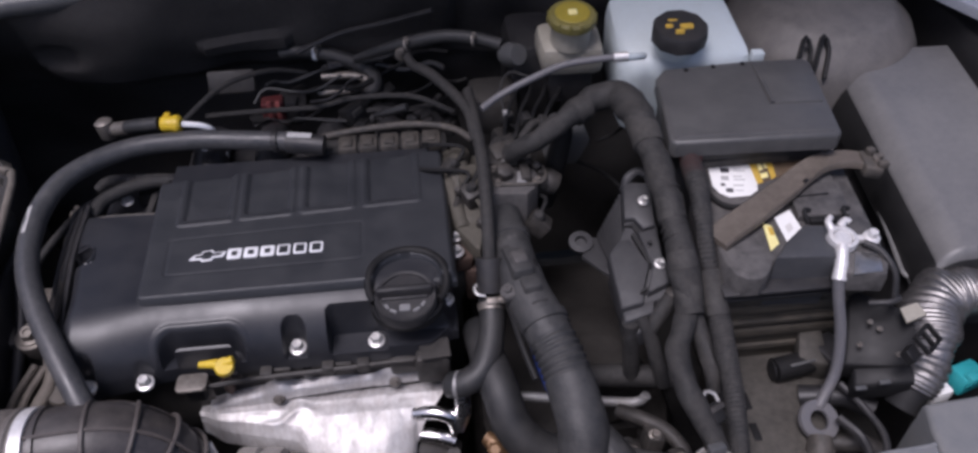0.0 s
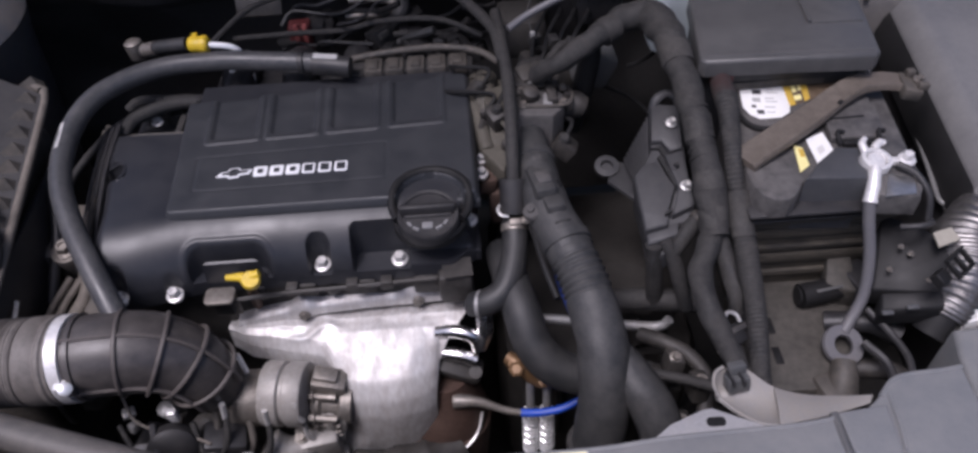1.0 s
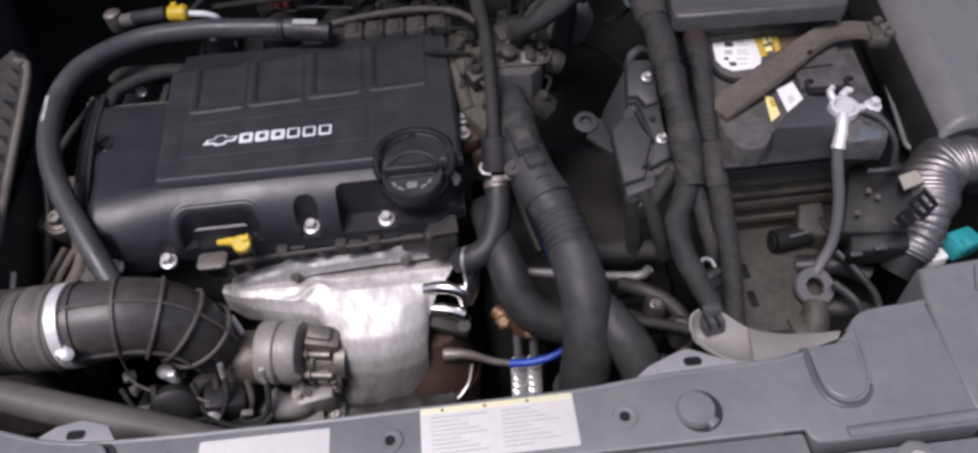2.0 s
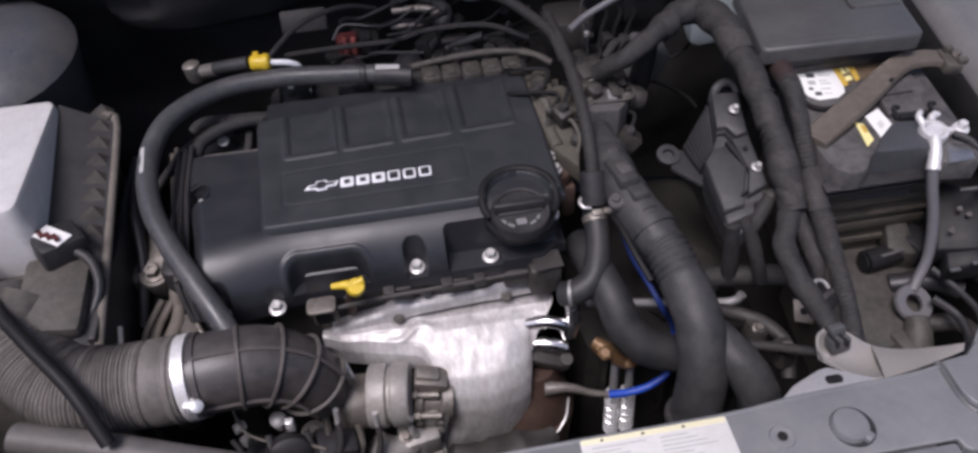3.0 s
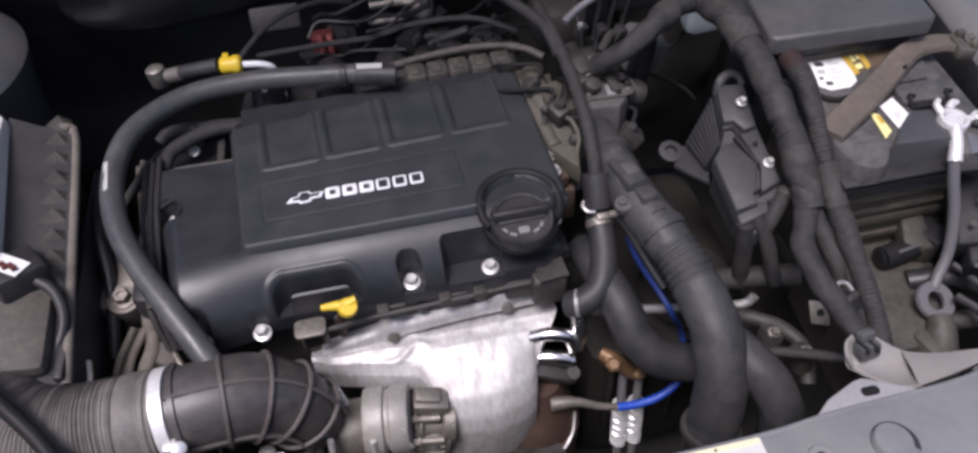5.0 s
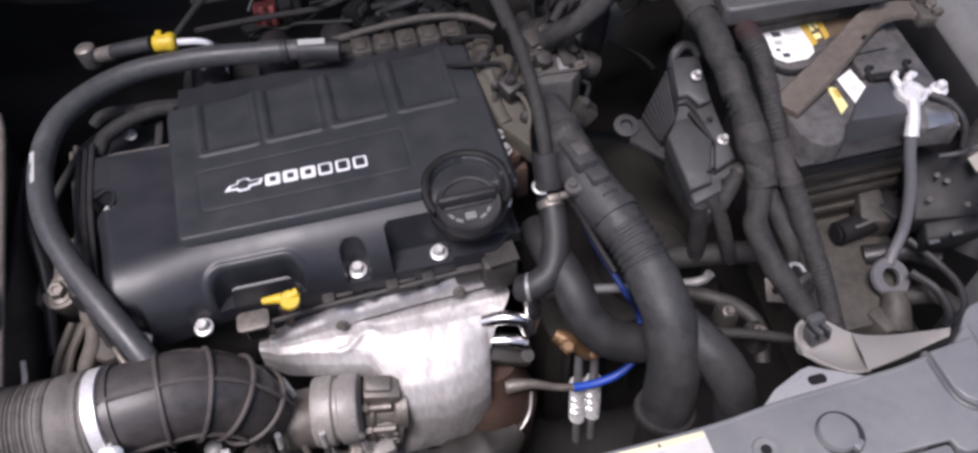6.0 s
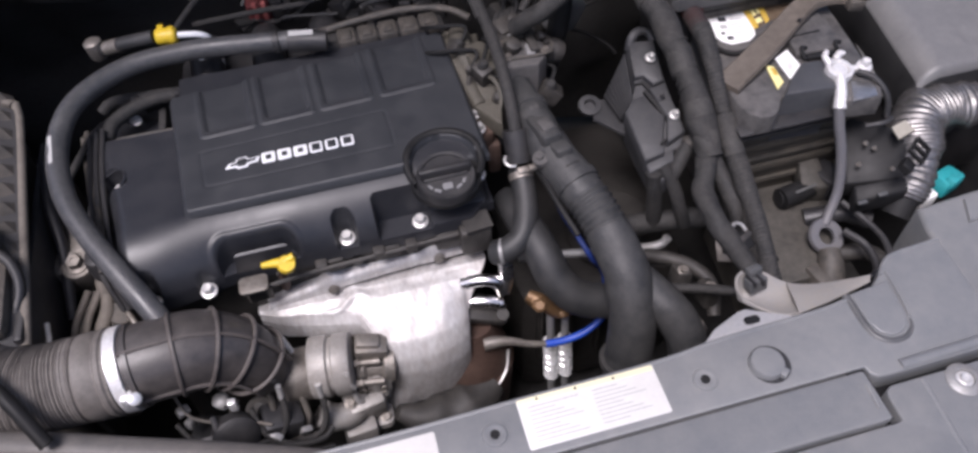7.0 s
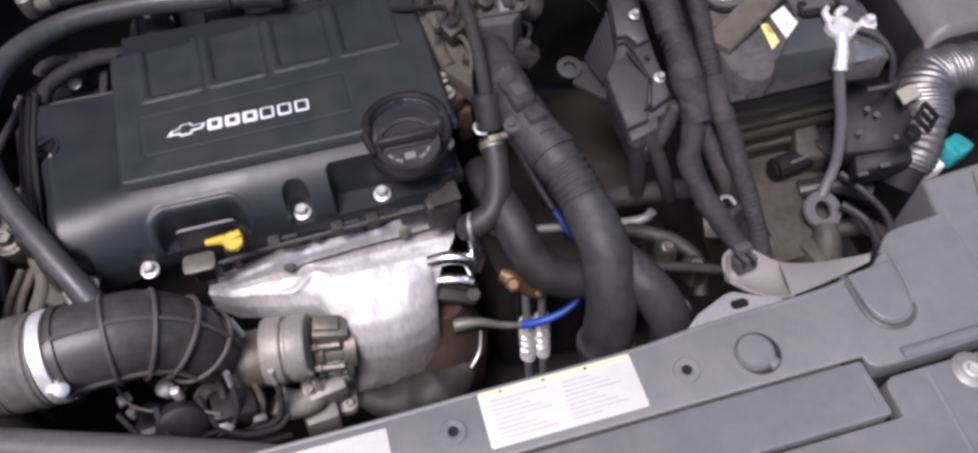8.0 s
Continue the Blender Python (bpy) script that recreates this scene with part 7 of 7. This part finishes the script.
for k, (dx, dy, w, h) in enumerate(((-0.008, 0.012, 0.013, 0.009), (-0.016, -0.003, 0.010, 0.007), (0.006, -0.006, 0.017, 0.010), (-0.006, -0.018, 0.012, 0.006))):
    b = B()
    prism(b, rounded(0.334 + dx - w / 2, 0.860 + dy - h / 2, 0.334 + dx + w / 2, 0.860 + dy + h / 2, 0.003), 0.966, 0.9702, 0.0004)
    part("mark", b, AMBER, cp)
b = B()
tube(b, [(0.255, 0.822, 0.948), (0.275, 0.830, 0.944), (0.285, 0.845, 0.935)], 0.005, 10)
part("spout", b, TANKWHITE, tank)
part("lug", box(B(), (0.435, 0.848, 0.905), (0.452, 0.862, 0.925), 0.003), TANKWHITE, tank)
brake = thing("brake_fluid_reservoir", "aged translucent brake fluid reservoir with a yellow-topped cap", "reservoir", (0.197, 0.905, 0.82))
b = B()
slab(b, (0.156, 0.872, 0.936), (0.242, 0.868, 0.936), (0.242, 0.94, 0.946), (0.154, 0.94, 0.946), (0.003, 0.006, -0.046), 0.014)
loft(b, [(0.026, 0), (0.026, 0.03)], (0.197, 0.892, 0.936), (0, -0.1, 1), 24)
part("body", b, TANKTAN, brake)
part("foot", box(B(), (0.170, 0.888, 0.842), (0.232, 0.934, 0.894), 0.008), PLASTIC, brake, "dark lower neck of the reservoir")
b = B()
loft(b, [(0.028, 0), (0.0315, 0.002), (0.0315, 0.011), (0.029, 0.014), (0.0, 0.014)], (0.197, 0.886, 0.968), (0, -0.15, 1), 28)
for k in range(14):
    a = radians(360 * k / 14)
    box(b, (0.197 + 0.0310 * math.cos(a) - 0.002, 0.886 + 0.0310 * math.sin(a) - 0.002, 0.970), (0.197 + 0.0310 * math.cos(a) + 0.002, 0.886 + 0.0310 * math.sin(a) + 0.002, 0.979), 0.0008)
bc = part("cap", b, material("olive_cap", (0.16, 0.14, 0.03), 0.45, dust=0.3), brake, "olive yellow cap")
b = B()
loft(b, [(0.020, 0), (0.023, 0.001), (0.022, 0.0022), (0.0, 0.0022)], (0.197, 0.884, 0.9815), (0, -0.15, 1), 24)
part("disc", b, OLIVE, bc)
b = B()
prism(b, rounded(0.191, 0.877, 0.203, 0.889, 0.003), 0.981, 0.9855, 0.001)
part("symbol", b, PALEYELLOW, bc)
master = thing("master_cylinder", "dark brake master cylinder below its reservoir", "brake cylinder", (0.15, 0.96, 0.78))
part("body", box(B(), (0.12, 0.93, 0.78), (0.20, 1.05, 0.91), 0.02), PLASTIC, master)
part("port", loft(B(), [(0.014, 0), (0.017, 0.01), (0.014, 0.03)], (0.115, 0.925, 0.905), (0.4, -0.6, 0.3), 22), LIDGREY, master)
part("bracket", box(B(), (0.06, 0.88, 0.80), (0.13, 0.95, 0.86), 0.012), DARKMETAL, master)
pipe("metal_line", [(0.070, 0.800, 0.902), (0.095, 0.814, 0.911), (0.135, 0.820, 0.928), (0.175, 0.827, 0.940), (0.215, 0.826, 0.946), (0.255, 0.822, 0.950)], 0.0048, CABLE, "slim grey metal vent line to the coolant tank", "pipe")
b = B()
tube(b, [(0.240, 0.8235, 0.949), (0.258, 0.822, 0.950)], 0.0065, 12)
single("line_clip", b, STEEL, "bright end clip of the vent line", "clip")
brk = thing("brake_unit", "dark brake hydraulic unit below the reservoirs", "brake unit", (0.13, 0.83, 0.77))
part("block", box(B(), (0.155, 0.79, 0.81), (0.205, 0.84, 0.86), 0.008, (10, 20, 10)), LIDGREY, brk)
part("block", box(B(), (0.09, 0.80, 0.78), (0.16, 0.87, 0.83), 0.01, (0, 10, 20)), DARKMETAL, brk)
part("line", tube(B(), [(0.105, 0.83, 0.86), (0.10, 0.86, 0.89), (0.115, 0.885, 0.90), (0.14, 0.88, 0.895)], 0.0018, 8), LOOM, brk)
part("end_clip", box(B(), (0.101, 0.834, 0.864), (0.107, 0.840, 0.872), 0.001), STEEL, brk)
part("line", tube(B(), [(0.12, 0.80, 0.85), (0.14, 0.82, 0.86), (0.165, 0.83, 0.85), (0.18, 0.82, 0.84)], 0.006, 10), LOOM, brk)
for k in range(4):
    part("line", tube(B(), [(0.10 + 0.015 * k, 0.81, 0.83), (0.105 + 0.018 * k, 0.835, 0.865), (0.12 + 0.02 * k, 0.87, 0.872), (0.13 + 0.02 * k, 0.91, 0.86)], 0.003, 8), BLACK, brk)
for k in range(3):
    part("plug", box(B(), (0.10 + 0.022 * k, 0.835 - 0.01 * k, 0.845), (0.113 + 0.022 * k, 0.85 - 0.01 * k, 0.868), 0.002, (15, 10 * k, 20)), LOOM, brk)
b = loft(B(), [(0.010, -0.004), (0.017, -0.003), (0.018, 0.003), (0.015, 0.006), (0.010, 0.005)], (0.800, 0.905, 0.943), (0, 0, 1), 24)
single("hood_stop", b, RUBBER, "dark rubber hood stop on the fender edge", "rubber stop")
for nm, cx, cy, cz, lab in (("strut_tower", 0.605, 1.00, 0.915, "dusty grey-brown strut tower top"), ("strut_tower", -0.715, 0.93, 0.915, "blue-grey strut tower top behind the air box")):
    tower = thing(nm, lab, "strut tower", (cx, cy, 0.5))
    b = B()
    loft(b, [(0.16, -0.45), (0.150, -0.10), (0.142, -0.045), (0.128, -0.022), (0.112, -0.012), (0.102, -0.002), (0.092, 0.003), (0.03, 0.007), (0.0, 0.008)] if cx > 0 else [(0.06, -0.45), (0.115, -0.08), (0.128, -0.03), (0.110, -0.008), (0.08, 0.0), (0.03, 0.003), (0.0, 0.004)], (cx, cy, cz), (0, -0.1, 1), 48)
    part("dome", b, STRUT if cx < 0 else STRUTR, tower)
    b = B()
    for dx in (0.0, 0.026):
        tube(b, [(cx - 0.094 + dx, cy - 0.135, cz - 0.05), (cx - 0.084 + dx, cy - 0.115, cz - 0.018), (cx - 0.072 + dx, cy - 0.096, cz - 0.004), (cx - 0.066 + dx, cy - 0.108, cz - 0.018), (cx - 0.074 + dx, cy - 0.132, cz - 0.05)], 0.0036, 8)
    part("loop", b, BLACK, tower)

# ---- engine mount side ----
mount = thing("engine_mount", "cast grey engine mount bracket with a large bolt", "engine mount", (-0.49, 0.62, 0.55))
b = B()
slab(b, (-0.525, 0.620, 0.740), (-0.466, 0.612, 0.740), (-0.452, 0.695, 0.758), (-0.508, 0.70, 0.758), (0, 0.01, -0.06), 0.012)
loft(b, [(0.020, -0.03), (0.020, -0.004), (0.0185, 0.0), (0.014, 0.0), (0.0135, -0.003), (0.0, -0.003)], (-0.490, 0.628, 0.744), (0, -0.3, 1), 30)
part("arm", b, CAST, mount)
b = B()
loft(b, [(0.0135, 0), (0.0135, 0.002), (0.011, 0.003)], (-0.490, 0.629, 0.742), (0, -0.3, 1), 22)
hexbolt(b, (-0.490, 0.628, 0.744), 0.0095, 0.009, (0, -0.3, 1))
part("bolt", b, CAST, mount)
for dx in (-0.008, 0.006):
    part("strap", tube(B(), [(-0.476 + dx, 0.600, 0.722), (-0.484 + dx, 0.586, 0.716), (-0.494 + dx, 0.568, 0.708), (-0.498 + dx, 0.545, 0.702), (-0.499 + dx, 0.520, 0.695)], 0.0042, 8, 0.005), TAN, mount)
part("strap_web", tube(B(), [(-0.477, 0.600, 0.717), (-0.485, 0.586, 0.711), (-0.495, 0.568, 0.703), (-0.499, 0.545, 0.697), (-0.500, 0.520, 0.690)], 0.006, 8, 0.005, 0.5), DIRTY, mount)
part("tie_rod", tube(B(), [(-0.466, 0.622, 0.735), (-0.467, 0.604, 0.725), (-0.466, 0.592, 0.715)], [0.006, 0.008, 0.007], 12, 0.004), TAN, mount)
part("tie_rod", tube(B(), [(-0.464, 0.592, 0.716), (-0.466, 0.572, 0.708), (-0.474, 0.552, 0.702), (-0.474, 0.525, 0.695)], [0.007, 0.0095, 0.0085, 0.009], 12, 0.004), TAN, mount)
part("pipe", tube(B(), [(-0.445, 0.575, 0.73), (-0.435, 0.55, 0.705), (-0.42, 0.53, 0.70)], 0.004, 10), CAST, mount)
b = B()
loft(b, [(0.014, -0.06), (0.017, -0.02), (0.017, 0.0), (0.014, 0.004), (0.0, 0.004)], (-0.450, 0.568, 0.706), (0.05, -0.3, 1), 24)
box(b, (-0.455, 0.525, 0.62), (-0.40, 0.57, 0.68), 0.012, (0, 0, 10))
loft(b, [(0.03, 0), (0.036, 0.004), (0.036, 0.02), (0.03, 0.024)], (-0.47, 0.53, 0.60), (-1, 0, 0.1), 30)
part("pump", b, DIRTY, mount)
pipe("fender_hose", [(-0.515, 0.76, 0.79), (-0.512, 0.70, 0.78), (-0.505, 0.65, 0.75), (-0.51, 0.58, 0.70)], 0.007, PLASTIC, "black hose beside the air box")
pipe("side_wire", [(-0.40, 0.835, 0.795), (-0.445, 0.80, 0.80), (-0.470, 0.76, 0.795), (-0.50, 0.71, 0.775), (-0.51, 0.66, 0.75)], 0.005, LOOM, "dusty loom along the engine's end", "wiring", 10)
pipe("side_wire", [(-0.33, 0.832, 0.80), (-0.38, 0.826, 0.806), (-0.425, 0.80, 0.806), (-0.438, 0.77, 0.80)], 0.009, LOOM, "dusty loom along the engine's end", "wiring", 12, 0.1)
pipe("drain_hose", [(-0.655, 0.60, 0.84), (-0.615, 0.535, 0.835), (-0.565, 0.475, 0.825), (-0.520, 0.425, 0.805), (-0.49, 0.38, 0.77)], 0.0075, BLACK, "thin black hose over the corrugated duct")
pipe("cooling_pipe", [(-0.60, 0.42, 0.745), (-0.50, 0.39, 0.742), (-0.43, 0.367, 0.738), (-0.355, 0.344, 0.732), (-0.28, 0.320, 0.725), (-0.22, 0.30, 0.715)], 0.0175, GREYPIPE, "dusty grey-brown cooling pipe behind the radiator", "pipe", 20)
single("radiator", box(B(), (-0.45, 0.22, 0.25), (0.35, 0.275, 0.775), 0.004), PLASTIC, "black radiator core below the front panel", "radiator")

# ---- front panel ----
front = thing("radiator_cover", "grey moulded plastic panel over the radiator", "cover panel", (0, 0.25, 0.78))
rear = [(-0.70, 0.40), (-0.52, 0.345), (-0.44, 0.31), (-0.37, 0.288), (-0.303, 0.282), (-0.157, 0.280), (-0.04, 0.281), (0.098, 0.282), (0.163, 0.287), (0.225, 0.289), (0.285, 0.291), (0.325, 0.296), (0.345, 0.300), (0.362, 0.312), (0.378, 0.327), (0.395, 0.332), (0.428, 0.334), (0.446, 0.336)]
fore = [(0.4385, 0.2085), (0.359, 0.2080), (0.306, 0.2075), (0.2955, 0.2085), (0.2900, 0.2130), (0.2885, 0.2210), (-0.40, 0.2210), (-0.70, 0.26)]
b = B()
prism(b, fore[::-1] + rear[::-1], 0.785, 0.810, 0.0022, 3)
part("panel", b, PANEL, front)
part("rear_lip", tube(B(), [(x, y - 0.0015, 0.8088) for x, y in rear[2:12]], 0.0026, 8, 0.01), PANEL, front)
part("rear_lip", tube(B(), [(x, y - 0.0015, 0.8088) for x, y in rear[13:]], 0.0026, 8, 0.005), PANEL, front)
b = B()
prism(b, [(0.318, 0.297), (0.3175, 0.262), (0.322, 0.250), (0.331, 0.243), (0.342, 0.243), (0.353, 0.249), (0.359, 0.262), (0.362, 0.301)], 0.803, 0.8128, 0.0022, 3)
part("hump", b, PANEL, front)
# Dark tube stands in for the shaded groove at the hump's foot.
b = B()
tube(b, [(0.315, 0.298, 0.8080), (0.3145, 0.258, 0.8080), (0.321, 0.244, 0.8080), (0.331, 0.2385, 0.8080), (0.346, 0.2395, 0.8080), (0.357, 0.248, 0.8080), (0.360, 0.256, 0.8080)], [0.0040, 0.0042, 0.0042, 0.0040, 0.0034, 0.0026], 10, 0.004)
part("hump_shade", b, LIDGREY, front)
part("hump_rim", tube(B(), [(0.3690, 0.312, 0.8098), (0.3682, 0.304, 0.8106), (0.3655, 0.280, 0.8110), (0.3615, 0.258, 0.8100)], 0.0019, 8, 0.004), PANEL, front)
for x, y in ((0.200, 0.2485), (-0.331, 0.2625)):
    b = B()
    loft(b, [(0.0168, 0), (0.0166, 0.007), (0.0156, 0.0090), (0.0135, 0.0094), (0.0, 0.0090)], (x, y, 0.8085), (0.05, 0.02, 1), 30)
    # Flat dark disc, set off centre, paints the shaded crescent beside the cap.
    part("cap_shade", loft(B(), [(0.0200, 0), (0.0200, 0.0010), (0.0, 0.0010)], (x + 0.0038, y - 0.0004, 0.8097), (0, 0, 1), 32), PLASTIC, front)
    k = part("cap", b, PANEL, front)
    b = B()
    box(b, (x + 0.006, y - 0.0175, 0.8085), (x + 0.016, y - 0.009, 0.8170), 0.002, (0, 0, 35))
    part("notch", b, PANEL, k)
for x, y in ((0.138, 0.250), (-0.068, 0.252), (-0.268, 0.255)):
    b = B()
    loft(b, [(0.0148, 0), (0.0148, 0.0008), (0.0118, 0.0010), (0.0108, 0.0030), (0.0085, 0.0034), (0.0055, 0.0022)], (x, y, 0.8095), (0, 0, 1), 28)
    p = part("push_pin", b, PANEL, front)
    b = B()
    loft(b, [(0.0046, 0), (0.0046, 0.0012), (0.0, 0.0012)], (x, y, 0.8114), (0, 0, 1), 16)
    part("pin_hole", b, BLACK, p)
for x0, x1, y0, y1, head in ((-0.041, 0.096, 0.229, 0.280, True), (-0.236, -0.121, 0.226, 0.271, False)):
    b = B()
    prism(b, rounded(x0, y0, x1, y1, 0.002, 3), 0.8095, 0.8106, 0.0002)
    lab = part("label", b, LABEL, front, "white information label")
    if head:
        b = B()
        prism(b, rounded(x0 + 0.001, y1 - 0.0065, x1 - 0.001, y1 - 0.001, 0.001, 3), 0.8104, 0.8110, 0.0001)
        part("header", b, LABELHEAD, lab)
        for k in range(3):
            b = B()
            prism(b, [(x0 + 0.018 + 0.038 * k, y1 - 0.0052), (x0 + 0.022 + 0.038 * k, y1 - 0.0052), (x0 + 0.020 + 0.038 * k, y1 - 0.0022)], 0.8106, 0.8112, 0)
            part("mark", b, PLASTIC, lab)
        for k in range(9):
            for c in (0, 1):
                b = B()
                w = 0.050 - 0.008 * ((k * 7 + c * 3) % 4)
                box(b, (x0 + 0.009 + 0.063 * c, y1 - 0.0115 - 0.0042 * k, 0.8104), (x0 + 0.009 + 0.063 * c + w, y1 - 0.0103 - 0.0042 * k, 0.8109), 0)
                part("text_bar", b, PRINT, lab)
for side, pts in ((1, [(0.150, 0.284), (0.172, 0.300), (0.203, 0.312), (0.212, 0.313), (0.262, 0.288)]), (-1, [(-0.315, 0.284), (-0.325, 0.300), (-0.350, 0.308), (-0.372, 0.304), (-0.395, 0.290)])):
    b = B()
    prism(b, pts if side < 0 else pts[::-1], 0.800, 0.8075, 0.0015)
    t = part("tab", b, PALETAB, front, "pale mounting tab with a slotted hole")
    hx, hy = (0.212, 0.299) if side > 0 else (-0.352, 0.293)
    b = B()
    prism(b, rounded(hx - 0.0085, hy - 0.0045, hx + 0.0085, hy + 0.0045, 0.004), 0.8065, 0.8080, 0)
    part("slot", b, BLACK, t)
bumper = thing("front_trim_panel", "grey plastic trim panel ahead of the radiator cover", "trim panel", (0, 0.12, 0.77))
b = B()
prism(b, rounded(-0.62, 0.1685, 0.2855, 0.2182, 0.003), 0.77, 0.8092, 0.0016)
part("inset_panel", b, PANEL, bumper)
b = B()
tube(b, [(0.2785, 0.180, 0.8090), (0.2805, 0.205, 0.8090)], 0.0020, 8)
part("edge_bead", b, PANEL, bumper)
part("joint", tube(B(), [(0.2872, 0.1700, 0.8040), (0.2872, 0.2150, 0.8050), (0.2860, 0.2195, 0.8055), (0.2700, 0.2197, 0.8060)], 0.0012, 6, 0.004), BLACK, bumper)
# Black plate added below the panel gaps to paint their shade.
part("gap_shade_plate", box(B(), (-0.60, 0.158, 0.765), (0.46, 0.224, 0.784), 0.002), BLACK, bumper)
part("crease", tube(B(), [(0.338, 0.198, 0.8005), (0.335, 0.16, 0.8005), (0.332, 0.125, 0.8005), (0.330, 0.03, 0.8005)], 0.0035, 10), PANEL, bumper)
b = B()
prism(b, [(-0.66, -0.02), (0.60, -0.02), (0.60, 0.2005), (0.306, 0.2000), (0.2990, 0.1965), (0.2965, 0.190), (0.2955, 0.1665), (0.289, 0.1655), (-0.66, 0.1655)], 0.76, 0.803, 0.002)
part("outer_panel", b, PANEL, bumper)
b = B()
tube(b, [(0.322, 0.2140, 0.808), (0.38, 0.2150, 0.809), (0.45, 0.2165, 0.809)], 0.0058, 10)
part("seam_trim", b, PANEL, bumper)
b = B()
loft(b, [(0.017, 0), (0.017, 0.002), (0.012, 0.005), (0.009, 0.005), (0.008, 0.002)], (0.374, 0.186, 0.802), (0, 0, 1), 26)
part("screw_washer", b, LEADGREY, bumper)
b = B()
hexbolt(b, (0.374, 0.186, 0.804), 0.0055, 0.004)
part("screw", b, STEEL, bumper)

guide = thing("hood_latch_shroud", "pale grey plastic deflector behind the front panel", "deflector", (0.28, 0.33, 0.74))
DEFLECT = material("pale_grey_plastic", (0.225, 0.218, 0.21), 0.5, dust=0.6, dust_colour=(0.26, 0.235, 0.20), bump=0.05, vary=0.08, blotch=30)
fr_edge = spline([(0.233, 0.342, 0.771), (0.247, 0.324, 0.772), (0.268, 0.309, 0.775), (0.305, 0.310, 0.778), (0.342, 0.314, 0.784), (0.359, 0.314, 0.793)], 0.003)
bk_edge = spline([(0.231, 0.360, 0.786), (0.258, 0.367, 0.784), (0.287, 0.349, 0.773), (0.318, 0.340, 0.770), (0.345, 0.330, 0.781), (0.362, 0.320, 0.797)], 0.003)


def sheet(i0, i1, depth):
    """A bent strip of the deflector between two shares of its length."""
    bm = B()
    rows = []
    for i in range(17):
        f = i0 + (i1 - i0) * i / 16
        p, q = fr_edge[round(f * (len(fr_edge) - 1))], bk_edge[round(f * (len(bk_edge) - 1))]
        rows.append([bm.verts.new(p.lerp(q, k / 10) - Vector((0, 0, depth(f) * math.sin(math.pi * k / 10)))) for k in range(11)])
    for a, c in zip(rows, rows[1:]):
        for k in range(10):
            bm.faces.new((a[k], a[k + 1], c[k + 1], c[k]))
    bmesh.ops.recalc_face_normals(bm, faces=bm.faces)
    bmesh.ops.solidify(bm, geom=bm.faces[:], thickness=0.002)
    return bm


part("dish", sheet(0.0, 0.44, lambda f: 0.013 - 0.012 * f), DEFLECT, guide)
part("wing", sheet(0.425, 1.0, lambda f: -0.004 * (1 - f)), DEFLECT, guide)
part("rim", tube(B(), [p + Vector((0, 0, 0.001)) for p in fr_edge[: len(fr_edge) * 9 // 20 : 3]], 0.0016, 8, 0.004), DEFLECT, guide)
part("rim", tube(B(), [(0.2325, 0.343, 0.773), (0.2285, 0.352, 0.781), (0.2315, 0.361, 0.787), (0.240, 0.366, 0.788)], 0.0018, 8, 0.003), DEFLECT, guide)
b = B()
box(b, (0.240, 0.346, 0.772), (0.262, 0.362, 0.788), 0.0025, (-18, 0, 8))
box(b, (0.243, 0.358, 0.784), (0.260, 0.368, 0.795), 0.002, (-18, 0, 8))
part("plug", b, LIDGREY, guide, "grey wiring plug seated in the deflector")
for dx in (0.0, 0.010):
    part("plug_rib", box(B(), (0.242 + dx, 0.343, 0.784), (0.2445 + dx, 0.362, 0.7915), 0.0008, (-18, 0, 8)), PLASTIC, guide)
